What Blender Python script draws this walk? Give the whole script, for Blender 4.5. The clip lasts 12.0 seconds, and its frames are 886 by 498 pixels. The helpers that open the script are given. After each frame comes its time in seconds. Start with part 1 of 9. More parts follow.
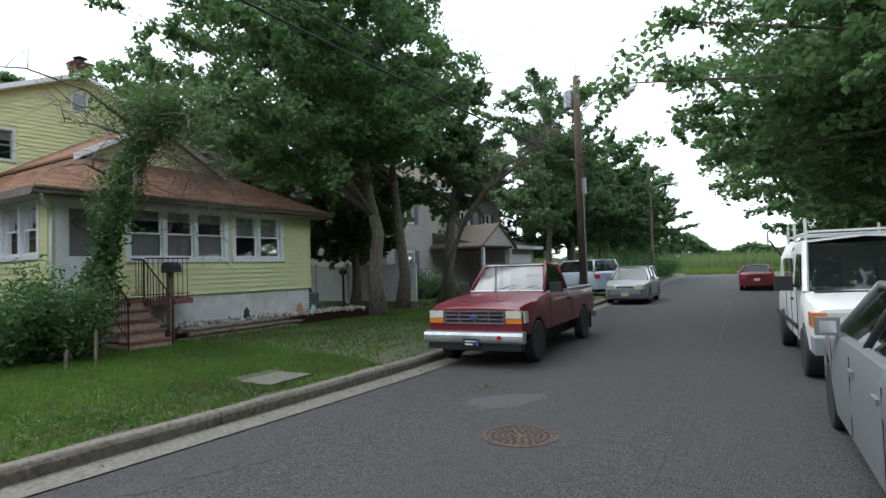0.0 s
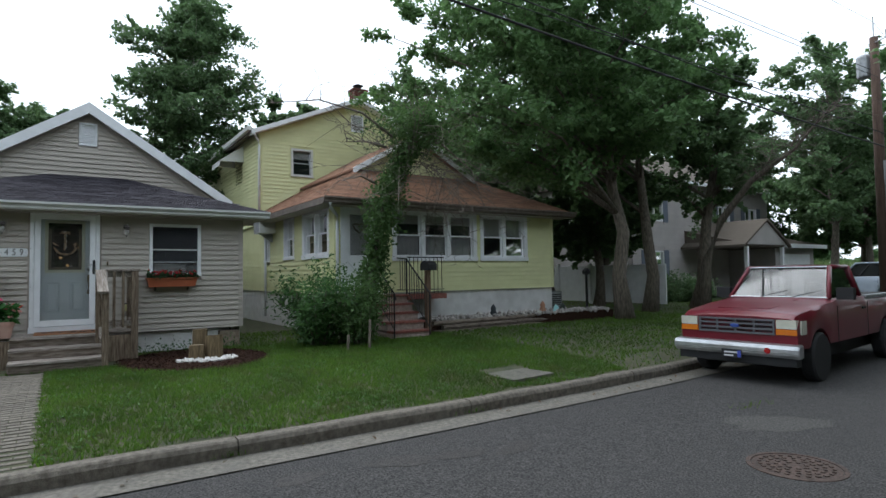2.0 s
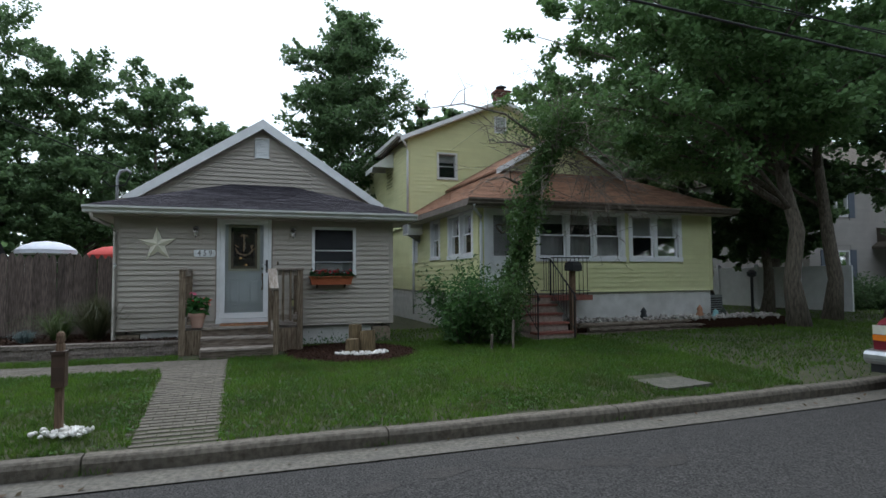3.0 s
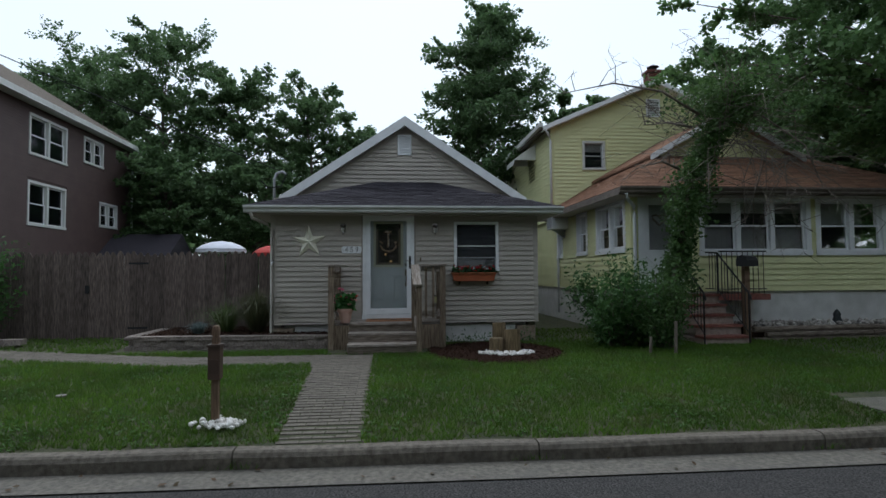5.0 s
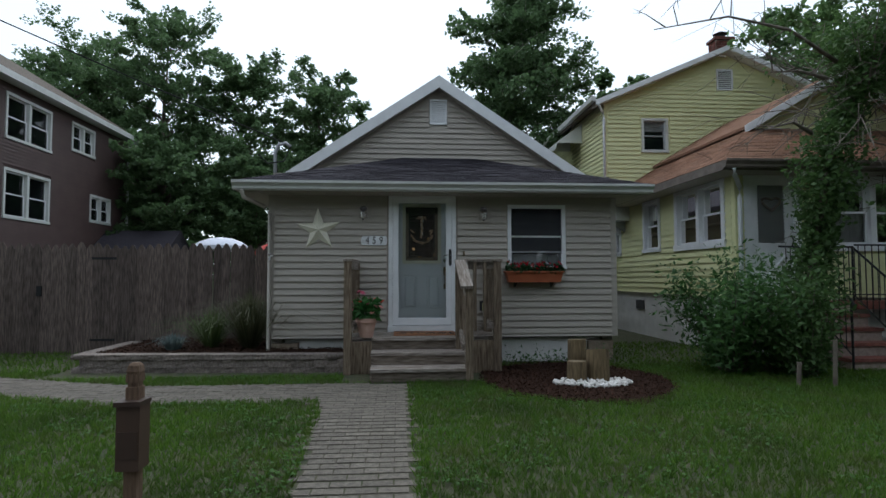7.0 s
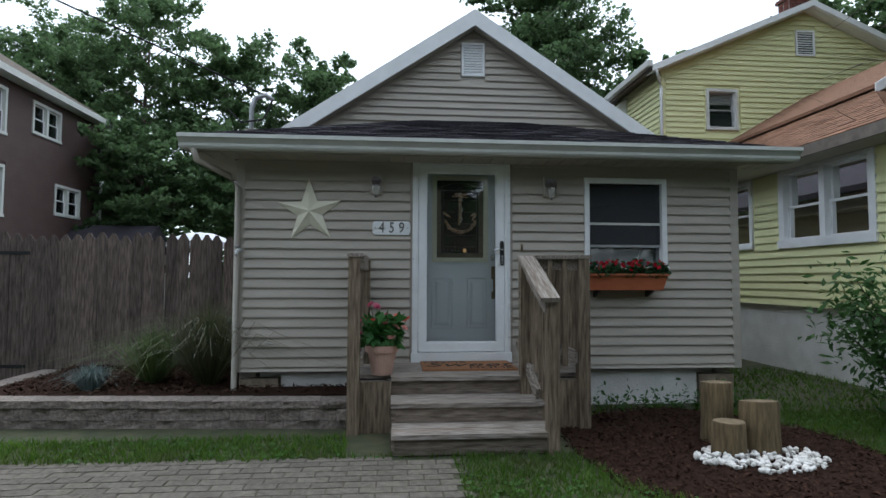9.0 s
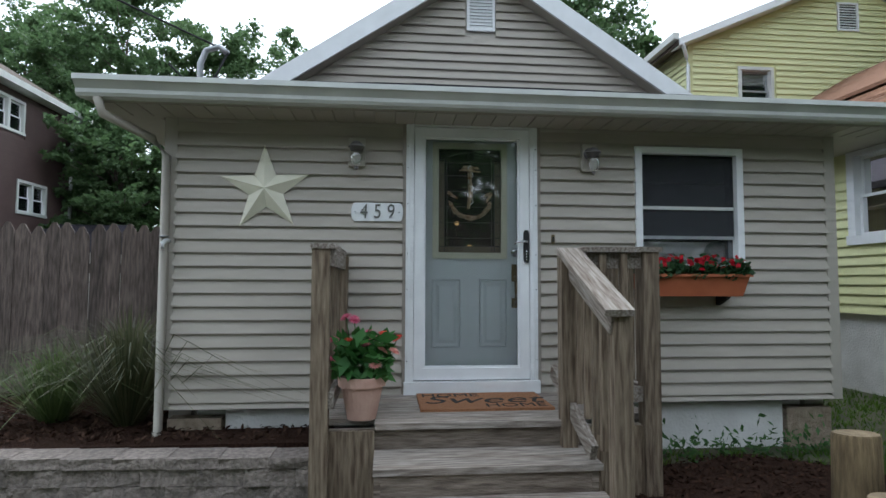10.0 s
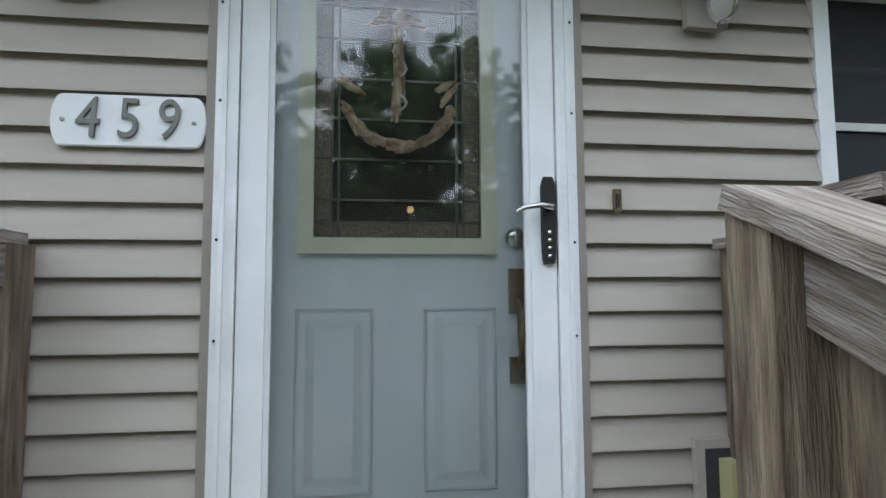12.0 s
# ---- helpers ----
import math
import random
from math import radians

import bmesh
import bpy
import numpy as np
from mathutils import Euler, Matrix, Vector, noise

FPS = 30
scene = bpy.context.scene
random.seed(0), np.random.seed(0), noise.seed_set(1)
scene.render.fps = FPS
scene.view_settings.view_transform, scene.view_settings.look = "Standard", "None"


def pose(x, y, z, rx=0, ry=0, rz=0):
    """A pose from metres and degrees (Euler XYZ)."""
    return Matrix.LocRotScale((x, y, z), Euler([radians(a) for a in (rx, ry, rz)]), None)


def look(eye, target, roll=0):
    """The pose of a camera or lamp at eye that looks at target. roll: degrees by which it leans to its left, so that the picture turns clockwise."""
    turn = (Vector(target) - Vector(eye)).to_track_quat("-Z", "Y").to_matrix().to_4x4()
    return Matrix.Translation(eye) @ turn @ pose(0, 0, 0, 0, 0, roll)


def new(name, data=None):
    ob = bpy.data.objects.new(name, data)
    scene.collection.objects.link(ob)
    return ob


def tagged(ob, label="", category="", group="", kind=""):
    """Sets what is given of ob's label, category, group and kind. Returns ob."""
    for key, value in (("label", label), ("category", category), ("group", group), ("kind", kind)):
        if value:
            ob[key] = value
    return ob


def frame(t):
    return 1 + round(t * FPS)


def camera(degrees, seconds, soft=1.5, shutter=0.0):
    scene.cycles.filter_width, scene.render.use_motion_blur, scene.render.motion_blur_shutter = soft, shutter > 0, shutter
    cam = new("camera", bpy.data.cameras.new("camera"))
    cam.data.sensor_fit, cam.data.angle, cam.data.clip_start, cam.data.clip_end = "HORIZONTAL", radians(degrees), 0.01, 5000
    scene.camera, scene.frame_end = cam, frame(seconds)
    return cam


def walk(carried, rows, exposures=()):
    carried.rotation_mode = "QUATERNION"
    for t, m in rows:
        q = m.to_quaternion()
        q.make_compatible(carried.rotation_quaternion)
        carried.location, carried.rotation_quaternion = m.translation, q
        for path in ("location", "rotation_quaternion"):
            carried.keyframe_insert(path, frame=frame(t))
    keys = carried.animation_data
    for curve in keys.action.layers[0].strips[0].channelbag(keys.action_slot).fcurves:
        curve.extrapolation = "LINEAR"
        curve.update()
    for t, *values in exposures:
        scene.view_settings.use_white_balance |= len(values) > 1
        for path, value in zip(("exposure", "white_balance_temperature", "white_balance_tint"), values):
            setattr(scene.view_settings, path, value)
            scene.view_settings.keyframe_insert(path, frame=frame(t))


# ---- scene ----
# ---------------------------------------------------------------- camera
cam = camera(75.4, 12.0, shutter=0.0)
# t, x, y, z, yaw, pitch, roll
ROWS = [
    (0.0, 0.34, -0.1, 1.50, 32.4, 2.1, 1.8),
    (0.5, 0.34, -0.1, 1.50, 35.4, 2.2, 1.65),
    (1.0, 0.34, -0.1, 1.50, 42.0, 2.3, 1.4),
    (1.5, 0.34, -0.1, 1.50, 48.9, 2.5, 1.15),
    (2.0, 0.34, -0.1, 1.51, 56.3, 2.6, 0.9),
    (2.5, 0.34, -0.1, 1.51, 63.2, 2.75, 0.65),
    (3.0, 0.35, -0.09, 1.51, 70.6, 2.8, 0.4),
    (3.5, 0.35, -0.07, 1.51, 77.5, 2.8, 0.2),
    (3.7, 0.34, -0.05, 1.505, 79.8, 2.8, 0.2),
    (5.3, -0.52, -0.02, 1.49, 84.8, 2.7, 0.3),
    (5.5, -0.79, -0.05, 1.485, 84.9, 2.85, 0.2),
    (6.0, -1.443, -0.112, 1.50, 85.1, 2.93, 0.2),
    (6.5, -2.121, -0.255, 1.45, 85.8, 2.9, 0.2),
    (7.0, -2.86, -0.372, 1.44, 85.6, 2.9, 0.1),
    (7.2, -3.159, -0.401, 1.47, 85.55, 2.87, 0.3),
    (8.8, -5.273, -0.69, 1.455, 85.2, 3.15, 0.1),
    (9.0, -5.546, -0.695, 1.475, 85.2, 3.05, -0.2),
    (9.5, -6.262, -0.683, 1.472, 84.9, 3.2, -0.2),
    (10.0, -7.047, -0.652, 1.467, 84.5, 3.4, -0.2),
    (10.5, -7.78, -0.58, 1.495, 83.45, 3.05, -0.1),
    (11.0, -8.46, -0.45, 1.487, 83.4, 3.35, 0.0),
    (11.5, -9.11, -0.25, 1.485, 83.0, 3.8, 0.0),
    (12.0, -9.715, -0.122, 1.53, 82.5, 4.75, 0.3),
]
EXPOSURES = [(t, e, k, 7) for t, e, k in ((0.0, 1.08, 5980), (0.5, 0.80, 5950), (1.0, 0.72, 5930), (2.5, 0.60, 5880), (3.5, 0.26, 5820), (5.5, -0.08, 5800), (7.0, 0.08, 5800), (9.5, 0.80, 5820), (10.5, 1.36, 5850), (11.0, 1.56, 5880), (12.0, 1.68, 5900))]
walk(cam, [(t, pose(x, y, z, 90 + p, r, w)) for t, x, y, z, w, p, r in ROWS], EXPOSURES)

# ---------------------------------------------------------------- sky and light
world = bpy.data.worlds.new("overcast_sky")
scene.world = world
world.use_nodes = True
wn, wl = world.node_tree.nodes, world.node_tree.links
sky = wn.new("ShaderNodeTexSky")
sky.sky_type = "NISHITA"
sky.sun_disc = False
sky.sun_elevation = radians(58)
sky.sun_rotation = radians(270)
sky.dust_density = 2.0
sky.air_density = 1.4
soften = wn.new("ShaderNodeHueSaturation")
soften.inputs["Saturation"].default_value = 0.35
wl.new(sky.outputs[0], soften.inputs["Color"])
veil = wn.new("ShaderNodeMix")
veil.data_type = "RGBA"
veil.inputs["Factor"].default_value = 0.6
veil.inputs["B"].default_value = (7.2, 7.5, 7.8, 1)
wl.new(soften.outputs[0], veil.inputs["A"])
wl.new(veil.outputs["Result"], wn["Background"].inputs["Color"])
wn["Background"].inputs["Strength"].default_value = 0.15
sun_data = bpy.data.lights.new("sun", "SUN")
sun_data.energy, sun_data.angle, sun_data.color = 1.2, radians(60), (1.0, 0.96, 0.9)
sun = new("sun", sun_data)
sun.matrix_world = look((-15, 0, 24), (0, 0, 0))

# ---------------------------------------------------------------- materials
def surf(name, c1, c2, scale=4.0, rough=0.7, bump=0.0, bscale=40.0, metal=0.0, stretch=(1, 1, 1), stain=0.0, stain_c=(0.05, 0.045, 0.04), vary=0.0, spec=0.5, coat=0.0):
    """Two-tone noise colour, broad stains, fine bump; vary: difference from piece to piece."""
    m = bpy.data.materials.new(name)
    m.use_nodes = True
    n, l = m.node_tree.nodes, m.node_tree.links
    b = n["Principled BSDF"]
    b.inputs["Roughness"].default_value = rough
    b.inputs["Metallic"].default_value = metal
    b.inputs["Specular IOR Level"].default_value = spec
    b.inputs["Coat Weight"].default_value = coat
    tc = n.new("ShaderNodeTexCoord")
    mp = n.new("ShaderNodeMapping")
    mp.inputs["Scale"].default_value = stretch
    l.new(tc.outputs["Object"], mp.inputs["Vector"])
    geo = n.new("ShaderNodeObjectInfo")
    off = n.new("ShaderNodeVectorMath")
    off.operation = "MULTIPLY_ADD"
    comb = n.new("ShaderNodeCombineXYZ")
    for k in range(3):
        l.new(geo.outputs["Random"], comb.inputs[k])
    off.inputs[1].default_value = (37, 53, 71)
    l.new(comb.outputs[0], off.inputs[0])
    l.new(mp.outputs[0], off.inputs[2])
    nz = n.new("ShaderNodeTexNoise")
    nz.inputs["Scale"].default_value, nz.inputs["Detail"].default_value = scale, 6
    l.new(off.outputs[0], nz.inputs["Vector"])
    rp = n.new("ShaderNodeValToRGB")
    rp.color_ramp.elements[0].position, rp.color_ramp.elements[1].position = 0.32, 0.68
    rp.color_ramp.elements[0].color, rp.color_ramp.elements[1].color = (*c1, 1), (*c2, 1)
    l.new(nz.outputs["Fac"], rp.inputs[0])
    col = rp.outputs[0]
    if stain:
        n2 = n.new("ShaderNodeTexNoise")
        n2.inputs["Scale"].default_value, n2.inputs["Detail"].default_value = scale * 0.17, 4
        l.new(off.outputs[0], n2.inputs["Vector"])
        r2 = n.new("ShaderNodeMapRange")
        r2.inputs["From Min"].default_value, r2.inputs["From Max"].default_value, r2.inputs["To Max"].default_value = 0.45, 0.75, stain
        l.new(n2.outputs["Fac"], r2.inputs["Value"])
        mx = n.new("ShaderNodeMix")
        mx.data_type = "RGBA"
        l.new(r2.outputs[0], mx.inputs["Factor"])
        l.new(col, mx.inputs["A"])
        mx.inputs["B"].default_value = (*stain_c, 1)
        col = mx.outputs["Result"]
    if vary:
        hs = n.new("ShaderNodeHueSaturation")
        r3 = n.new("ShaderNodeMapRange")
        r3.inputs["To Min"].default_value, r3.inputs["To Max"].default_value = 1 - vary, 1 + vary
        g2 = n.new("ShaderNodeNewGeometry")
        ad = n.new("ShaderNodeMath")
        ad.operation = "ADD"
        l.new(geo.outputs["Random"], ad.inputs[0])
        l.new(g2.outputs["Random Per Island"], ad.inputs[1])
        fr = n.new("ShaderNodeMath")
        fr.operation = "FRACT"
        l.new(ad.outputs[0], fr.inputs[0])
        l.new(fr.outputs[0], r3.inputs["Value"])
        l.new(r3.outputs[0], hs.inputs["Value"])
        l.new(col, hs.inputs["Color"])
        col = hs.outputs[0]
    l.new(col, b.inputs["Base Color"])
    if bump:
        nb = n.new("ShaderNodeTexNoise")
        nb.inputs["Scale"].default_value, nb.inputs["Detail"].default_value = bscale, 5
        l.new(off.outputs[0], nb.inputs["Vector"])
        bp = n.new("ShaderNodeBump")
        bp.inputs["Strength"].default_value, bp.inputs["Distance"].default_value = bump, 0.02
        l.new(nb.outputs["Fac"], bp.inputs["Height"])
        l.new(bp.outputs[0], b.inputs["Normal"])
    return m


def leaf_mat(name, c1, c2, patch=None):
    """Leaf: two greens from leaf to leaf, thin, lets some light through. patch: a second colour that comes and goes over the ground."""
    m = bpy.data.materials.new(name)
    m.use_nodes = True
    n, l = m.node_tree.nodes, m.node_tree.links
    b = n["Principled BSDF"]
    b.inputs["Roughness"].default_value = 0.55
    b.inputs["Specular IOR Level"].default_value = 0.35
    g = n.new("ShaderNodeNewGeometry")
    rp = n.new("ShaderNodeValToRGB")
    rp.color_ramp.elements[0].color, rp.color_ramp.elements[1].color = (*c1, 1), (*c2, 1)
    l.new(g.outputs["Random Per Island"], rp.inputs[0])
    col = rp.outputs[0]
    if patch:
        tc = n.new("ShaderNodeTexCoord")
        for scale, lo, hi, c in ((0.75, 0.42, 0.66, patch[0]), (3.2, 0.50, 0.72, patch[1])):
            nz = n.new("ShaderNodeTexNoise")
            nz.inputs["Scale"].default_value, nz.inputs["Detail"].default_value = scale, 5
            l.new(tc.outputs["Object"], nz.inputs["Vector"])
            mr_ = n.new("ShaderNodeMapRange")
            mr_.inputs["From Min"].default_value, mr_.inputs["From Max"].default_value, mr_.inputs["To Max"].default_value = lo, hi, 0.8
            l.new(nz.outputs["Fac"], mr_.inputs["Value"])
            mx = n.new("ShaderNodeMix")
            mx.data_type = "RGBA"
            l.new(mr_.outputs[0], mx.inputs["Factor"])
            l.new(col, mx.inputs["A"])
            mx.inputs["B"].default_value = (*c, 1)
            col = mx.outputs["Result"]
    l.new(col, b.inputs["Base Color"])
    tr = n.new("ShaderNodeBsdfTranslucent")
    l.new(col, tr.inputs["Color"])
    mix = n.new("ShaderNodeMixShader")
    mix.inputs[0].default_value = 0.5
    l.new(b.outputs[0], mix.inputs[1])
    l.new(tr.outputs[0], mix.inputs[2])
    l.new(mix.outputs[0], n["Material Output"].inputs["Surface"])
    return m


def glass_mat(name, tint=(0.02, 0.025, 0.03), rough=0.03, alpha=0.35, ior=1.5):
    """Pane: clear glass with a real reflection; alpha: share of dark body tint."""
    m = bpy.data.materials.new(name)
    m.use_nodes = True
    n, l = m.node_tree.nodes, m.node_tree.links
    b = n["Principled BSDF"]
    b.inputs["Base Color"].default_value = (*tint, 1)
    b.inputs["Roughness"].default_value = rough
    b.inputs["IOR"].default_value = ior
    tr = n.new("ShaderNodeBsdfTransparent")
    gl = n.new("ShaderNodeBsdfGlossy")
    gl.inputs["Roughness"].default_value = rough
    fr = n.new("ShaderNodeFresnel")
    fr.inputs["IOR"].default_value = ior
    m1 = n.new("ShaderNodeMixShader")
    m1.inputs[0].default_value = alpha
    l.new(tr.outputs[0], m1.inputs[1])
    l.new(b.outputs[0], m1.inputs[2])
    m2 = n.new("ShaderNodeMixShader")
    l.new(fr.outputs[0], m2.inputs[0])
    l.new(m1.outputs[0], m2.inputs[1])
    l.new(gl.outputs[0], m2.inputs[2])
    l.new(m2.outputs[0], n["Material Output"].inputs["Surface"])
    return m


def plain(name, c, rough=0.5, metal=0.0, coat=0.0, emit=0.0):
    m = surf(name, tuple(v * 0.93 for v in c), tuple(min(1, v * 1.06) for v in c), 9, rough, 0.03, 90, metal, coat=coat)
    if emit:
        b = m.node_tree.nodes["Principled BSDF"]
        b.inputs["Emission Color"].default_value = (*c, 1)
        b.inputs["Emission Strength"].default_value = emit
    return m


M = {}
M["asphalt"] = surf("asphalt", (0.016, 0.0155, 0.016), (0.118, 0.113, 0.108), 62, 0.93, 0.8, 190, stain=0.55, stain_c=(0.042, 0.041, 0.042), spec=0.2)
M["patch"] = surf("asphalt_patch", (0.035, 0.034, 0.033), (0.115, 0.11, 0.102), 48, 0.95, 0.5, 200, spec=0.2)
M["oil"] = surf("oil_stain", (0.012, 0.011, 0.010), (0.042, 0.036, 0.033), 25, 0.8, 0.4, 200)
M["pan"] = surf("gutter_concrete", (0.085, 0.077, 0.063), (0.175, 0.16, 0.134), 22, 0.92, 0.5, 110, stain=0.6, stain_c=(0.09, 0.085, 0.075))
M["concrete"] = surf("concrete", (0.17, 0.155, 0.135), (0.27, 0.25, 0.22), 14, 0.9, 0.4, 90, stain=0.5, stain_c=(0.16, 0.14, 0.12), vary=0.08)
M["kerb"] = surf("kerb_concrete", (0.075, 0.064, 0.05), (0.17, 0.148, 0.12), 18, 0.92, 0.5, 80, stain=0.6, stain_c=(0.10, 0.09, 0.075), vary=0.1)
M["soil"] = surf("lawn_soil", (0.03, 0.04, 0.016), (0.07, 0.07, 0.032), 6, 0.95, 0.5, 60, stain=0.3, stain_c=(0.06, 0.045, 0.025))
M["mulch"] = surf("mulch", (0.018, 0.009, 0.006), (0.055, 0.029, 0.02), 70, 0.95, 1.0, 120, spec=0.1)
M["beige"] = surf("beige_vinyl", (0.355, 0.32, 0.272), (0.405, 0.365, 0.312), 2, 0.55, 0.08, 60, stretch=(1, 1, 6), stain=0.15, stain_c=(0.30, 0.27, 0.23), vary=0.02)
M["beige_trim"] = surf("beige_trim", (0.36, 0.33, 0.285), (0.40, 0.365, 0.315), 4, 0.5, 0.05, 60)
M["yellow"] = surf("yellow_vinyl", (0.62, 0.62, 0.325), (0.68, 0.68, 0.375), 2, 0.55, 0.06, 60, stain=0.15, stain_c=(0.50, 0.49, 0.27), vary=0.02)
M["brown"] = surf("brown_vinyl", (0.075, 0.045, 0.042), (0.095, 0.06, 0.054), 2, 0.6, 0.06, 60, vary=0.03)
M["greysiding"] = surf("grey_vinyl", (0.38, 0.35, 0.33), (0.43, 0.40, 0.375), 2, 0.6, 0.05, 60, vary=0.03)
M["white"] = surf("white_paint", (0.72, 0.73, 0.74), (0.80, 0.81, 0.82), 5, 0.42, 0.06, 50, stain=0.12, stain_c=(0.5, 0.49, 0.46))
M["gutter"] = surf("gutter_aluminium", (0.56, 0.57, 0.55), (0.64, 0.65, 0.62), 5, 0.35, 0.04, 60, stain=0.25, stain_c=(0.36, 0.36, 0.33))
M["shingle_dark"] = surf("dark_shingle", (0.022, 0.020, 0.026), (0.075, 0.068, 0.08), 60, 0.95, 0.6, 200, vary=0.35, spec=0.2)
M["shingle_red"] = surf("brown_shingle", (0.20, 0.105, 0.065), (0.34, 0.19, 0.125), 50, 0.95, 0.6, 200, vary=0.22, stain=0.35, stain_c=(0.15, 0.09, 0.06), spec=0.2)
M["shingle_brown"] = surf("weathered_shingle", (0.09, 0.075, 0.06), (0.16, 0.135, 0.11), 50, 0.95, 0.5, 200, vary=0.2, spec=0.2)
M["whitewash"] = surf("painted_block", (0.55, 0.54, 0.52), (0.68, 0.67, 0.65), 4, 0.85, 0.4, 40, stain=0.35, stain_c=(0.36, 0.34, 0.31))
M["wood"] = surf("weathered_wood", (0.085, 0.062, 0.045), (0.29, 0.24, 0.195), 5, 0.85, 0.8, 22, stretch=(9, 1, 9), stain=0.4, stain_c=(0.09, 0.06, 0.04), vary=0.16)
M["deck"] = surf("deck_board", (0.13, 0.105, 0.085), (0.38, 0.335, 0.295), 6, 0.85, 0.7, 24, stretch=(9, 1, 9), stain=0.5, stain_c=(0.16, 0.10, 0.06), vary=0.14)
M["woodv"] = surf("post_wood", (0.085, 0.055, 0.034), (0.30, 0.235, 0.165), 5, 0.85, 0.8, 20, stretch=(10, 10, 1), stain=0.4, stain_c=(0.10, 0.07, 0.045), vary=0.12)
M["woodr"] = surf("rail_wood", (0.16, 0.12, 0.09), (0.46, 0.41, 0.36), 5, 0.85, 0.9, 20, stretch=(1.2, 14, 14), stain=0.35, stain_c=(0.12, 0.08, 0.05), vary=0.1)
M["fence"] = surf("fence_picket", (0.055, 0.041, 0.035), (0.18, 0.137, 0.117), 6, 0.9, 0.7, 24, stretch=(8, 8, 1), stain=0.4, stain_c=(0.045, 0.035, 0.03), vary=0.28)
M["mailwood"] = surf("mailbox_wood", (0.10, 0.06, 0.035), (0.19, 0.12, 0.075), 6, 0.8, 0.5, 24, stretch=(8, 8, 1), vary=0.08)
M["paver"] = surf("paver", (0.095, 0.082, 0.066), (0.17, 0.15, 0.122), 25, 0.92, 0.6, 90, stain=0.5, stain_c=(0.09, 0.08, 0.058), vary=0.12)
M["block"] = surf("wall_block", (0.14, 0.115, 0.10), (0.28, 0.235, 0.205), 30, 0.95, 1.0, 50, vary=0.2, stain=0.3, stain_c=(0.10, 0.09, 0.08))
M["brickfoot"] = surf("foundation_block", (0.23, 0.18, 0.13), (0.36, 0.29, 0.22), 16, 0.95, 0.8, 50, vary=0.15)
M["redstep"] = surf("red_painted_brick", (0.15, 0.05, 0.038), (0.25, 0.085, 0.062), 16, 0.8, 0.5, 60, stain=0.4, stain_c=(0.20, 0.15, 0.12), vary=0.12)
M["stepface"] = surf("step_face", (0.25, 0.19, 0.16), (0.36, 0.29, 0.25), 16, 0.9, 0.5, 60, vary=0.1)
M["iron"] = plain("black_iron", (0.015, 0.015, 0.017), 0.5, 0.3)
M["bark"] = surf("bark", (0.07, 0.058, 0.045), (0.20, 0.17, 0.135), 9, 0.95, 1.0, 25, stretch=(3, 3, 0.6))
M["twig"] = surf("dead_twig", (0.10, 0.08, 0.065), (0.19, 0.16, 0.13), 9, 0.9, 0.4, 25)
M["polewood"] = surf("pole_wood", (0.06, 0.036, 0.026), (0.115, 0.072, 0.052), 5, 0.9, 0.5, 24, stretch=(9, 9, 0.6))
M["leaf"] = leaf_mat("maple_leaf", (0.082, 0.155, 0.055), (0.15, 0.255, 0.092))
M["leaf2"] = leaf_mat("oak_leaf", (0.082, 0.14, 0.062), (0.148, 0.235, 0.098))
M["leaf3"] = leaf_mat("vine_leaf", (0.05, 0.10, 0.028), (0.11, 0.19, 0.06))
M["leaf4"] = leaf_mat("bush_leaf", (0.03, 0.08, 0.02), (0.10, 0.20, 0.06))
M["leaff"] = leaf_mat("far_leaf", (0.05, 0.105, 0.035), (0.11, 0.19, 0.07))
M["dryleaf"] = leaf_mat("dry_leaf", (0.07, 0.06, 0.025), (0.14, 0.085, 0.05))
M["grass"] = leaf_mat("grass_blade", (0.052, 0.120, 0.011), (0.145, 0.255, 0.034), ((0.046, 0.088, 0.014), (0.095, 0.115, 0.032)))
M["reed"] = leaf_mat("reed_leaf", (0.075, 0.12, 0.04), (0.145, 0.195, 0.07))
M["glass"] = glass_mat("window_glass", alpha=0.16)
M["carglass"] = glass_mat("car_glass", (0.012, 0.016, 0.016), 0.02, 0.5, 1.36)
# near-black for dark trim, and for the shade in rooms, vents and truck bed
M["dark"] = plain("room_shade_dark_trim", (0.035, 0.035, 0.037), 0.9)
M["brownf"] = surf("brown_fascia_paint", (0.11, 0.09, 0.072), (0.18, 0.15, 0.125), 9, 0.7, 0.2, 60)
M["blind"] = surf("window_blind", (0.58, 0.585, 0.58), (0.68, 0.68, 0.67), 5, 0.8, 0.05, 60)
M["black"] = plain("black_rubber", (0.014, 0.014, 0.015), 0.75)
M["chrome"] = plain("chrome", (0.62, 0.63, 0.64), 0.16, 1.0)
M["steel"] = surf("grey_steel", (0.30, 0.31, 0.32), (0.42, 0.43, 0.44), 9, 0.5, 0.1, 60, 0.7)


# ---------------------------------------------------------------- mesh helpers
def mesh_of(name, verts, faces, mat, smooth=False):
    me = bpy.data.meshes.new(name)
    me.from_pydata(verts, [], faces)
    me.materials.append(mat)
    if smooth:
        me.polygons.foreach_set("use_smooth", [True] * len(me.polygons))
    me.update()
    return me


def thing(name, x=0, y=0, z=0, label="", category="", group="", kind="", rz=0):
    ob = new(name)
    ob.matrix_world = pose(x, y, z, 0, 0, rz)
    ob.empty_display_size = 0.1
    return tagged(ob, label, category, group, kind)


def under(ob, parent):
    ob.parent = parent
    return ob


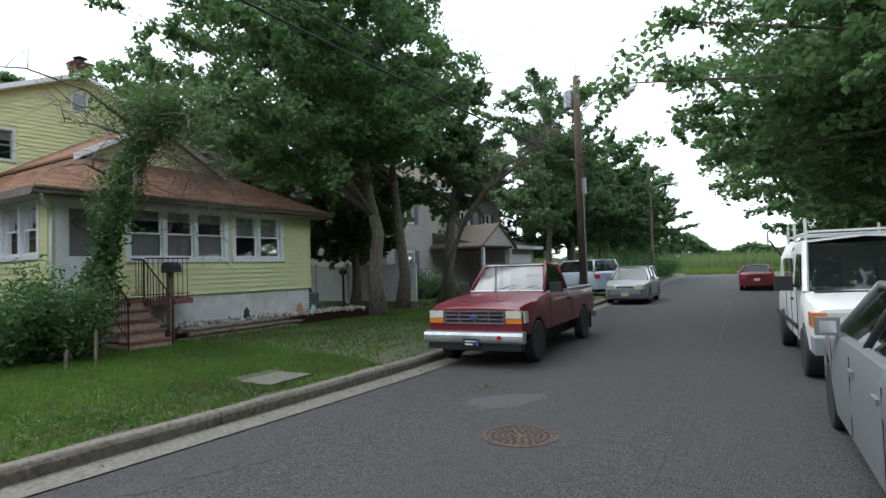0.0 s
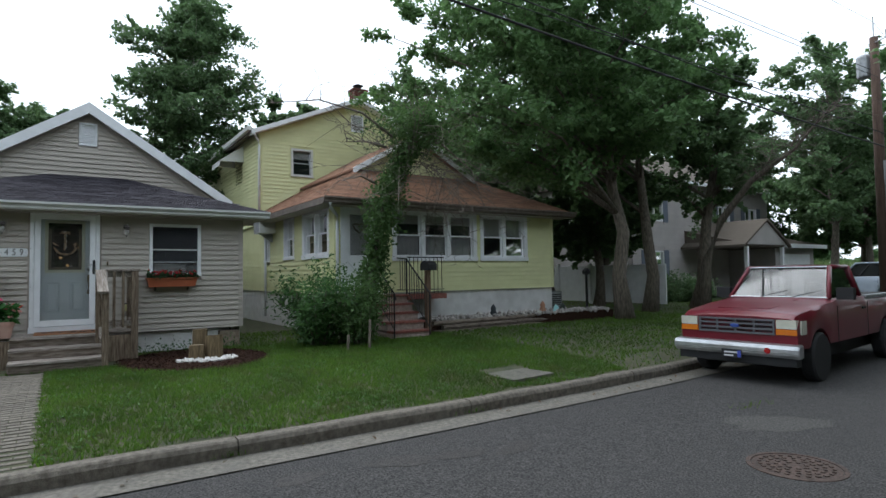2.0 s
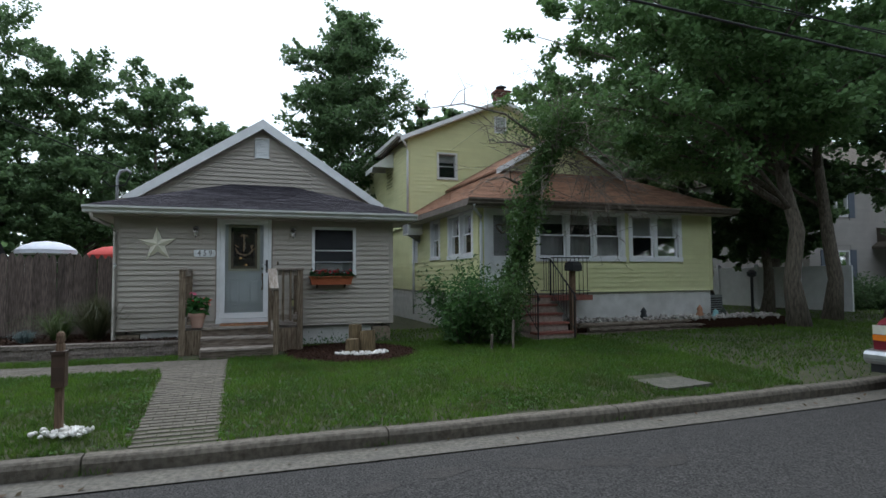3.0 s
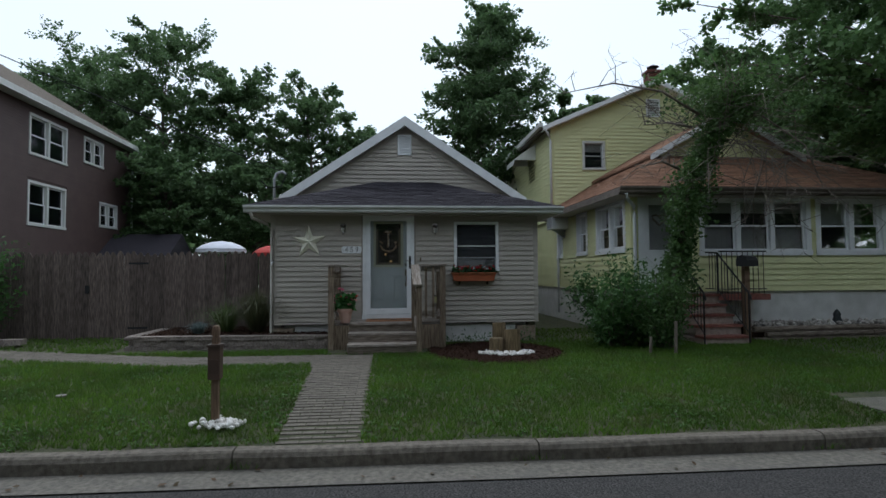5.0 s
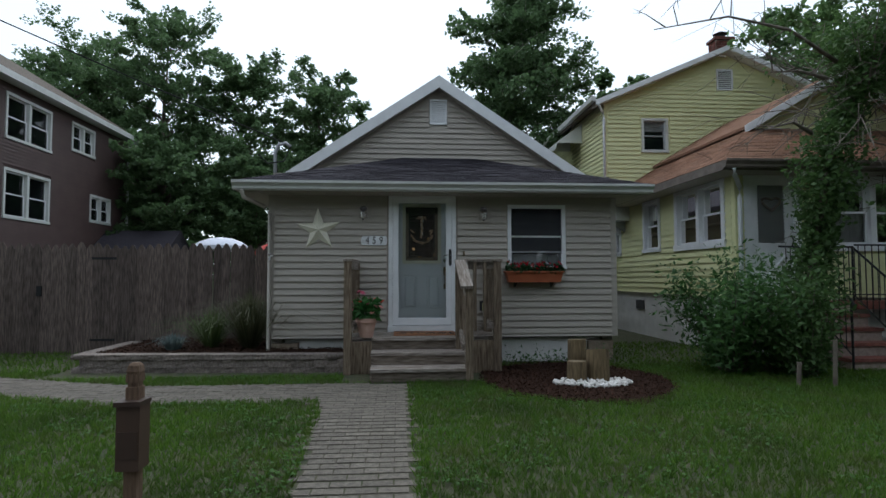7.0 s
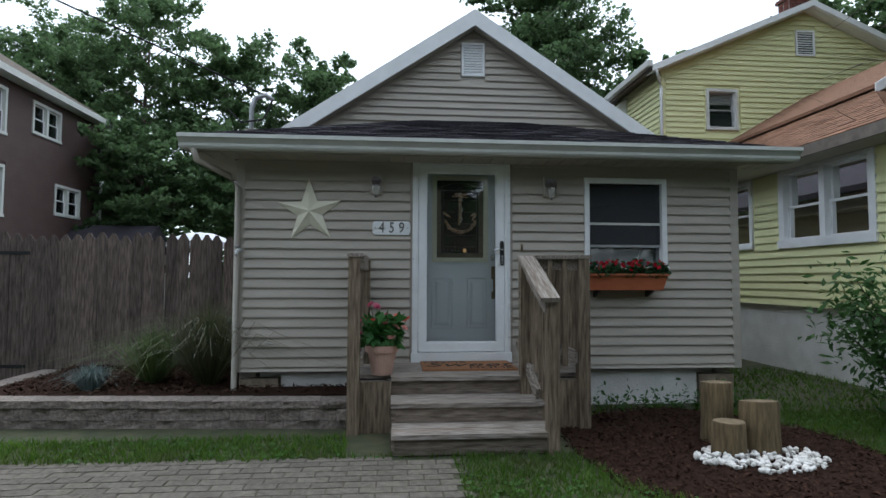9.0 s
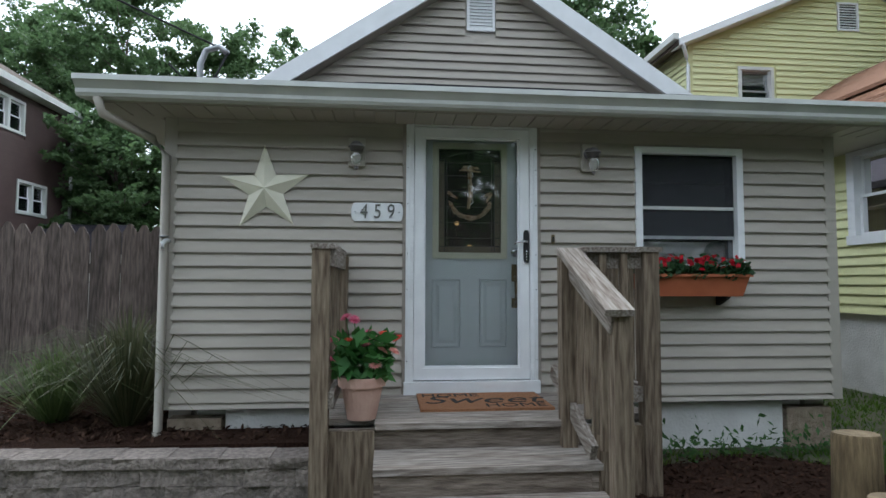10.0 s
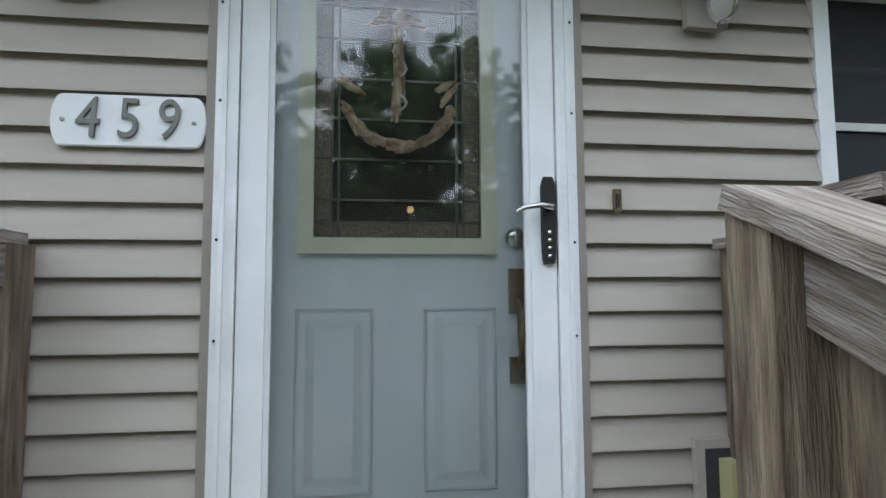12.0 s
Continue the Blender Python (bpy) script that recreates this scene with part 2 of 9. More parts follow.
def part(name, bm, mat, parent=None, label="", smooth=False, bevel=0.0):
    """One bmesh as one mesh object under a thing or a part."""
    if bevel:
        bmesh.ops.bevel(bm, geom=[e for e in bm.edges if e.calc_face_angle(0) > 0.5], offset=bevel, segments=2, affect="EDGES", clamp_overlap=True)
    me = bpy.data.meshes.new(name)
    bm.to_mesh(me)
    bm.free()
    me.materials.append(mat)
    if smooth:
        me.polygons.foreach_set("use_smooth", [True] * len(me.polygons))
    if smooth == "edges":
        me.set_sharp_from_angle(angle=radians(32))
    ob = new(name, me)
    if parent:
        ob.parent = parent
    if label:
        ob["label"] = label
    return ob


def shared(name, me, parent, m=None, label=""):
    ob = new(name, me)
    ob.parent = parent
    if m is not None:
        ob.matrix_local = m
    if label:
        ob["label"] = label
    return ob


def add_box(bm, x0, x1, y0, y1, z0, z1, m=None):
    vs = [bm.verts.new(Vector(p) if m is None else m @ Vector(p)) for p in ((x0, y0, z0), (x1, y0, z0), (x1, y1, z0), (x0, y1, z0), (x0, y0, z1), (x1, y0, z1), (x1, y1, z1), (x0, y1, z1))]
    for f in ((0, 3, 2, 1), (4, 5, 6, 7), (0, 1, 5, 4), (1, 2, 6, 5), (2, 3, 7, 6), (3, 0, 4, 7)):
        bm.faces.new([vs[i] for i in f])
    return vs


def box(*a, m=None):
    bm = bmesh.new()
    add_box(bm, *a, m=m)
    return bm


def add_tube(bm, pts, radii, sides=8, cap=True):
    """A round bar along the points."""
    pts = [Vector(p) for p in pts]
    if not hasattr(radii, "__len__"):
        radii = [radii] * len(pts)
    radii = [float(r) for r in radii]
    rings = []
    for i, p in enumerate(pts):
        d = (pts[min(i + 1, len(pts) - 1)] - pts[max(i - 1, 0)]).normalized()
        a = d.orthogonal().normalized() if abs(d.z) > 0.95 else d.cross(Vector((0, 0, 1))).normalized()
        b = d.cross(a)
        rings.append([bm.verts.new(p + radii[i] * (math.cos(k * 2 * math.pi / sides) * a + math.sin(k * 2 * math.pi / sides) * b)) for k in range(sides)])
    for r, s in zip(rings, rings[1:]):
        for k in range(sides):
            bm.faces.new((r[k], r[(k + 1) % sides], s[(k + 1) % sides], s[k]))
    if cap:
        bm.faces.new(rings[0][::-1])
        bm.faces.new(rings[-1])
    return bm


def tube(pts, radii, sides=8):
    return add_tube(bmesh.new(), pts, radii, sides)


def add_lathe(bm, prof, sides=24, m=None, cap=True):
    """Turned shape from (radius, z) pairs."""
    rings = []
    for r, z in prof:
        ring = []
        for k in range(sides):
            a = k * 2 * math.pi / sides
            p = Vector((r * math.cos(a), r * math.sin(a), z))
            ring.append(bm.verts.new(p if m is None else m @ p))
        rings.append(ring)
    for r, s in zip(rings, rings[1:]):
        for k in range(sides):
            bm.faces.new((r[k], r[(k + 1) % sides], s[(k + 1) % sides], s[k]))
    if cap:
        bm.faces.new(rings[0][::-1])
        bm.faces.new(rings[-1])
    return bm


def lathe(prof, sides=24, m=None):
    return add_lathe(bmesh.new(), prof, sides, m)


def prism(poly, axis, a, b):
    """A polygon in the two other axes, drawn out along one axis from a to b."""
    bm = bmesh.new()
    def put(p, q):
        return bm.verts.new((q, p[0], p[1]) if axis == "x" else (p[0], q, p[1]) if axis == "y" else (p[0], p[1], q))
    r, s = [put(p, a) for p in poly], [put(p, b) for p in poly]
    n = len(poly)
    bm.faces.new(r)
    bm.faces.new(s[::-1])
    for i in range(n):
        bm.faces.new((r[(i + 1) % n], r[i], s[i], s[(i + 1) % n]))
    bmesh.ops.recalc_face_normals(bm, faces=bm.faces)
    return bm


# a wall's own frame: u runs along it, w stands out of it, z up
def wall_frame(x, y, facing):
    """facing: 'x+' , 'x-', 'y+' or 'y-'. Returns the matrix from (u, w, z) to the world."""
    u = {"x+": (0, 1), "x-": (0, 1), "y+": (1, 0), "y-": (1, 0)}[facing]
    w = {"x+": (1, 0), "x-": (-1, 0), "y+": (0, 1), "y-": (0, -1)}[facing]
    return Matrix(((u[0], w[0], 0, x), (u[1], w[1], 0, y), (0, 0, 1, 0), (0, 0, 0, 1)))


def wall_boxes(bm, m, u0, u1, z0, z1, holes, thick):
    """A wall with rectangular openings (u0, u1, z0, z1) that go through it."""
    us = sorted({u0, u1, *[h[0] for h in holes], *[h[1] for h in holes]})
    for a, b in zip(us, us[1:]):
        c = (a + b) / 2
        cuts = sorted((h[2], h[3]) for h in holes if h[0] < c < h[1])
        lo = z0
        for k0, k1 in cuts:
            if k0 > lo + 1e-4:
                add_box(bm, a, b, -thick, 0, lo, k0, m)
            lo = k1
        if lo < z1 - 1e-4:
            add_box(bm, a, b, -thick, 0, lo, z1, m)
    return bm


def siding(parent, m, mat, u0, u1, z0, z1, holes=(), lap=0.0962, proud=0.029, slope=None, piece=True, name="clapboard", first=None):
    """Lapped boards, course by course. slope: (apex u, apex z, fall) for a gable. piece: each board an object of its own."""
    allv, allf = [], []
    k, z = 0, z0
    while z < z1 - 0.005:
        t = min(z + (first if first and k == 0 else lap), z1)
        segs = [(u0, u1)]
        for h in holes:
            if h[2] < t - 0.01 and h[3] > z + 0.01:
                segs = [s for a, b in segs for s in ((a, min(b, h[0])), (max(a, h[1]), b)) if s[1] - s[0] > 0.01]
        for a, b in segs:
            ab, bb, at, bt = a, b, a, b
            if slope:
                au, az, fall = slope
                wb, wt = (az - z) / fall, (az - t) / fall
                if wb < 0.02:
                    continue
                wt = max(wt, 0.01)
                ab, bb, at, bt = max(a, au - wb), min(b, au + wb), max(a, au - wt), min(b, au + wt)
                if bb - ab < 0.02 or bt - at < 0.005:
                    continue
            v = [(ab, 0.001, z + 0.012), (bb, 0.001, z + 0.012), (bb, proud, z + 0.001), (ab, proud, z + 0.001), (bt, 0.002, t + 0.013), (at, 0.002, t + 0.013), (bb, proud - 0.001, z + 0.009), (ab, proud - 0.001, z + 0.009)]
            v = [tuple(m @ Vector(p)) for p in v]
            f = [(0, 1, 2, 3), (3, 2, 6, 7), (7, 6, 4, 5), (0, 3, 7, 5), (1, 4, 6, 2)]
            if piece:
                shared(name, mesh_of(name, v, f, mat), parent)
            else:
                n0 = len(allv)
                allv += v
                allf += [tuple(i + n0 for i in q) for q in f]
        z = t
        k += 1
    if not piece:
        ob = shared("siding_boards", mesh_of("siding_boards", allv, allf, mat), parent)
        ob["kind"] = "stuff"


def shingles(parent, quad, mat, course=0.14, width=0.30, piece=False, thick=0.012):
    """Rows of tabs on a roof plane given by its corners: eave a, eave b, top b, top a."""
    a, b, c, d = [Vector(p) for p in quad]
    n = (b - a).cross(d - a).normalized()
    rows = max(1, int(((d - a).length + (c - b).length) / 2 / course))
    rnd = random.Random(len(bpy.data.objects))
    vs, fs = [], []
    for r in range(rows):
        f0, f1 = r / rows, min(1, (r + 1.25) / rows)
        l0, r0, l1, r1 = a.lerp(d, f0), b.lerp(c, f0), a.lerp(d, f1), b.lerp(c, f1)
        ln = (r0 - l0).length
        cnt = max(1, round(ln / width))
        cut = [0] + [min(1, max(0, (i + (0.5 if r % 2 else 0) + rnd.uniform(-0.08, 0.08)) / cnt)) for i in range(1, cnt)] + [1]
        for s, e in zip(cut, cut[1:]):
            if e - s < 1e-4:
                continue
            g = 0.004 / max(ln, 0.1)
            lift = thick + rnd.uniform(-0.003, 0.004)
            p = [l0.lerp(r0, s + g) + n * lift, l0.lerp(r0, e - g) + n * lift, l1.lerp(r1, e - g) + n * 0.003, l1.lerp(r1, s + g) + n * 0.003, l0.lerp(r0, s + g), l0.lerp(r0, e - g)]
            k = len(vs)
            vs += [tuple(q) for q in p]
            fs += [(k, k + 1, k + 2, k + 3), (k + 4, k + 5, k + 1, k)]
    ob = shared("shingles", mesh_of("shingles", vs, fs, mat), parent)
    ob["kind"] = "stuff"
    return ob


def slab(pts, drop):
    """A flat sheet through the points (in order), with thickness downwards."""
    bm = bmesh.new()
    t = [bm.verts.new(p) for p in pts]
    u = [bm.verts.new((p[0], p[1], p[2] - drop)) for p in pts]
    bm.faces.new(t)
    bm.faces.new(u[::-1])
    n = len(pts)
    for i in range(n):
        bm.faces.new((t[(i + 1) % n], t[i], u[i], u[(i + 1) % n]))
    bmesh.ops.recalc_face_normals(bm, faces=bm.faces)
    return bm


def card_cloud(centres, size, rng, flat=0.35, aspect=0.75, up=None):
    """Leaves: a kite of two triangles each, at random turns. centres: array n x 3."""
    centres = np.asarray(centres)
    n = len(centres)
    nrm = rng.normal(size=(n, 3))
    nrm[:, 2] = np.abs(nrm[:, 2]) + flat
    nrm /= np.linalg.norm(nrm, axis=1)[:, None]
    t = np.cross(nrm, rng.normal(size=(n, 3)))
    t /= np.linalg.norm(t, axis=1)[:, None] + 1e-9
    b = np.cross(nrm, t)
    s = size * rng.uniform(0.6, 1.3, n)[:, None]
    v = np.stack([centres - t * s, centres + b * s * aspect + nrm * s * 0.12 + t * s * 0.15, centres + t * s, centres - b * s * aspect + nrm * s * 0.12 + t * s * 0.15], 1).reshape(-1, 3)
    return v


def quads_mesh(name, v, mat, per=4):
    """Mesh of separate quads or triangles from a vertex array."""
    n = len(v) // per
    me = bpy.data.meshes.new(name)
    me.vertices.add(len(v))
    me.vertices.foreach_set("co", np.ascontiguousarray(v, dtype=np.float32).ravel())
    me.loops.add(n * per)
    me.loops.foreach_set("vertex_index", np.arange(n * per, dtype=np.int32))
    me.polygons.add(n)
    me.polygons.foreach_set("loop_start", np.arange(n, dtype=np.int32) * per)
    me.update(calc_edges=True)
    me.materials.append(mat)
    return me


def kerb_x(y):
    """The kerb's face: straight along the two near lots, then bending away."""
    s = 1.6
    return -5.03 - 0.110 * s * math.log1p(math.exp((y - 7.3) / s)) + 0.018 * min(0, y - 2.0)


def tree(name, base, height, crown, n_leaves, leaf_size, mat, label, trunk_r=0.25, lean=(0, 0), clumps=60, seed=1, crown_base=0.35, bark=None, category="tree", cone=0.0):
    """A tapered trunk, limbs reaching into the crown, twigs along the limbs, leaves along the twigs. crown: (rx, ry, rz, dx, dy, centre z); cone: how far the crown narrows upwards."""
    rng = np.random.default_rng(seed)
    rx, ry, rz, dx, dy, cz = crown
    top = thing(name, *base, label=label, category=category)
    bark = bark or M["bark"]
    tall = min(height * 0.86, cz + rz * 0.55)
    n = 9
    pts, rad = [], []
    for i in range(n):
        f = i / (n - 1)
        wob = 0.012 * height
        pts.append(Vector((lean[0] * f + dx * f * f * 0.6 + (rng.uniform(-wob, wob) if i else 0), lean[1] * f + dy * f * f * 0.6 + (rng.uniform(-wob, wob) if i else 0), tall * f - 0.1 * (i == 0))))
        rad.append(trunk_r * (1.35 if i == 0 else 1.0) * (1 - 0.88 * f))
    part("trunk", add_tube(bmesh.new(), pts, rad, 12), bark, top, smooth=True)
    count = max(14, int(clumps * 0.42))
    per_limb = 11
    size = (rx * ry * rz) ** (1 / 3)
    per = max(6, n_leaves // (count * per_limb))
    wood, cloud = bmesh.new(), []
    for i in range(count):
        pz = -0.72 + 1.70 * (i + 0.5) / count
        a = i * 2.39996 + rng.uniform(-0.35, 0.35)
        hz = math.sqrt(max(0.03, 1 - min(1, abs(pz)) ** 2))
        r = (rng.uniform(0.70, 1.04) if i % 3 else rng.uniform(0.35, 0.68)) * (1 + 0.14 * math.sin(3 * a + seed) * math.sin(4.1 * pz + seed * 2))
        nar = 1 - cone * max(0.0, (pz + 0.45) / 1.45)
        q = Vector((math.cos(a) * hz * rx * r * nar + dx, math.sin(a) * hz * ry * r * nar + dy, max(1.2, pz * rz * min(1.0, r + 0.12) + cz)))
        out = math.hypot(q.x, q.y)
        f = min(0.94, max(crown_base, (q.z - 0.5 * out) / tall))
        k = f * (n - 1)
        s = pts[int(k)].lerp(pts[min(n - 1, int(k) + 1)], k - int(k))
        mid = s.lerp(q, 0.5) + Vector((rng.uniform(-0.2, 0.2), rng.uniform(-0.2, 0.2), 0.10 * (q - s).length))
        r0 = max(0.018, trunk_r * 0.40 * (1 - f * 0.72))
        add_tube(wood, [s, s.lerp(mid, 0.5) + Vector((0, 0, 0.06)), mid, q], [r0, r0 * 0.72, r0 * 0.45, 0.010], 6)
        ax = np.array((q - s).normalized()[:])
        for t in range(per_limb):
            u = 0.28 + 0.74 * (t + rng.uniform(0, 1)) / per_limb
            b0 = np.array((s.lerp(mid, u * 2) if u < 0.5 else mid.lerp(q, min(1.05, u * 2 - 1)))[:])
            d = rng.normal(size=3) * np.array([0.75, 0.75, 0.42]) + ax * 0.75 + np.array([0, 0, 0.08])
            d /= np.linalg.norm(d)
            ln = size * 0.33 * rng.uniform(0.5, 1.15) * (1.15 - 0.45 * u)
            e = b0 + d * ln
            if n_leaves >= 40000:
                add_tube(wood, [Vector(b0.tolist()), Vector((b0 + d * ln * 0.9).tolist())], [0.012, 0.004], 4, False)
            w = rng.uniform(0.05, 1.08, per)
            side = np.cross(d, [0, 0, 1])
            side /= np.linalg.norm(side) + 1e-6
            spread = ln * 0.30 * np.sin(np.clip(w, 0.08, 0.95) * 2.9)
            p = b0 + d * (ln * w)[:, None] + side * (spread * rng.uniform(-1, 1, per))[:, None] + rng.normal(size=(per, 3)) * np.array([0.06, 0.06, 0.09]) * ln
            p[:, 2] -= 0.16 * ln * w * w
            cloud.append(p)
    part("branchwork", wood, bark, top, smooth=True)["kind"] = "stuff"
    shared("crown", quads_mesh("crown", card_cloud(np.concatenate(cloud), leaf_size, rng), mat), top)
    return top


def bush(name, base, r, h, n, leaf, mat, label, seed=1, category="bush", group=""):
    rng = np.random.default_rng(seed)
    top = thing(name, *base, label=label, category=category, group=group)
    stems = bmesh.new()
    ends = []
    for i in range(26):
        a, d = rng.uniform(0, 6.28), rng.uniform(0.15, 1.0)
        e = Vector((math.cos(a) * r * d, math.sin(a) * r * d, h * rng.uniform(0.45, 1.0) * (1 - 0.35 * d)))
        add_tube(stems, [(0.1 * math.cos(a), 0.1 * math.sin(a), -0.05), (e.x * 0.55, e.y * 0.55, e.z * 0.62), e], [0.016, 0.01, 0.004], 5)
        ends.append(e)
    part("stem_mass", stems, M["bark"], top)["kind"] = "stuff"
    k = n // len(ends)
    v = []
    for e in ends:
        f = rng.uniform(0.25, 1.08, k)[:, None]
        v.append(np.array(e)[None] * f + np.clip(rng.normal(size=(k, 3)), -1.6, 1.6) * np.array([0.17, 0.17, 0.14]) * r)
    v = np.concatenate(v)
    v[:, 2] = np.maximum(v[:, 2], 0.04)
    shared("foliage", quads_mesh("foliage", card_cloud(v, leaf, rng, aspect=0.36), mat), top)
    return top


# ---------------------------------------------------------------- ground, road, kerb
def strip(name, offs, ys, mat, label, kind="structure", category=""):
    """A sheet along the road: offs are (distance from the kerb face, height)."""
    v, f = [], []
    k = len(offs)
    for y in ys:
        for o, z in offs:
            v.append((kerb_x(y) + o, y, z))
    for i in range(len(ys) - 1):
        for j in range(k - 1):
            f.append((i * k + j, i * k + j + 1, (i + 1) * k + j + 1, (i + 1) * k + j))
    ob = new(name, mesh_of(name, v, f, mat))
    return tagged(ob, label, category or name, kind=kind)


YS = [-60, -40, -25, -15, -10, -6, -3, -1, 1, 3, 5, 7, 9, 11, 14, 17, 20, 25, 30, 40, 50, 60, 70, 78]
ground = new("ground", mesh_of("ground", [(-900, -900, -0.4), (900, -900, -0.4), (900, 900, -0.4), (-900, 900, -0.4)], [(0, 1, 2, 3)], M["soil"]))
tagged(ground, "flat ground reaching to the horizon", "ground", kind="structure")
ROADW = 7.9
strip("road", [(0.42, -0.09), (2.0, -0.08), (4.0, -0.07), (6.0, -0.08), (ROADW, -0.09)], YS, M["asphalt"], "worn grey asphalt road with cracks and patches", category="road")
strip("lawn", [(-0.15, 0.05), (-0.6, 0.10), (-1.6, 0.16), (-3.0, 0.2), (-6, 0.2), (-12, 0.2), (-24, 0.2), (-60, 0.2)], YS, M["soil"], "mown green front lawn with clover and bare spots", category="lawn")
strip("verge", [(ROADW + 0.14, 0.05), (ROADW + 0.6, 0.1), (ROADW + 8, 0.2), (ROADW + 60, 0.3)], YS, M["soil"], "grass verge across the road", category="verge")
gutter_strip = strip("gutter_pan", [(-0.02, -0.084), (0.43, -0.078)], YS, M["pan"], "pale concrete gutter along the kerb", category="gutter")
kerb = thing("kerb", label="weathered concrete kerb stones with open joints", category="kerb", kind="structure")
joints = [-16, -13.5, -11, -8.6, -6.2, -3.9, -1.3, 1.25, 3.85, 6.85, 9.9, 12.9, 16, 19, 22, 25, 28, 32, 36, 40, 45, 50, 56, 62, 70, 78]
for a, b in zip(joints, joints[1:]):
    prof = [(0.0, -0.19), (0.012, 0.01), (-0.008, 0.045), (-0.03, 0.06), (-0.15, 0.06), (-0.16, -0.19)]
    v, f = [], []
    ys = [a + 0.008 + (b - a - 0.016) * i / 4 for i in range(5)]
    for y in ys:
        for o, z in prof:
            v.append((kerb_x(y) + o + 0.004 * math.sin(y * 7), y, z + 0.004 * math.sin(y * 3.1)))
    k = len(prof)
    for i in range(4):
        for j in range(k):
            f.append((i * k + j, (i + 1) * k + j, (i + 1) * k + (j + 1) % k, i * k + (j + 1) % k))
    f += [tuple(range(k)), tuple(range(4 * k, 5 * k))[::-1]]
    shared("kerb_stone", mesh_of("kerb_stone", v, f, M["kerb"]), kerb)
strip("far_kerb", [(ROADW, -0.09), (ROADW + 0.005, 0.04), (ROADW + 0.03, 0.06), (ROADW + 0.15, 0.058)], YS, M["kerb"], "concrete kerb across the road", category="kerb")

# ---------------------------------------------------------------- beige cottage
WX, Y0, Y1 = -11.29, -2.23, 2.88
ZB, ZT = 0.574, 2.66
DOOR = (-0.522, 0.466, 0.70, 2.72)
WIN = (1.275, 2.085, 1.60, 2.497)
cot = thing("wall_cottage", label="beige vinyl-sided cottage walls on a block footing", category="house wall", kind="structure")
mf = wall_frame(WX, 0, "x+")
bm = bmesh.new()
wall_boxes(bm, mf, Y0, Y1, ZB, ZT + 0.15, [DOOR, WIN], 0.16)
add_box(bm, -20.5, WX - 0.16, Y0, Y0 + 0.16, 0.3, 3.0)
add_box(bm, -20.5, WX - 0.16, Y1 - 0.16, Y1, 0.3, 3.0)
add_box(bm, -20.66, -20.5, Y0, Y1, 0.3, 3.0)
part("wall_shell", bm, M["beige_trim"], cot)
part("room_floor", box(-20.5, WX - 0.16, Y0 + 0.16, Y1 - 0.16, 0.55, 0.66), M["wood"], cot)
# ceiling and back wall coloured near-black in place of an unlit room
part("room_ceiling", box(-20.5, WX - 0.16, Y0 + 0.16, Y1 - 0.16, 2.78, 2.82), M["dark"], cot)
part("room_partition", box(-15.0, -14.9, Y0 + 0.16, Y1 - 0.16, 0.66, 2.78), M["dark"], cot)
# gable
GX, GA, GZ, GF = -13.1, 0.34, 4.90, 0.665
gable = prism([(Y0 - 0.1, 2.8), (Y1 + 0.1, 2.8), (Y1 + 0.1, 3.1), (GA, GZ), (Y0 - 0.1, 3.1)], "x", GX - 0.12, GX)
part("gable_wall", gable, M["beige_trim"], cot)
# main roof: two slopes and the fascia boards
RX0 = -12.93
roof = thing("roof_cottage", label="dark shingle gable roof with white rake boards", category="roof", kind="structure")
rw = 3.05
for sgn in (-1, 1):
    e = (GA + sgn * rw, 5.05 - GF * rw)
    q = [(RX0, e[0], e[1]), (-20.9, e[0], e[1]), (-20.9, GA, 5.05), (RX0, GA, 5.05)]
    part("roof_slope", slab(q, 0.10), M["shingle_dark"], roof)
    shingles(roof, q if sgn < 0 else [q[1], q[0], q[3], q[2]], M["shingle_dark"])
    bm = bmesh.new()
    r = [(GA, 5.06), (GA + sgn * 2.75, 5.06 - GF * 2.75), (GA + sgn * 2.75, 4.86 - GF * 2.75), (GA, 4.84)]
    part("rake_board", prism(r, "x", RX0, RX0 + 0.03), M["white"], roof, "white painted rake board")
    sf = [(RX0, GA, 4.86), (RX0, GA + sgn * 2.75, 4.86 - GF * 2.75), (GX, GA + sgn * 2.75, 4.86 - GF * 2.75), (GX, GA, 4.86)]
    part("rake_soffit", slab(sf, 0.012), M["beige_trim"], roof)
# porch roof: shallow hip over the front
EX, EY0, EY1, EZ = -10.93, -2.64, 3.29, 2.80
HX, HY0, HY1, HZ = GX, -0.25, 0.94, 3.60
hip = thing("roof_front", label="dark shingle hip roof over the cottage front", category="roof", kind="structure")
fr = [(EX, EY0, EZ), (EX, EY1, EZ), (HX, HY1, HZ), (HX, HY0, HZ)]
lf = [(HX - 0.8, EY0, EZ), (EX, EY0, EZ), (HX, HY0, HZ), (HX, HY0, HZ)]
rf = [(EX, EY1, EZ), (HX - 0.8, EY1, EZ), (HX, HY1, HZ), (HX, HY1, HZ)]
bm = bmesh.new()
vs = [bm.verts.new(p) for p in ((EX, EY0, EZ), (EX, EY1, EZ), (HX, HY1, HZ), (HX, HY0, HZ), (HX, EY0, EZ), (HX, EY1, EZ))]
bm.faces.new((vs[0], vs[1], vs[2], vs[3]))
bm.faces.new((vs[4], vs[0], vs[3]))
bm.faces.new((vs[1], vs[5], vs[2]))
part("roof_deck", bm, M["shingle_dark"], hip)
shingles(hip, fr, M["shingle_dark"], 0.125, 0.26)
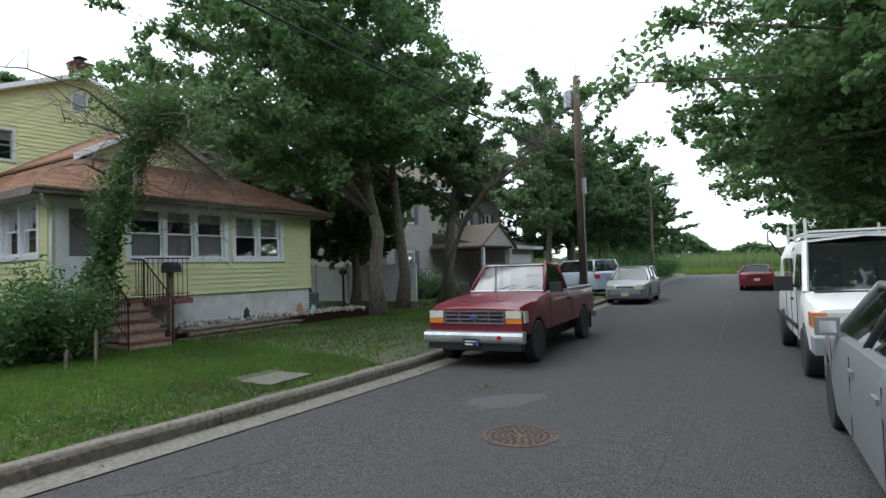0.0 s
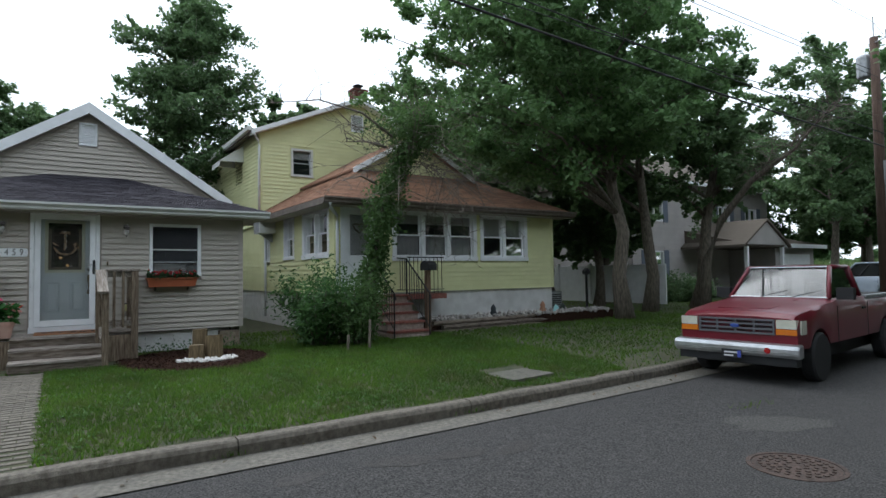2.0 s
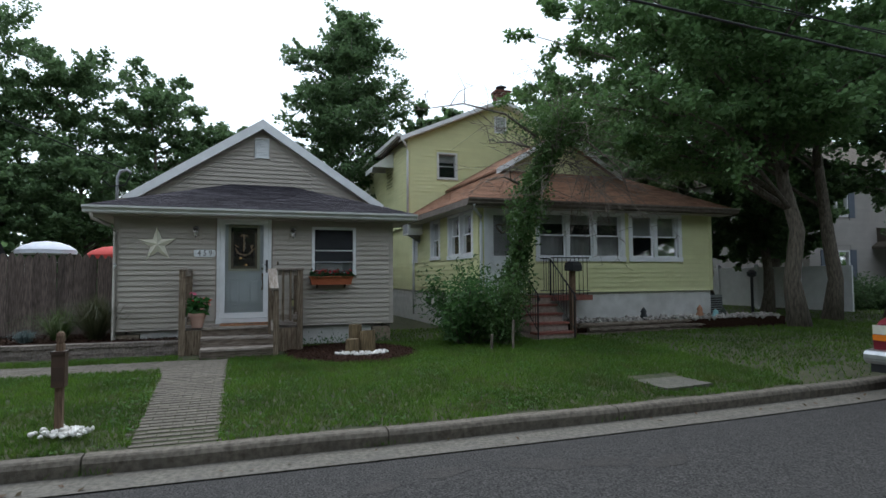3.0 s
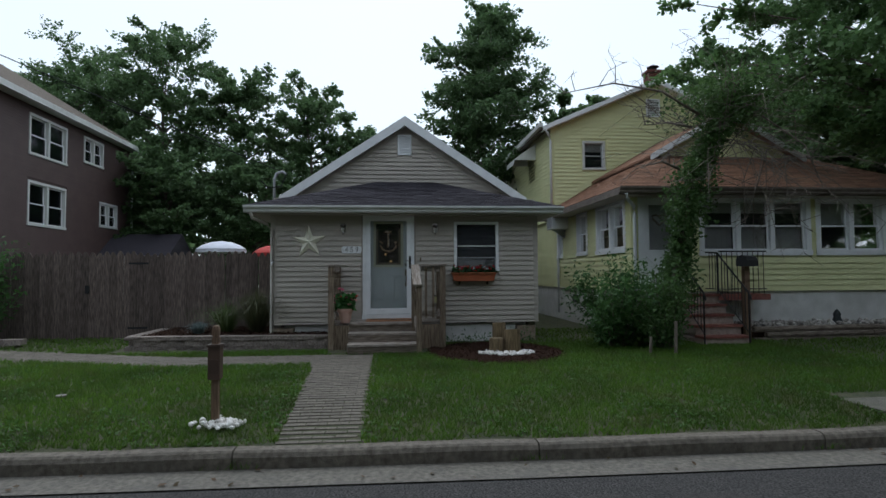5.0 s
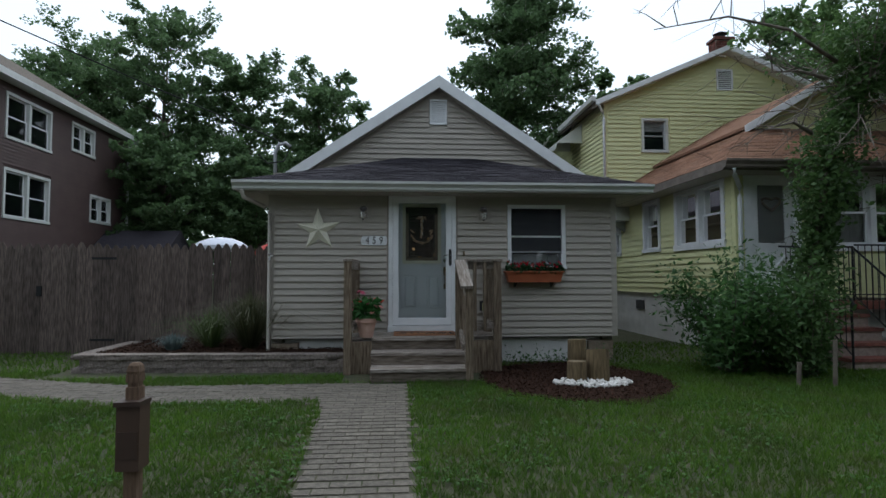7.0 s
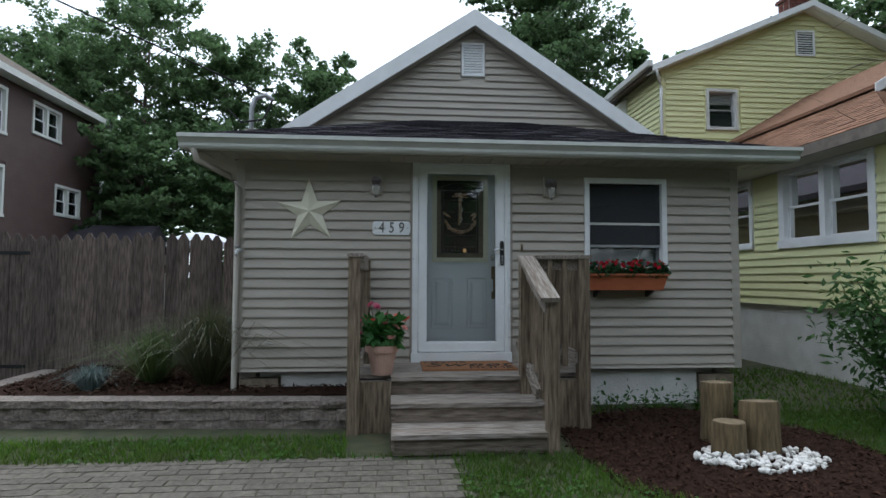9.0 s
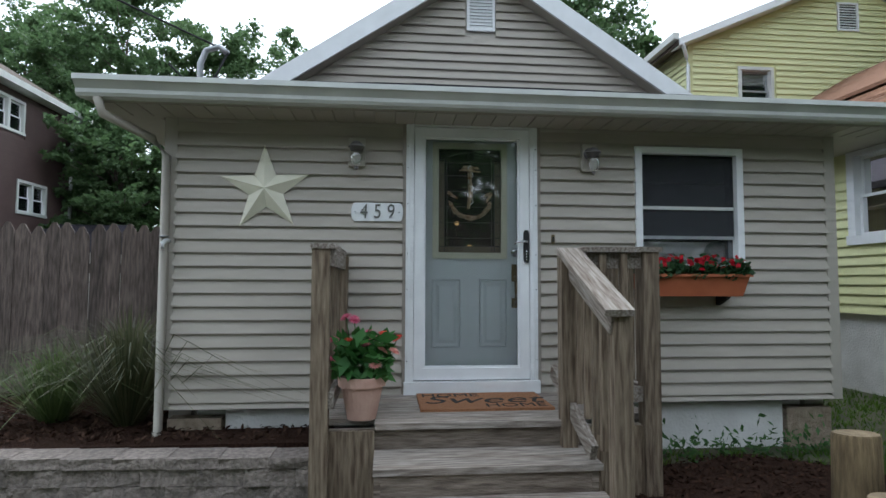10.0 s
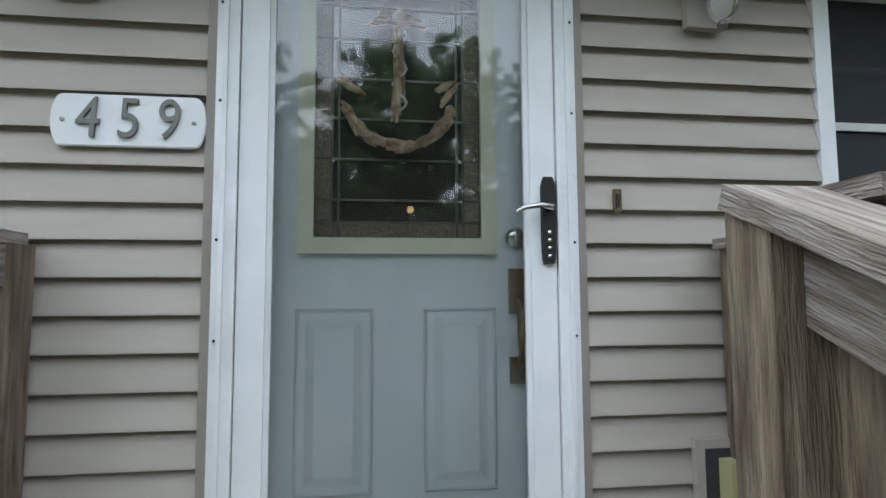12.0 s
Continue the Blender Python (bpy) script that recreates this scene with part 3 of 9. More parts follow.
shingles(hip, [(HX, EY0, EZ), (EX, EY0, EZ), (HX, HY0 + 0.001, HZ), (HX, HY0, HZ)], M["shingle_dark"])
shingles(hip, [(EX, EY1, EZ), (HX, EY1, EZ), (HX, HY1, HZ), (HX, HY1 - 0.001, HZ)], M["shingle_dark"])
part("ceiling_soffit", box(WX - 0.02, EX - 0.02, EY0 + 0.02, EY1 - 0.02, 2.655, 2.67), M["beige_trim"], hip)
for yy in (EY0 + 0.02, EY1 - 0.34):
    part("side_soffit", box(-20.5, WX - 0.02, yy, yy + 0.32, 2.657, 2.672), M["beige_trim"], hip)
sp = mesh_of("soffit_panel", [(x, y, z) for z, g in ((0, 0.004), (-0.008, 0.008)) for x, y in ((WX + 0.03, g), (EX - 0.03, g), (EX - 0.03, 0.142 - g), (WX + 0.03, 0.142 - g))], [(4, 7, 6, 5), (0, 1, 5, 4), (1, 2, 6, 5), (2, 3, 7, 6), (3, 0, 4, 7)], M["beige_trim"])
y = EY0 + 0.04
while y < EY1 - 0.16:
    shared("soffit_panel", sp, hip, pose(0, y, 2.6545))
    y += 0.142
part("fascia", box(EX - 0.03, EX - 0.01, EY0, EY1, 2.66, 2.80), M["gutter"], hip)

# ---------------------------------------------------------------- yellow house
YX, YY0, YY1 = -11.5, 4.93, 11.55
YB, YT = 1.12, 3.15
yel = thing("wall_yellow_house", label="pale yellow vinyl-sided house walls on white block footing", category="house wall", kind="structure")
my, ms = wall_frame(YX, 0, "x+"), wall_frame(0, YY0, "y-")
YDOOR = (5.12, 5.95, 1.14, 3.06)
YW1, YW2 = (6.46, 8.76, 1.95, 3.02), (9.05, 10.50, 1.95, 3.02)
SW1, SW2 = (-13.38, -11.85, 2.03, 3.02), (-14.85, -14.15, 2.02, 3.02)
SW3 = (-16.6, -16.2, 2.0, 3.0)
bm = bmesh.new()
wall_boxes(bm, my, YY0, YY1, YB, YT + 0.1, [YDOOR, YW1, YW2], 0.16)
wall_boxes(bm, ms, -24.0, YX - 0.16, YB, YT + 0.1, [SW1, SW2, SW3], 0.16)
add_box(bm, -24.0, YX - 0.16, YY1 - 0.16, YY1, YB, YT + 0.1)
add_box(bm, -24.0, -23.84, YY0 + 0.16, YY1 - 0.16, YB, YT + 0.1)
part("wall_shell", bm, M["yellow"], yel)
bm = bmesh.new()
add_box(bm, YX - 0.3, YX - 0.03, YY0 + 0.03, YY1 - 0.03, 0.1, YB)
add_box(bm, -24, YX - 0.3, YY0 + 0.03, YY0 + 0.3, 0.1, YB)
add_box(bm, -24, YX - 0.3, YY1 - 0.3, YY1 - 0.03, 0.1, YB)
part("footing", bm, M["whitewash"], yel, "white painted block footing")
part("room_floor", box(-23.8, YX - 0.16, YY0 + 0.16, YY1 - 0.16, 1.0, 1.1), M["wood"], yel)
# near-black wall: the room's dimness is put into its colour
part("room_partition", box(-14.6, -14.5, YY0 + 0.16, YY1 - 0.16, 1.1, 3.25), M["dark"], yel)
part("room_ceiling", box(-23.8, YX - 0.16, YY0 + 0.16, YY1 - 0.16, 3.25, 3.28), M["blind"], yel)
# upper storey
UX, UA, UZ, UF, UY1 = -17.0, 8.10, 7.30, 0.43, 11.35
UW = (5.88, 6.50, 4.69, 5.50)
mu = wall_frame(UX, 0, "x+")
uz = lambda u: UZ - UF * abs(u - UA)
bm = bmesh.new()
wall_boxes(bm, mu, 4.87, UY1, 3.2, 5.95, [UW], 0.16)
part("upper_wall", bm, M["yellow"], yel)
part("upper_gable", prism([(4.87, 5.95), (UY1, 5.95), (UY1, uz(UY1)), (UA, UZ), (4.87, uz(4.87))], "x", UX - 0.16, UX), M["yellow"], yel)
part("upper_side", box(-25, UX - 0.16, 4.87, 5.03, 3.2, 5.95), M["yellow"], yel)
part("upper_far_side", box(-25, UX - 0.16, UY1 - 0.16, UY1, 3.2, 5.95), M["yellow"], yel)
part("upper_back", box(-25.16, -25, 4.87, UY1, 0.2, 5.95), M["yellow"], yel)
# near-black backing in place of the unlit upper room
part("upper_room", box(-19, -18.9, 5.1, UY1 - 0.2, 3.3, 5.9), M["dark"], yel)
yroof = thing("roof_yellow_house", label="rust-brown shingle hip roof with a small front gable", category="roof", kind="structure")
for sgn in (-1, 1):
    ow = 3.55
    q = [(UX + 0.28, UA + sgn * ow, UZ + 0.12 - UF * ow), (-25.4, UA + sgn * ow, UZ + 0.12 - UF * ow), (-25.4, UA, UZ + 0.12), (UX + 0.28, UA, UZ + 0.12)]
    part("upper_slope", slab(q, 0.08), M["shingle_brown"], yroof)
    r = [(UA, UZ + 0.13), (UA + sgn * ow, UZ + 0.13 - UF * ow), (UA + sgn * ow, UZ + 0.0 - UF * ow), (UA, UZ + 0.0)]
    part("rake_board", prism(r, "x", UX + 0.28, UX + 0.31), M["white"], yroof)
    part("upper_soffit", slab([(UX + 0.28, UA, UZ + 0.0), (UX + 0.28, UA + sgn * ow, UZ + 0.0 - UF * ow), (UX, UA + sgn * ow, UZ - UF * ow), (UX, UA, UZ)], 0.012), M["white"], yroof)
FE, FZ = YX + 0.45, 3.20
ya, yb, ym = 4.48, 12.0, 8.24
RZ = 5.45
bm = bmesh.new()
rx = FE - 4.6
vs = [bm.verts.new(p) for p in ((FE, ya, FZ), (FE, yb, FZ), (rx, ym, RZ), (UX, ya, FZ), (UX, ym, RZ), (UX, yb, FZ))]
for q in ((0, 1, 2), (3, 0, 2, 4), (1, 5, 4, 2)):
    bm.faces.new([vs[i] for i in q])
part("roof_deck", bm, M["shingle_red"], yroof)
shingles(yroof, [(FE, ya, FZ), (FE, yb, FZ), (rx, ym + 0.01, RZ), (rx, ym - 0.01, RZ)], M["shingle_red"])
shingles(yroof, [(UX, ya, FZ), (FE, ya, FZ), (rx, ym, RZ), (UX, ym, RZ)], M["shingle_red"])
shingles(yroof, [(FE, yb, FZ), (UX, yb, FZ), (UX, ym, RZ), (rx, ym, RZ)], M["shingle_red"])
part("soffit", box(YX - 0.1, FE - 0.02, ya + 0.02, yb - 0.02, 3.06, 3.075), M["beige_trim"], yroof)
part("side_soffit", box(UX, YX - 0.1, ya + 0.02, YY0 + 0.05, 3.06, 3.075), M["beige_trim"], yroof)
part("fascia", box(FE - 0.03, FE, ya, yb, 3.06, 3.21), M["brownf"], yroof)
part("side_fascia", box(UX, FE - 0.03, ya, ya + 0.03, 3.06, 3.21), M["brownf"], yroof)
# small front gable on the hip
DX, DA, DZ, DW, DF = -13.35, 8.06, 5.42, 1.95, 0.58
part("dormer_wall", prism([(DA - 1.75, 4.2), (DA + 1.75, 4.2), (DA + 1.75, 4.38), (DA, 5.32), (DA - 1.75, 4.38)], "x", DX - 0.1, DX), M["yellow"], yroof, "yellow sided gable wall")
siding(yroof, wall_frame(DX, 0, "x+"), M["yellow"], DA - 1.75, DA + 1.75, 4.2, 5.28, [], 0.11, slope=(DA, 5.28, DF), piece=False)
for sgn in (-1, 1):
    q = [(DX + 0.3, DA + sgn * DW, DZ - DF * DW), (UX, DA + sgn * DW, DZ - DF * DW), (UX, DA, DZ), (DX + 0.3, DA, DZ)]
    part("dormer_slope", slab(q, 0.06), M["shingle_red"], yroof)
    shingles(yroof, q if sgn < 0 else [q[1], q[0], q[3], q[2]], M["shingle_red"])
    r = [(DA, DZ + 0.01), (DA + sgn * DW, DZ + 0.01 - DF * DW), (DA + sgn * DW, DZ - 0.14 - DF * DW), (DA, DZ - 0.14)]
    part("rake_board", prism(r, "x", DX + 0.3, DX + 0.325), M["white"], yroof)

# ---------------------------------------------------------------- brown house
BROWN = pose(-1.8, -0.2, 1.47) @ Matrix.Scale(1.2, 4) @ pose(1.8, 0.2, -1.47)   # the tall house stands further back
brn = thing("wall_brown_house", label="tall dark brown vinyl-sided neighbouring house walls", category="house wall", kind="structure")
brn.matrix_world = BROWN
mb = wall_frame(0, -11.0, "y+")
BW = [(-20.9, -18.95, 5.33, 6.50), (-23.4, -22.1, 5.68, 6.53), (-20.9, -18.95, 3.15, 4.42), (-24.6, -23.3, 3.45, 4.30)]
bm = bmesh.new()
wall_boxes(bm, mb, -26.0, -14.0, 0.3, 6.95, BW, 0.2)
add_box(bm, -26.0, -25.8, -24, -11.2, 0.3, 6.95)
add_box(bm, -14.2, -14.0, -24, -11.2, 0.3, 6.95)
part("wall_shell", bm, M["brown"], brn)
# near-black sheet whose colour gives these windows an unlit interior
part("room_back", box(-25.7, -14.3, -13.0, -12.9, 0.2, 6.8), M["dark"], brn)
broof = thing("roof_brown_house", label="weathered brown shingle roof of the tall house", category="roof", kind="structure")
broof.matrix_world = BROWN
q = [(-13.6, -10.6, 6.95), (-26.4, -10.6, 6.95), (-26.4, -17.5, 11.2), (-13.6, -17.5, 11.2)]
part("roof_slope", slab(q, 0.1), M["shingle_brown"], broof)
shingles(broof, [q[1], q[0], q[3], q[2]], M["shingle_brown"], 0.16, 0.4)
part("far_slope", slab([(-13.6, -24.4, 6.95), (-26.4, -24.4, 6.95), (-26.4, -17.5, 11.2), (-13.6, -17.5, 11.2)], 0.1), M["shingle_brown"], broof)
part("gable_end", prism([(-24, 6.95), (-11, 6.95), (-17.5, 10.9)], "x", -26.0, -25.8), M["brown"], broof)
part("fascia", box(-26.4, -13.6, -10.62, -10.58, 6.78, 6.96), M["gutter"], broof)
part("soffit", box(-26.4, -13.6, -11.0, -10.62, 6.79, 6.80), M["gutter"], broof)


# ---------------------------------------------------------------- cottage front: boards, openings, fittings
TRIMD = (DOOR[0] - 0.025, DOOR[1] + 0.025, DOOR[2] - 0.04, DOOR[3] + 0.01)
TRIMW = (WIN[0] - 0.035, WIN[1] + 0.035, WIN[2] - 0.03, WIN[3] + 0.035)


def sash_window(name, m, hole, label, parent_mat, sashes=1, curtain=0.45, group="", lower=0.0, trim=0.035, proud=0.03, sash_mat=None):
    """A double-hung window set in its hole: frame, sill, mullions, sashes, panes, blind. Drawn in the wall's own (u, w, z)."""
    u0, u1, z0, z1 = hole
    top = thing(name, label=label, category="window", group=group, kind="structure")
    bm = bmesh.new()
    t = trim
    add_box(bm, u0 - t, u0 + 0.02, -0.10, proud, z0 - t, z1 + t, m)
    add_box(bm, u1 - 0.02, u1 + t, -0.10, proud, z0 - t, z1 + t, m)
    add_box(bm, u0 + 0.02, u1 - 0.02, -0.10, proud, z1 - 0.02, z1 + t, m)
    w = (u1 - u0 - 0.04) / sashes
    for k in range(1, sashes):
        c = u0 + 0.02 + w * k
        add_box(bm, c - 0.05, c + 0.05, -0.10, proud - 0.003, z0 + 0.02, z1 - 0.02, m)
    part("window_frame", bm, parent_mat, top, bevel=0.004)
    part("window_sill", box(u0 - t - 0.01, u1 + t + 0.01, -0.10, proud + 0.02, z0 - t, z0 + 0.02, m=m), parent_mat, top, bevel=0.004)
    zm = (z0 + z1) / 2
    for k in range(sashes):
        a = u0 + 0.02 + w * k + (0.05 if k else 0)
        b = u0 + 0.02 + w * (k + 1) - (0.05 if k < sashes - 1 else 0)
        for lo, hi, d in ((z0 + 0.02, zm + 0.015, -0.045), (zm - 0.015, z1 - 0.02, -0.075)):
            bm = bmesh.new()
            s = 0.035
            add_box(bm, a, a + s, d - 0.025, d, lo, hi, m)
            add_box(bm, b - s, b, d - 0.025, d, lo, hi, m)
            add_box(bm, a + s, b - s, d - 0.025, d, lo, lo + s, m)
            add_box(bm, a + s, b - s, d - 0.025, d, hi - s, hi, m)
            sash = part("sash", bm, sash_mat or M["white"], top)
            pane = part("pane", box(a + s, b - s, d - 0.014, d - 0.010, lo + s, hi - s, m=m), M["glass"], sash)
            pane.visible_shadow = False
        if lower:
            bm = bmesh.new()
            n = 12
            for i in range(n):
                w0, w1 = a + 0.01 + (b - a - 0.02) * i / n, a + 0.01 + (b - a - 0.02) * (i + 1) / n
                add_box(bm, w0, w1, -0.138 - 0.012 * (i % 2), -0.126 - 0.012 * (i % 2), z0 + 0.02, z0 + (z1 - z0) * lower, m)
            part("cafe_curtain", bm, M["blind"], top, "pale gathered curtain behind the lower sash")
        if curtain:
            n = 14
            bm = bmesh.new()
            hgt = (z1 - z0) * curtain
            for i in range(n):
                zz = z1 - 0.03 - hgt * i / n
                add_box(bm, a + 0.01, b - 0.01, -0.135, -0.115, zz - hgt / n * 0.86, zz, m)
            part("blind", bm, M["blind"], top, "white slatted blind drawn part way")
    return top


siding(cot, mf, M["beige"], Y0 + 0.06, Y1 - 0.06, ZB, ZT, [TRIMD, TRIMW], first=0.046)
siding(cot, wall_frame(GX, 0, "x+"), M["beige"], Y0, Y1, 3.0, GZ - 0.02, [(0.16, 0.50, 4.17, 4.64)], slope=(GA, GZ - 0.05, GF))
for m_, a_, b_ in ((wall_frame(0, Y1, "y+"), -20.5, WX - 0.06), (wall_frame(0, Y0, "y-"), -20.5, WX - 0.06)):
    siding(cot, m_, M["beige"], a_, b_, ZB, 2.66, [], piece=False)
for yy, s in ((Y0, 1), (Y1, -1)):
    bm = box(WX - 0.06, WX + 0.02, yy - 0.02 * s, yy + 0.07 * s, ZB, ZT) if s > 0 else box(WX - 0.06, WX + 0.02, yy - 0.07, yy + 0.02, ZB, ZT)
    part("corner_post", bm, M["beige_trim"], cot, "beige vinyl corner post", bevel=0.006)
part("frieze", box(WX, WX + 0.016, Y0 + 0.05, TRIMD[0], ZT - 0.035, ZT - 0.006), M["beige_trim"], cot)
part("frieze", box(WX, WX + 0.016, TRIMD[1], Y1 - 0.05, ZT - 0.035, ZT - 0.006), M["beige_trim"], cot)
# footing: blocks at the ends, white boards between
foot = thing("footing_cottage", label="painted panels and tan blocks under the cottage", category="footing", kind="structure")
blk = mesh_of("footing_block", [(x, y, z) for z in (0, 0.30) for x, y in ((-0.12, 0), (0, 0.005), (0, 0.375), (-0.12, 0.38))], [(0, 3, 2, 1), (4, 5, 6, 7), (0, 1, 5, 4), (1, 2, 6, 5), (2, 3, 7, 6), (3, 0, 4, 7)], M["brickfoot"])
for yy in (Y0 + 0.03, Y1 - 0.41):
    shared("footing_block", blk, foot, pose(WX - 0.04, yy, 0.2))
for a, b in ((Y0 + 0.43, -1.05), (0.6, Y1 - 0.43)):
    part("white_panel", box(WX - 0.08, WX - 0.06, a, b, 0.18, 0.55), M["whitewash"], foot, "flaking white painted panel", bevel=0.004)
part("side_footing", box(-20.5, WX - 0.17, Y1 - 0.15, Y1 - 0.03, 0.1, 0.56), M["whitewash"], foot)
part("side_footing", box(-20.5, WX - 0.17, Y0 + 0.03, Y0 + 0.15, 0.1, 0.56), M["whitewash"], foot)
part("back_footing", box(WX - 0.24, WX - 0.17, Y0 + 0.2, Y1 - 0.2, 0.1, 0.56), M["whitewash"], foot)

# window of the cottage, with a dark room behind it
win1 = sash_window("window_1", mf, WIN, "single-hung window with dark insect screen and white frame", M["white"], 1, 0, trim=0.033, sash_mat=plain("screened_sash", (0.10, 0.105, 0.11), 0.5))
part("screen_rail", box(WIN[0] + 0.03, WIN[1] - 0.03, -0.04, -0.028, 2.245, 2.262, m=mf), M["gutter"], win1)
screen = bpy.data.materials.new("insect_screen")
screen.use_nodes = True
sn, slk = screen.node_tree.nodes, screen.node_tree.links
sn["Principled BSDF"].inputs["Base Color"].default_value = (0.03, 0.032, 0.036, 1)
sn["Principled BSDF"].inputs["Roughness"].default_value = 0.9
stx = sn.new("ShaderNodeBsdfTransparent")
smx = sn.new("ShaderNodeMixShader")
smx.inputs[0].default_value = 0.72
slk.new(stx.outputs[0], smx.inputs[1])
slk.new(sn["Principled BSDF"].outputs[0], smx.inputs[2])
slk.new(smx.outputs[0], sn["Material Output"].inputs["Surface"])
part("insect_screen", box(WIN[0] + 0.02, WIN[1] - 0.02, -0.026, -0.022, 1.84, WIN[3] - 0.02, m=mf), screen, win1, "dark insect screen").visible_shadow = False
part("screen_edge", box(WIN[0] + 0.02, WIN[1] - 0.02, -0.03, -0.018, 1.815, 1.84, m=mf), M["steel"], win1)
part("meeting_rail", box(WIN[0] + 0.02, WIN[1] - 0.02, -0.021, -0.012, 2.045, 2.07, m=mf), M["gutter"], win1)
part("curtain", box(WIN[0] + 0.04, WIN[1] - 0.04, -0.135, -0.12, 1.6, 1.80, m=mf), M["white"], win1, "pale half curtain behind the glass")
part("round_fan", lathe([(0.0, 0), (0.085, 0.0), (0.09, 0.02), (0.07, 0.035), (0.0, 0.04)], 20, mf @ pose(1.95, -0.112, 1.72, -90)), M["steel"], win1, "small grey round fan behind the glass")

# the entry door
door = thing("door_1", label="white storm door over a pale grey panelled door with glass", category="door", kind="structure")
d0, d1, dz0, dz1 = DOOR
bm = bmesh.new()
add_box(bm, d0, d0 + 0.058, -0.12, 0.035, dz0, dz1, mf)
add_box(bm, d1 - 0.058, d1, -0.12, 0.035, dz0, dz1, mf)
add_box(bm, d0 + 0.058, d1 - 0.058, -0.12, 0.035, dz1 - 0.085, dz1, mf)
casing = part("casing", bm, surf("chalky_white_paint", (0.70, 0.71, 0.72), (0.82, 0.83, 0.84), 7, 0.5, 0.25, 40, stain=0.25, stain_c=(0.56, 0.53, 0.48)), door, "white painted casing, flaking at the edges", bevel=0.006)
bm = bmesh.new()
add_box(bm, d0 + 0.018, d0 + 0.03, 0.035, 0.043, dz0 + 0.02, dz1 - 0.02, mf)
add_box(bm, d1 - 0.03, d1 - 0.018, 0.035, 0.043, dz0 + 0.02, dz1 - 0.02, mf)
part("bead", bm, M["white"], casing)
bm = bmesh.new()
for zz in (dz0 + 0.2, dz0 + 0.72, dz0 + 0.98, dz0 + 1.35, dz0 + 1.62, dz0 + 1.78):
    for uu in (d0 + 0.012, d1 - 0.012):
        add_lathe(bm, [(0.004, 0.035), (0.004, 0.0375), (0.001, 0.038)], 8, mf @ pose(uu, 0, zz) @ pose(0, 0, 0, -90))
part("screw", bm, M["dark"], casing)
part("sill", box(d0 - 0.01, d1 + 0.01, -0.12, 0.06, dz0 - 0.05, dz0 + 0.05, m=mf), M["white"], door, "white sill", bevel=0.006)
bm = bmesh.new()
add_box(bm, d0 - 0.024, d0 - 0.001, 0.0, 0.031, dz0 - 0.03, dz1 + 0.02, mf)
add_box(bm, d1 + 0.001, d1 + 0.024, 0.0, 0.031, dz0 - 0.03, dz1 + 0.02, mf)
add_box(bm, d0 - 0.001, d1 + 0.001, 0.0, 0.031, dz1 + 0.001, dz1 + 0.02, mf)
part("j_channel", bm, surf("taupe_channel", (0.24, 0.21, 0.18), (0.29, 0.255, 0.22), 4, 0.5, 0.05, 60), door, "taupe vinyl channel round the casing")
s0, s1, sz0, sz1 = d0 + 0.061, d1 - 0.061, dz0 + 0.06, dz1 - 0.09
bm = bmesh.new()
sw = 0.072
add_box(bm, s0, s0 + sw, -0.02, 0.022, sz0, sz1, mf)
add_box(bm, s1 - sw, s1, -0.02, 0.022, sz0, sz1, mf)
add_box(bm, s0 + sw, s1 - sw, -0.02, 0.022, sz1 - sw, sz1, mf)
add_box(bm, s0 + sw, s1 - sw, -0.02, 0.022, sz0, sz0 + 0.085, mf)
storm = part("storm_frame", bm, M["white"], door, "white aluminium storm door frame", bevel=0.005)
bm = bmesh.new()
add_box(bm, s0 + sw, s0 + sw + 0.014, -0.012, 0.008, sz0 + 0.085, sz1 - sw, mf)
add_box(bm, s1 - sw - 0.014, s1 - sw, -0.012, 0.008, sz0 + 0.085, sz1 - sw, mf)
add_box(bm, s0 + sw + 0.014, s1 - sw - 0.014, -0.012, 0.008, sz1 - sw - 0.014, sz1 - sw, mf)
add_box(bm, s0 + sw + 0.014, s1 - sw - 0.014, -0.012, 0.008, sz0 + 0.085, sz0 + 0.099, mf)
part("glazing_bead", bm, M["white"], storm)
pane = part("storm_pane", box(s0 + sw, s1 - sw, -0.004, 0.0, sz0 + 0.085, sz1 - sw, m=mf), glass_mat("storm_glass", (0.05, 0.055, 0.055), 0.015, 0.04), storm)
pane.visible_shadow = False
# inner door with a glazed upper half and two raised panels
i0, i1, iz0, iz1 = s0 + 0.005, s1 - 0.005, dz0 + 0.05, dz1 - 0.085
greydoor = surf("grey_door_paint", (0.60, 0.65, 0.67), (0.65, 0.70, 0.72), 3, 0.4, 0.04, 40, stain=0.1, stain_c=(0.52, 0.56, 0.58))
g0, g1, gz0, gz1 = -0.281, 0.214, 1.69, 2.50
bm = bmesh.new()
wall_boxes(bm, mf @ pose(0, -0.07, 0), i0, i1, iz0, iz1, [(g0, g1, gz0, gz1)], 0.045)
inner = part("inner_door", bm, greydoor, door, "pale grey panelled inner door")
cream = surf("cream_moulding", (0.60, 0.60, 0.46), (0.66, 0.66, 0.52), 6, 0.5, 0.05, 40)
bm = bmesh.new()
k = 0.038
add_box(bm, g0 - k, g0 + 0.008, -0.075, -0.052, gz0 - k, gz1 + k, mf)
add_box(bm, g1 - 0.008, g1 + k, -0.075, -0.052, gz0 - k, gz1 + k, mf)
add_box(bm, g0 + 0.008, g1 - 0.008, -0.075, -0.052, gz0 - k, gz0 + 0.008, mf)
add_box(bm, g0 + 0.008, g1 - 0.008, -0.075, -0.052, gz1 - 0.008, gz1 + k, mf)
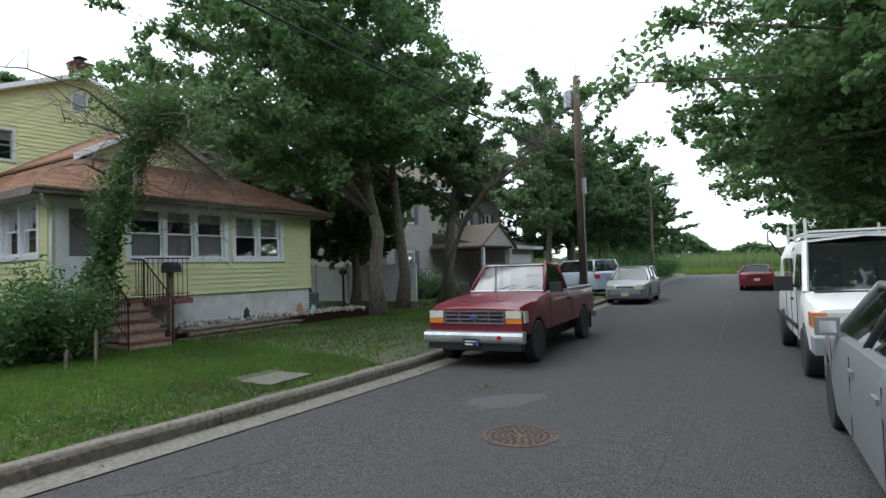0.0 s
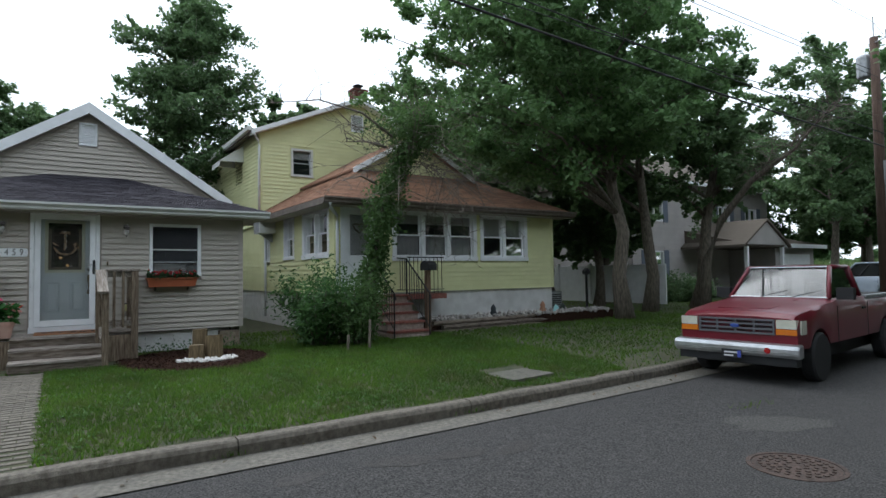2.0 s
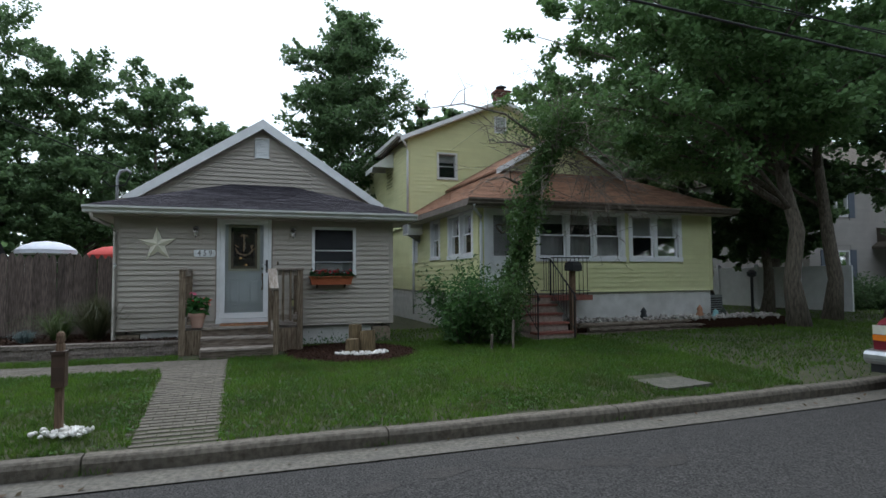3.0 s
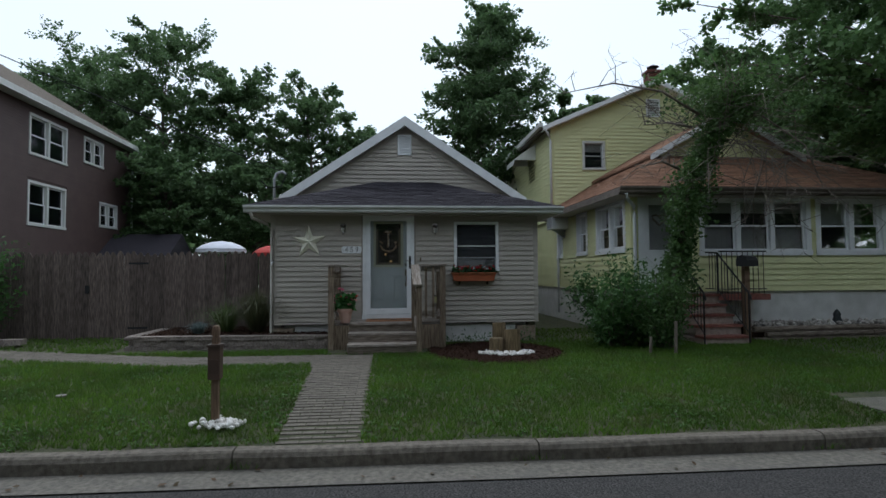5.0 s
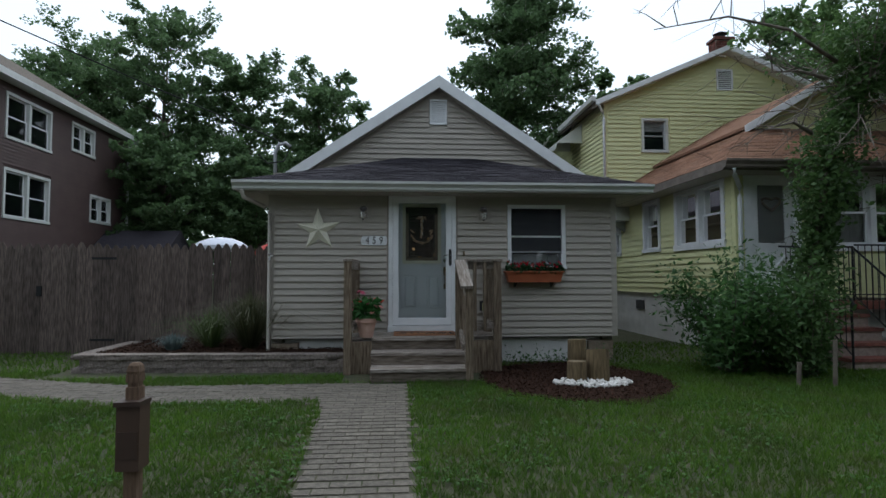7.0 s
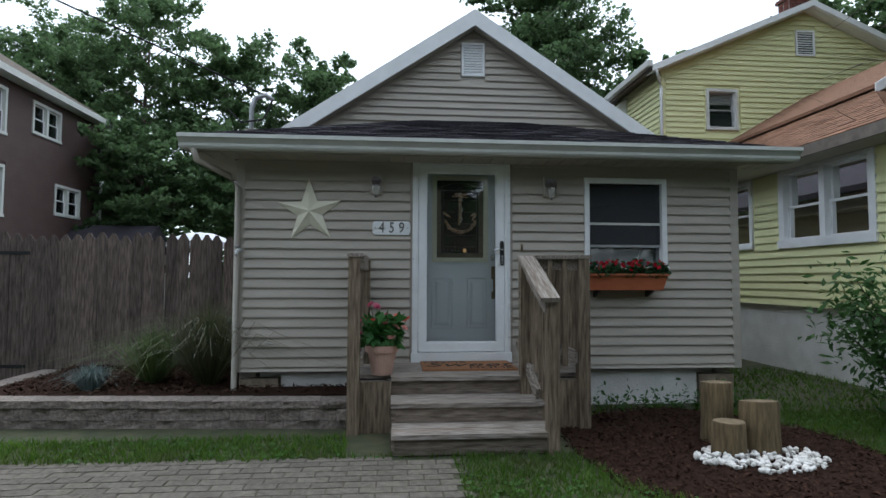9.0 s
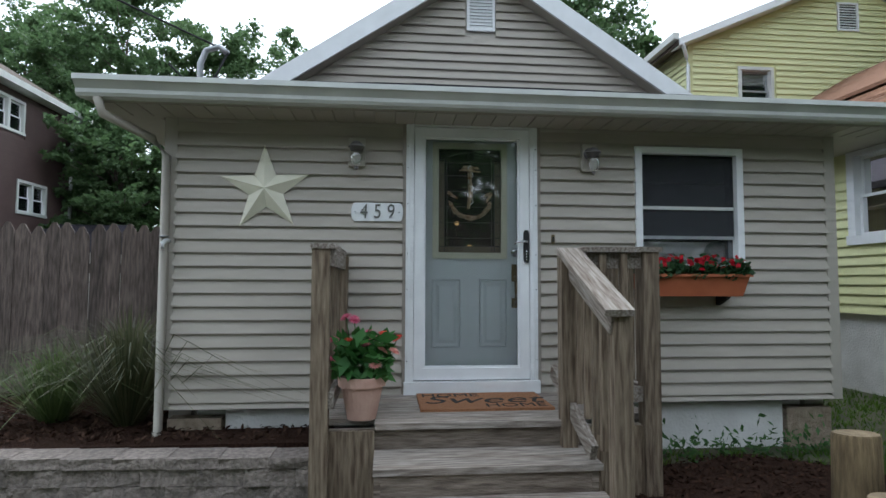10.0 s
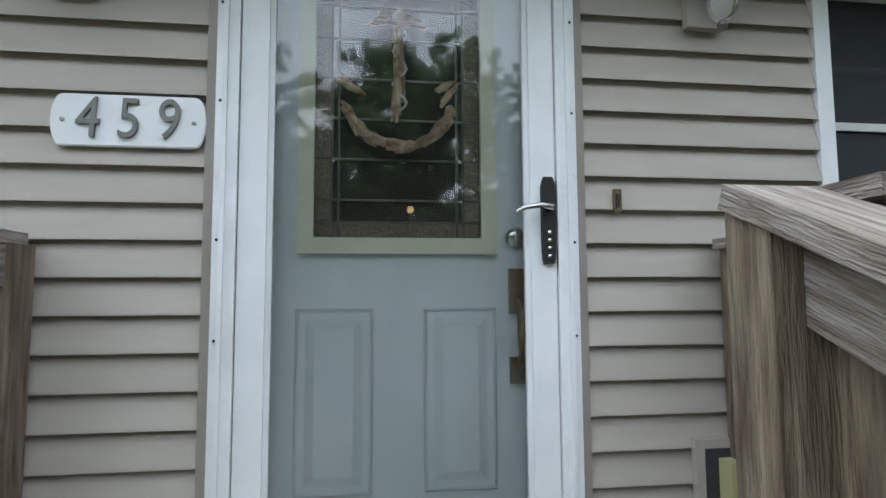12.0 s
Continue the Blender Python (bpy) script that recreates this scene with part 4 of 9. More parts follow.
part("glass_moulding", bm, cream, inner, "cream moulding round the glass", bevel=0.008)
pane = part("door_glass", box(g0 + 0.002, g1 - 0.002, -0.095, -0.088, gz0 + 0.002, gz1 - 0.002, m=mf), glass_mat("leaded_glass", (0.03, 0.025, 0.02), 0.05, 0.35), inner)
pane.visible_shadow = False
lead = plain("lead_came", (0.10, 0.095, 0.085), 0.4, 0.8)
bm = bmesh.new()
gc = (g0 + g1) / 2
for uu in (g0 + 0.055, g1 - 0.055, g0 + 0.075, g1 - 0.075):
    add_box(bm, uu - 0.003, uu + 0.003, -0.088, -0.082, gz0 + 0.01, gz1 - 0.07, mf)
for zz in (gz0 + 0.055, gz0 + 0.12, gz0 + 0.24, gz0 + 0.36, gz0 + 0.48, gz0 + 0.60, gz0 + 0.70):
    add_box(bm, g0 + 0.01, g1 - 0.01, -0.0885, -0.0825, zz - 0.003, zz + 0.003, mf)
add_tube(bm, [mf @ Vector((g0 + 0.02 + (g1 - g0 - 0.04) * i / 12, -0.085, gz1 - 0.09 + 0.06 * math.sin(math.pi * i / 12))) for i in range(13)], 0.004, 6)
part("leading", bm, lead, inner, "lead lines in the glass")
textured = surf("textured_glass", (0.17, 0.14, 0.10), (0.30, 0.26, 0.19), 130, 0.25, 1.0, 160)
bm = bmesh.new()
add_box(bm, g0 + 0.008, g0 + 0.052, -0.0868, -0.084, gz0 + 0.06, gz1 - 0.10, mf)
add_box(bm, g1 - 0.052, g1 - 0.008, -0.0868, -0.084, gz0 + 0.06, gz1 - 0.10, mf)
add_box(bm, g0 + 0.008, g1 - 0.008, -0.0872, -0.0845, gz0 + 0.008, gz0 + 0.052, mf)
part("glass_border", bm, textured, inner, "rippled amber-grey glass border")
for a, b in ((-0.322, -0.104), (0.038, 0.250)):
    lo, hi = 0.985, 1.498
    bm = bmesh.new()
    rows = [(0, -0.0695), (0.006, -0.062), (0.012, -0.068), (0.03, -0.068), (0.055, -0.058)]
    loops = []
    for ins, w in rows:
        loops.append([bm.verts.new(mf @ Vector(p)) for p in ((a + ins, w, lo + ins), (b - ins, w, lo + ins), (b - ins, w, hi - ins), (a + ins, w, hi - ins))])
    for r, s in zip(loops, loops[1:]):
        for j in range(4):
            bm.faces.new((r[j], r[(j + 1) % 4], s[(j + 1) % 4], s[j]))
    bm.faces.new(loops[-1])
    bmesh.ops.recalc_face_normals(bm, faces=bm.faces)
    part("raised_panel", bm, greydoor, inner)
# handles: storm door lever and keypad, handle set of the inner door
hd = s1 - 0.024
lever = part("lever_plate", prism([(-0.016, 1.62), (0.016, 1.62), (0.02, 1.66), (0.02, 1.84), (0.012, 1.865), (-0.012, 1.865), (-0.02, 1.84), (-0.02, 1.66)], "y", 0.022, 0.036), M["black"], door, "black keypad lever plate of the storm door")
lever.data.transform(mf @ pose(hd, 0, 0))
part("lever", tube([mf @ Vector(p) for p in ((hd, 0.03, 1.775), (hd, 0.06, 1.775), (hd - 0.03, 0.066, 1.78), (hd - 0.075, 0.066, 1.772), (hd - 0.10, 0.064, 1.76))], [0.011, 0.010, 0.008, 0.007, 0.006], 8), M["chrome"], lever, "chrome lever", smooth=True)
bm = bmesh.new()
for i in range(4):
    add_lathe(bm, [(0.006, 0.036), (0.006, 0.040), (0.002, 0.041)], 10, mf @ pose(hd, 0, 1.64 + i * 0.022) @ pose(0, 0, 0, -90))
part("key_button", bm, M["chrome"], lever)
brass = plain("aged_brass", (0.22, 0.17, 0.09), 0.35, 0.9)
hb = i1 - 0.09
part("deadbolt", lathe([(0.03, -0.07), (0.032, -0.058), (0.024, -0.05), (0.010, -0.048)], 18, mf @ pose(hb, 0, 1.70) @ pose(0, 0, 0, -90)), M["chrome"], inner, "round deadbolt", smooth=True)
for zz, hh in ((1.48, 0.13), (1.28, 0.075)):
    part("handle_plate", box(hb - 0.022, hb + 0.022, -0.07, -0.05, zz, zz + hh, m=mf), brass, inner, "aged brass handle plate", bevel=0.008)
part("pull_handle", tube([mf @ Vector(p) for p in ((hb, -0.055, 1.52), (hb, -0.02, 1.50), (hb, -0.012, 1.42), (hb, -0.02, 1.34), (hb, -0.055, 1.31))], [0.009, 0.011, 0.012, 0.010, 0.008], 8), brass, inner, smooth=True)
# driftwood anchor on the glass
drift = surf("driftwood", (0.24, 0.13, 0.06), (0.56, 0.44, 0.31), 30, 0.8, 0.6, 60, vary=0.35)
anchor = thing("anchor_wreath", label="anchor of driftwood sticks and rope hanging on the door glass", category="door wreath")
rnd = random.Random(5)
def sticks(n, at):
    bm = bmesh.new()
    for i in range(n):
        p, q = at(i / n)
        j = lambda: Vector((rnd.uniform(-0.014, 0.014), 0, rnd.uniform(-0.016, 0.016)))
        p, q = Vector(p) + j(), Vector(q) + j()
        w = rnd.uniform(-0.047, -0.030)
        p.y = q.y = w
        add_tube(bm, [mf @ p, mf @ (p.lerp(q, 0.5) + Vector((0, 0.004, 0))), mf @ q], [0.005, rnd.uniform(0.009, 0.014), 0.005], 6)
    return bm
part("shank", sticks(9, lambda f: ((gc - 0.012 + 0.022 * f, 0, 2.02 + 0.1 * f), (gc - 0.012 + 0.022 * f, 0, 2.22 + 0.17 * f))), drift, anchor)
part("stock", sticks(4, lambda f: ((gc - 0.07, 0, 2.325 + 0.02 * f), (gc + 0.07, 0, 2.325 + 0.02 * f))), drift, anchor)
def arm(f):
    a, b = math.pi * (1.04 + 0.9 * f), math.pi * (1.04 + 0.9 * min(1, f + 0.16))
    return ((gc + 0.155 * math.cos(a), 0, 2.10 + 0.145 * math.sin(a)), (gc + 0.155 * math.cos(b), 0, 2.10 + 0.145 * math.sin(b)))
part("fluke_arc", sticks(44, arm), drift, anchor)
for s in (-1, 1):
    part("fluke", sticks(4, lambda f: ((gc + s * 0.165, 0, 2.14 + 0.02 * f), (gc + s * 0.11, 0, 2.09 + 0.04 * f))), drift, anchor)
part("ring", tube([mf @ Vector((gc + 0.026 * math.cos(t), -0.04, 2.425 + 0.026 * math.sin(t))) for t in np.linspace(0, 6.28, 17)], 0.007, 6), M["dark"], anchor)
part("rope", tube([mf @ Vector((gc + 0.02 * math.sin(t * 3), -0.028, 2.06 + 0.3 * t / 6.28)) for t in np.linspace(0, 6.28, 25)], 0.004, 5), M["blind"], anchor)
# inside: small glowing balls on stands, added for the amber glints in the door glass
glowc = plain("amber_glow", (1.0, 0.62, 0.25), 0.5, emit=0.4)
for uu, zz, ww in ((-0.10, 1.95, -2.2), (0.02, 1.80, -2.6), (0.22, 2.20, -3.0), (0.30, 1.86, -2.4)):
    lm = thing("added_glow", label="small amber glow on a stand, added behind the door glass", category="lamp", group="lamps inside")
    part("bulb", lathe([(0.0, 0), (0.022, 0.006), (0.03, 0.03), (0.02, 0.055), (0.0, 0.06)], 10, mf @ pose(uu, ww, zz)), glowc, lm)
    part("base", lathe([(0.05, 0.66 - zz), (0.05, 0.68 - zz), (0.012, 0.72 - zz), (0.012, 0.0)], 10, mf @ pose(uu, ww, zz)), M["wood"], lm)

# star, number plate, lamps, doorbell, socket, tap
star = thing("barn_star", *(mf @ Vector((-1.535, 0.03, 2.14))), label="cream five-pointed metal barn star on the siding", category="wall star")
bm = bmesh.new()
c = bm.verts.new(mf.to_3x3() @ Vector((0, 0.065, 0)))
rim = []
for i in range(10):
    r = 0.325 if i % 2 == 0 else 0.128
    a = math.pi / 2 + i * math.pi / 5 + 0.04
    rim.append(bm.verts.new(mf.to_3x3() @ Vector((r * math.cos(a), 0.0, r * math.sin(a)))))
for i in range(10):
    bm.faces.new((c, rim[i], rim[(i + 1) % 10]))
bm.faces.new(rim[::-1])
part("star_body", bm, surf("cream_enamel", (0.66, 0.63, 0.50), (0.72, 0.69, 0.56), 5, 0.5, 0.05, 40), star)
plate = thing("house_number_plate", *(mf @ Vector((-0.733, 0.012, 1.995))), label="white house number plate reading 459 in grey digits", category="number plate")
plate.matrix_world = mf @ pose(-0.733, 0.027, 1.985)
bow = [(0.160 + 0.030 * math.cos(a), 0.068 * math.sin(a) / math.sin(1.3)) for a in np.linspace(-1.3, 1.3, 9)]
bm = prism(bow + [(-u, -w) for u, w in bow], "y", 0.0, 0.012)
part("plate", bm, M["white"], plate, bevel=0.003)
for uu in (-0.16, 0.16):
    part("screw", lathe([(0.006, 0.012), (0.005, 0.016), (0.001, 0.017)], 10, pose(uu, 0, 0) @ pose(0, 0, 0, -90)), M["steel"], plate)


def writing(text, m, size, mat, parent, name="digit", depth=0.004, shear=0.0, spacing=1.0):
    cu = bpy.data.curves.new(name, "FONT")
    cu.body, cu.size, cu.extrude, cu.align_x, cu.align_y, cu.shear, cu.space_character = text, size, depth, "CENTER", "CENTER", shear, spacing
    cu.materials.append(mat)
    ob = new(name, cu)
    ob.parent = parent
    ob.matrix_local = m
    return ob


STAND = Matrix(((1, 0, 0, 0), (0, 0, 1, 0), (0, 1, 0, 0), (0, 0, 0, 1)))   # text upright, reading along u
for i, ch in enumerate("459"):
    writing(ch, pose((i - 1) * 0.098, 0.016, 0) @ STAND @ Matrix.Diagonal((0.8, 1, 1, 1)), 0.15, plain("number_grey", (0.17, 0.17, 0.16), 0.4, 0.5), plate, "digit", 0.005, 0.06)
clearg = glass_mat("lamp_glass", (0.6, 0.6, 0.58), 0.08, 0.25)
lampgrey = plain("lamp_grey", (0.14, 0.13, 0.13), 0.45, 0.4)
for uu in (-0.885, 0.87):
    wl_ = thing("wall_lamp", label="small grey wall lantern with a clear ribbed globe", category="wall lamp", group="lamps beside the door")
    wl_.matrix_world = mf @ pose(uu, 0.026, 2.42)
    part("mounting_block", box(-0.06, 0.06, 0, 0.028, -0.10, 0.11), M["beige_trim"], wl_, "beige mounting block", bevel=0.008)
    part("back_plate", lathe([(0.048, 0.028), (0.045, 0.038), (0.02, 0.045)], 18, pose(0, 0, 0.03) @ pose(0, 0, 0, -90)), lampgrey, wl_)
    part("arm", tube([(0, 0.04, 0.03), (0, 0.08, 0.055), (0, 0.105, 0.05)], 0.011, 8), lampgrey, wl_)
    part("cap", lathe([(0.012, 0.075), (0.03, 0.068), (0.055, 0.04), (0.058, 0.03), (0.045, 0.028), (0.043, 0.005)], 20, pose(0, 0.105, -0.01)), lampgrey, wl_, smooth=True)
    part("globe", lathe([(0.040, 0.004), (0.046, -0.03), (0.044, -0.07), (0.03, -0.10), (0.012, -0.112)], 16, pose(0, 0.105, -0.01)), clearg, wl_, smooth=True)
    part("finial", lathe([(0.013, -0.11), (0.015, -0.122), (0.006, -0.135)], 10, pose(0, 0.105, -0.01)), lampgrey, wl_)
bell = thing("doorbell", label="narrow brass doorbell button on the siding", category="doorbell")
bell.matrix_world = mf @ pose(0.585, 0.028, 1.80)
part("bell_plate", box(-0.012, 0.012, 0, 0.008, -0.034, 0.034), brass, bell, bevel=0.003)
part("bell_button", box(-0.005, 0.005, 0.008, 0.012, -0.02, 0.018), M["dark"], bell)
sock = thing("outdoor_socket", label="outdoor power socket with yellowed plastic cover", category="socket")
sock.matrix_world = mf @ pose(0.86, 0.026, 1.03)
part("socket_block", box(-0.075, 0.075, 0, 0.025, -0.10, 0.10), M["beige_trim"], sock, bevel=0.006)
part("socket_recess", box(-0.05, 0.05, 0.025, 0.028, -0.07, 0.075), M["dark"], sock)
part("socket_cover", box(-0.012, 0.062, 0.028, 0.085, -0.065, 0.05), plain("yellowed_plastic", (0.42, 0.40, 0.20), 0.45), sock, bevel=0.008)
tap = thing("garden_tap", label="garden hose tap on the cottage corner", category="tap")
tap.matrix_world = mf @ pose(-2.20, 0.02, 1.76)
part("tap_body", tube([(0, 0, 0), (0, 0.05, 0.0), (-0.01, 0.08, -0.02), (-0.01, 0.085, -0.06)], [0.018, 0.016, 0.018, 0.014], 10), M["white"], tap, smooth=True)
part("tap_wheel", lathe([(0.03, 0), (0.034, 0.006), (0.03, 0.012), (0.006, 0.014)], 12, pose(-0.01, 0.06, 0.02)), M["steel"], tap)

# gutter, downspouts, gable vent, power mast
gut = thing("gutter_cottage", label="pale aluminium eaves gutter with a beige downspout", category="gutter")
prof = [(0.0, 0.0), (0.06, 0.0), (0.075, 0.02), (0.075, 0.045), (0.11, 0.085), (0.125, 0.09), (0.125, 0.125), (0.105, 0.125), (0.10, 0.10), (0.0, 0.11)]
gb = prism([(EX - 0.01 + a, 2.665 + b) for a, b in prof], "y", EY0 - 0.02, EY1 + 0.02)
part("gutter_run", gb, M["gutter"], gut)
for yy, s in ((Y0 - 0.05, -1),):
    part("downspout", tube([(EX + 0.03, yy + s * 0.26, 2.67), (EX + 0.0, yy + s * 0.24, 2.57), (WX + 0.1, yy + s * 0.02, 2.47), (WX + 0.055, yy + 0.06, 2.36), (WX + 0.055, yy + 0.06, 0.45), (WX + 0.14, yy + 0.06, 0.36)], 0.03, 10), M["beige_trim"], gut, smooth=True)
vent = thing("gable_vent", label="white louvred vent in the cottage gable", category="vent")
mv = wall_frame(GX, 0, "x+")
vent.matrix_world = mv @ pose(0.335, 0.0, 4.44)
bm = bmesh.new()
for a in (-0.155, 0.125):
    add_box(bm, a, a + 0.03, 0, 0.03, -0.23, 0.23)
add_box(bm, -0.125, 0.125, 0, 0.03, 0.20, 0.23)
add_box(bm, -0.125, 0.125, 0, 0.03, -0.23, -0.20)
part("vent_frame", bm, M["white"], vent)
sl = mesh_of("slat", [(-0.125, 0.003, 0.02), (0.125, 0.003, 0.02), (0.125, 0.022, -0.012), (-0.125, 0.022, -0.012), (-0.125, 0.003, 0.012), (0.125, 0.003, 0.012), (0.125, 0.022, -0.02), (-0.125, 0.022, -0.02)], [(0, 1, 2, 3), (7, 6, 5, 4), (3, 2, 6, 7)], M["white"])
for i in range(11):
    shared("slat", sl, vent, pose(0, 0, -0.18 + i * 0.036))
# near-black sheet on the solid wall paints the shade between the slats
part("vent_back", box(-0.125, 0.125, 0.0005, 0.002, -0.2, 0.2), M["dark"], vent)
mast = thing("power_mast", label="grey service mast with weatherhead and cable on the roof", category="power mast")
part("conduit", tube([(-12.6, -2.45, 2.5), (-12.6, -2.45, 3.55), (-12.6, -2.40, 3.68), (-12.6, -2.28, 3.72), (-12.6, -2.20, 3.66)], 0.03, 10), M["steel"], mast, smooth=True)
part("cable", tube([(-12.6, -2.20, 3.66), (-12.55, -2.3, 3.40), (-12.5, -2.55, 3.35), (-12.5, -2.7, 3.5)], 0.012, 6), M["black"], mast)

# flower box
fb = thing("flower_box", label="terracotta window box of red begonias under the window", category="window box")
fb.matrix_world = mf @ pose(1.605, 0.03, 1.375) @ Matrix.Diagonal((0.91, 1, 1, 1))
terr = surf("terracotta_plastic", (0.36, 0.10, 0.04), (0.44, 0.13, 0.055), 6, 0.6, 0.1, 50)
bm = bmesh.new()
vs = [bm.verts.new(p) for p in ((-0.42, 0.02, 0), (0.42, 0.02, 0), (0.42, 0.16, 0), (-0.42, 0.16, 0), (-0.46, 0.0, 0.16), (0.46, 0.0, 0.16), (0.46, 0.20, 0.16), (-0.46, 0.20, 0.16))]
for f in ((0, 3, 2, 1), (0, 1, 5, 4), (1, 2, 6, 5), (2, 3, 7, 6), (3, 0, 4, 7), (4, 5, 6, 7)):
    bm.faces.new([vs[i] for i in f])
part("trough", bm, terr, fb, bevel=0.006)
part("trough_rim", box(-0.475, 0.475, -0.01, 0.215, 0.145, 0.165), terr, fb, bevel=0.006)
for uu in (-0.3, 0.3):
    part("bracket", prism([(-0.0, -0.07), (0.02, -0.07), (0.16, -0.012), (0.16, 0.0), (0.0, 0.0)], "x", uu - 0.012, uu + 0.012), M["black"], fb, "black bracket")
def bloom_mesh(name, r, petals, layers, mat):
    """A flower head of rounded petals in rings, slightly cupped."""
    v, f = [], []
    for k in range(layers):
        rr, up = r * (1 - 0.27 * k), 0.16 * r * k
        for i in range(petals):
            a = (i + 0.5 * (k % 2)) * 2 * math.pi / petals
            h = 1.15 * math.pi / petals
            n0 = len(v)
            v += [(0, 0, up * 0.6), (rr * 0.62 * math.cos(a - h), rr * 0.62 * math.sin(a - h), up + 0.10 * r), (rr * math.cos(a), rr * math.sin(a), up + 0.04 * r), (rr * 0.62 * math.cos(a + h), rr * 0.62 * math.sin(a + h), up + 0.10 * r)]
            f.append((n0, n0 + 1, n0 + 2, n0 + 3))
    return mesh_of(name, v, f, mat)


redp = leaf_mat("red_petal", (0.42, 0.006, 0.018), (0.66, 0.018, 0.04))
pinkp = leaf_mat("pink_petal", (0.66, 0.12, 0.24), (0.78, 0.26, 0.36))
box_leaf = leaf_mat("begonia_leaf", (0.018, 0.055, 0.022), (0.06, 0.13, 0.05))
rng = np.random.default_rng(11)
q = np.stack([rng.uniform(-0.45, 0.47, 1500), np.clip(rng.normal(size=1500), -1.6, 1.6) * 0.065 + 0.11, 0.16 + np.abs(rng.normal(size=1500)) * 0.05], 1)
q[:, 2] += 0.04 * np.sin(q[:, 0] * 11) ** 2 - 0.03
shared("foliage", quads_mesh("foliage", card_cloud(q, 0.026, rng, aspect=0.75), box_leaf), fb)
red_bloom = bloom_mesh("blossom", 0.026, 5, 1, redp)
for i in range(58):
    u = rng.uniform(-0.44, 0.45)
    shared("blossom", red_bloom, fb, pose(u, rng.uniform(0.10, 0.24), 0.19 + rng.uniform(0, 0.085) + 0.03 * math.sin(u * 11) ** 2, rng.uniform(-75, -20), rng.uniform(-30, 30), rng.uniform(0, 360)))

# ---------------------------------------------------------------- porch and steps
DK = 0.66
porch = thing("porch_steps", label="weathered timber porch with steps, posts and one sloping handrail", category="porch")
PY0, PY1 = -1.06, 0.98
for i in range(6):
    x1 = -10.40 - i * 0.145
    part("deck_board", box(x1 - 0.138, x1, PY0 if i else -0.72, PY1 if i else 0.52, DK - 0.035, DK), M["deck"], porch, bevel=0.004)
part("rim_joist", box(-10.47, -10.435, PY0, PY1, 0.36, DK - 0.037), M["wood"], porch)
part("side_joist", box(-11.26, -10.47, PY0, PY0 + 0.035, 0.36, DK - 0.037), M["wood"], porch)
part("side_joist", box(-11.26, -10.47, PY1 - 0.035, PY1, 0.36, DK - 0.037), M["wood"], porch)
part("skirt_board", box(-10.43, -10.40, -1.06, -0.72, 0.2, 0.62), M["woodv"], porch)
part("skirt_board", box(-10.43, -10.40, 0.53, 0.98, 0.2, 0.62), M["woodv"], porch)
for i, (xf, zt) in enumerate(((-10.42, DK), (-10.06, 0.51), (-9.72, 0.36))):
    if i:
        for k in range(2):
            part("tread", box(xf - 0.36 + 0.182 * k, xf - 0.36 + 0.182 * k + 0.176, -0.73 + 0.01 * i, 0.49 + 0.01 * i, zt - 0.035, zt), M["deck"], porch, bevel=0.005)
    part("riser", box(xf - 0.05, xf - 0.025, -0.69, 0.46, zt - 0.152, zt - 0.037), M["wood"], porch)
for yy in (-0.72, 0.44):
    part("stringer", prism([(-10.42, 0.20), (-9.76, 0.20), (-9.76, 0.315), (-10.08, 0.315), (-10.08, 0.465), (-10.42, 0.465)], "y", yy + 0.005, yy + 0.04), M["wood"], porch)


def post(x, y, z0, z1, w=0.09):
    bm = box(x - w / 2, x + w / 2, y - w / 2, y + w / 2, z0, z1)
    return part("post", bm, M["woodv"], porch, bevel=0.006)


post(-10.39, -1.03, 0.15, 1.66, 0.10)
post(-11.20, -0.98, 0.6, 1.66)
part("cap_rail", box(-11.24, -10.33, -1.09, -0.95, 1.66, 1.69), M["woodr"], porch, bevel=0.005)
part("under_rail", box(-11.2, -10.35, -0.985, -0.95, 1.56, 1.655), M["woodr"], porch)
part("low_rail", box(-11.2, -10.35, -0.985, -0.95, 0.76, 0.85), M["woodr"], porch)
for i in range(5):
    part("baluster", box(-10.58 - i * 0.125, -10.545 - i * 0.125, -1.02, -0.985, 0.74, 1.65), M["woodv"], porch, bevel=0.003)
post(-10.42, 0.93, 0.15, 1.66, 0.10)
post(-10.41, 0.42, 0.3, 1.645, 0.09)
post(-11.20, 0.93, 0.6, 1.66)
post(-9.76, 0.475, 0.15, 1.325, 0.09)
part("cap_rail", box(-11.24, -10.36, 0.86, 1.0, 1.66, 1.69), M["woodr"], porch, bevel=0.005)
part("cap_rail", box(-10.47, -10.35, 0.52, 0.86, 1.655, 1.685), M["woodr"], porch, bevel=0.005)
part("under_rail", box(-10.44, -10.40, 0.545, 0.88, 1.56, 1.652), M["woodr"], porch)
part("low_rail", box(-10.44, -10.40, 0.545, 0.88, 0.76, 0.85), M["woodr"], porch)
part("low_rail", box(-11.16, -10.47, 0.90, 0.935, 0.76, 0.85), M["woodr"], porch)
for i in range(2):
    part("baluster", box(-10.40, -10.365, 0.61 + i * 0.13, 0.65 + i * 0.13, 0.74, 1.65), M["woodv"], porch, bevel=0.003)
for i in range(5):
    part("baluster", box(-10.62 - i * 0.125, -10.585 - i * 0.125, 0.935, 0.97, 0.74, 1.65), M["woodv"], porch, bevel=0.003)
sl_ = (1.37 - 1.71) / 0.78
ang = math.degrees(math.atan(sl_))
mr = pose(-10.46, 0.438, 1.652) @ pose(0, 0, 0, 0, -ang, 0)
ln = 0.78 / math.cos(math.radians(ang))
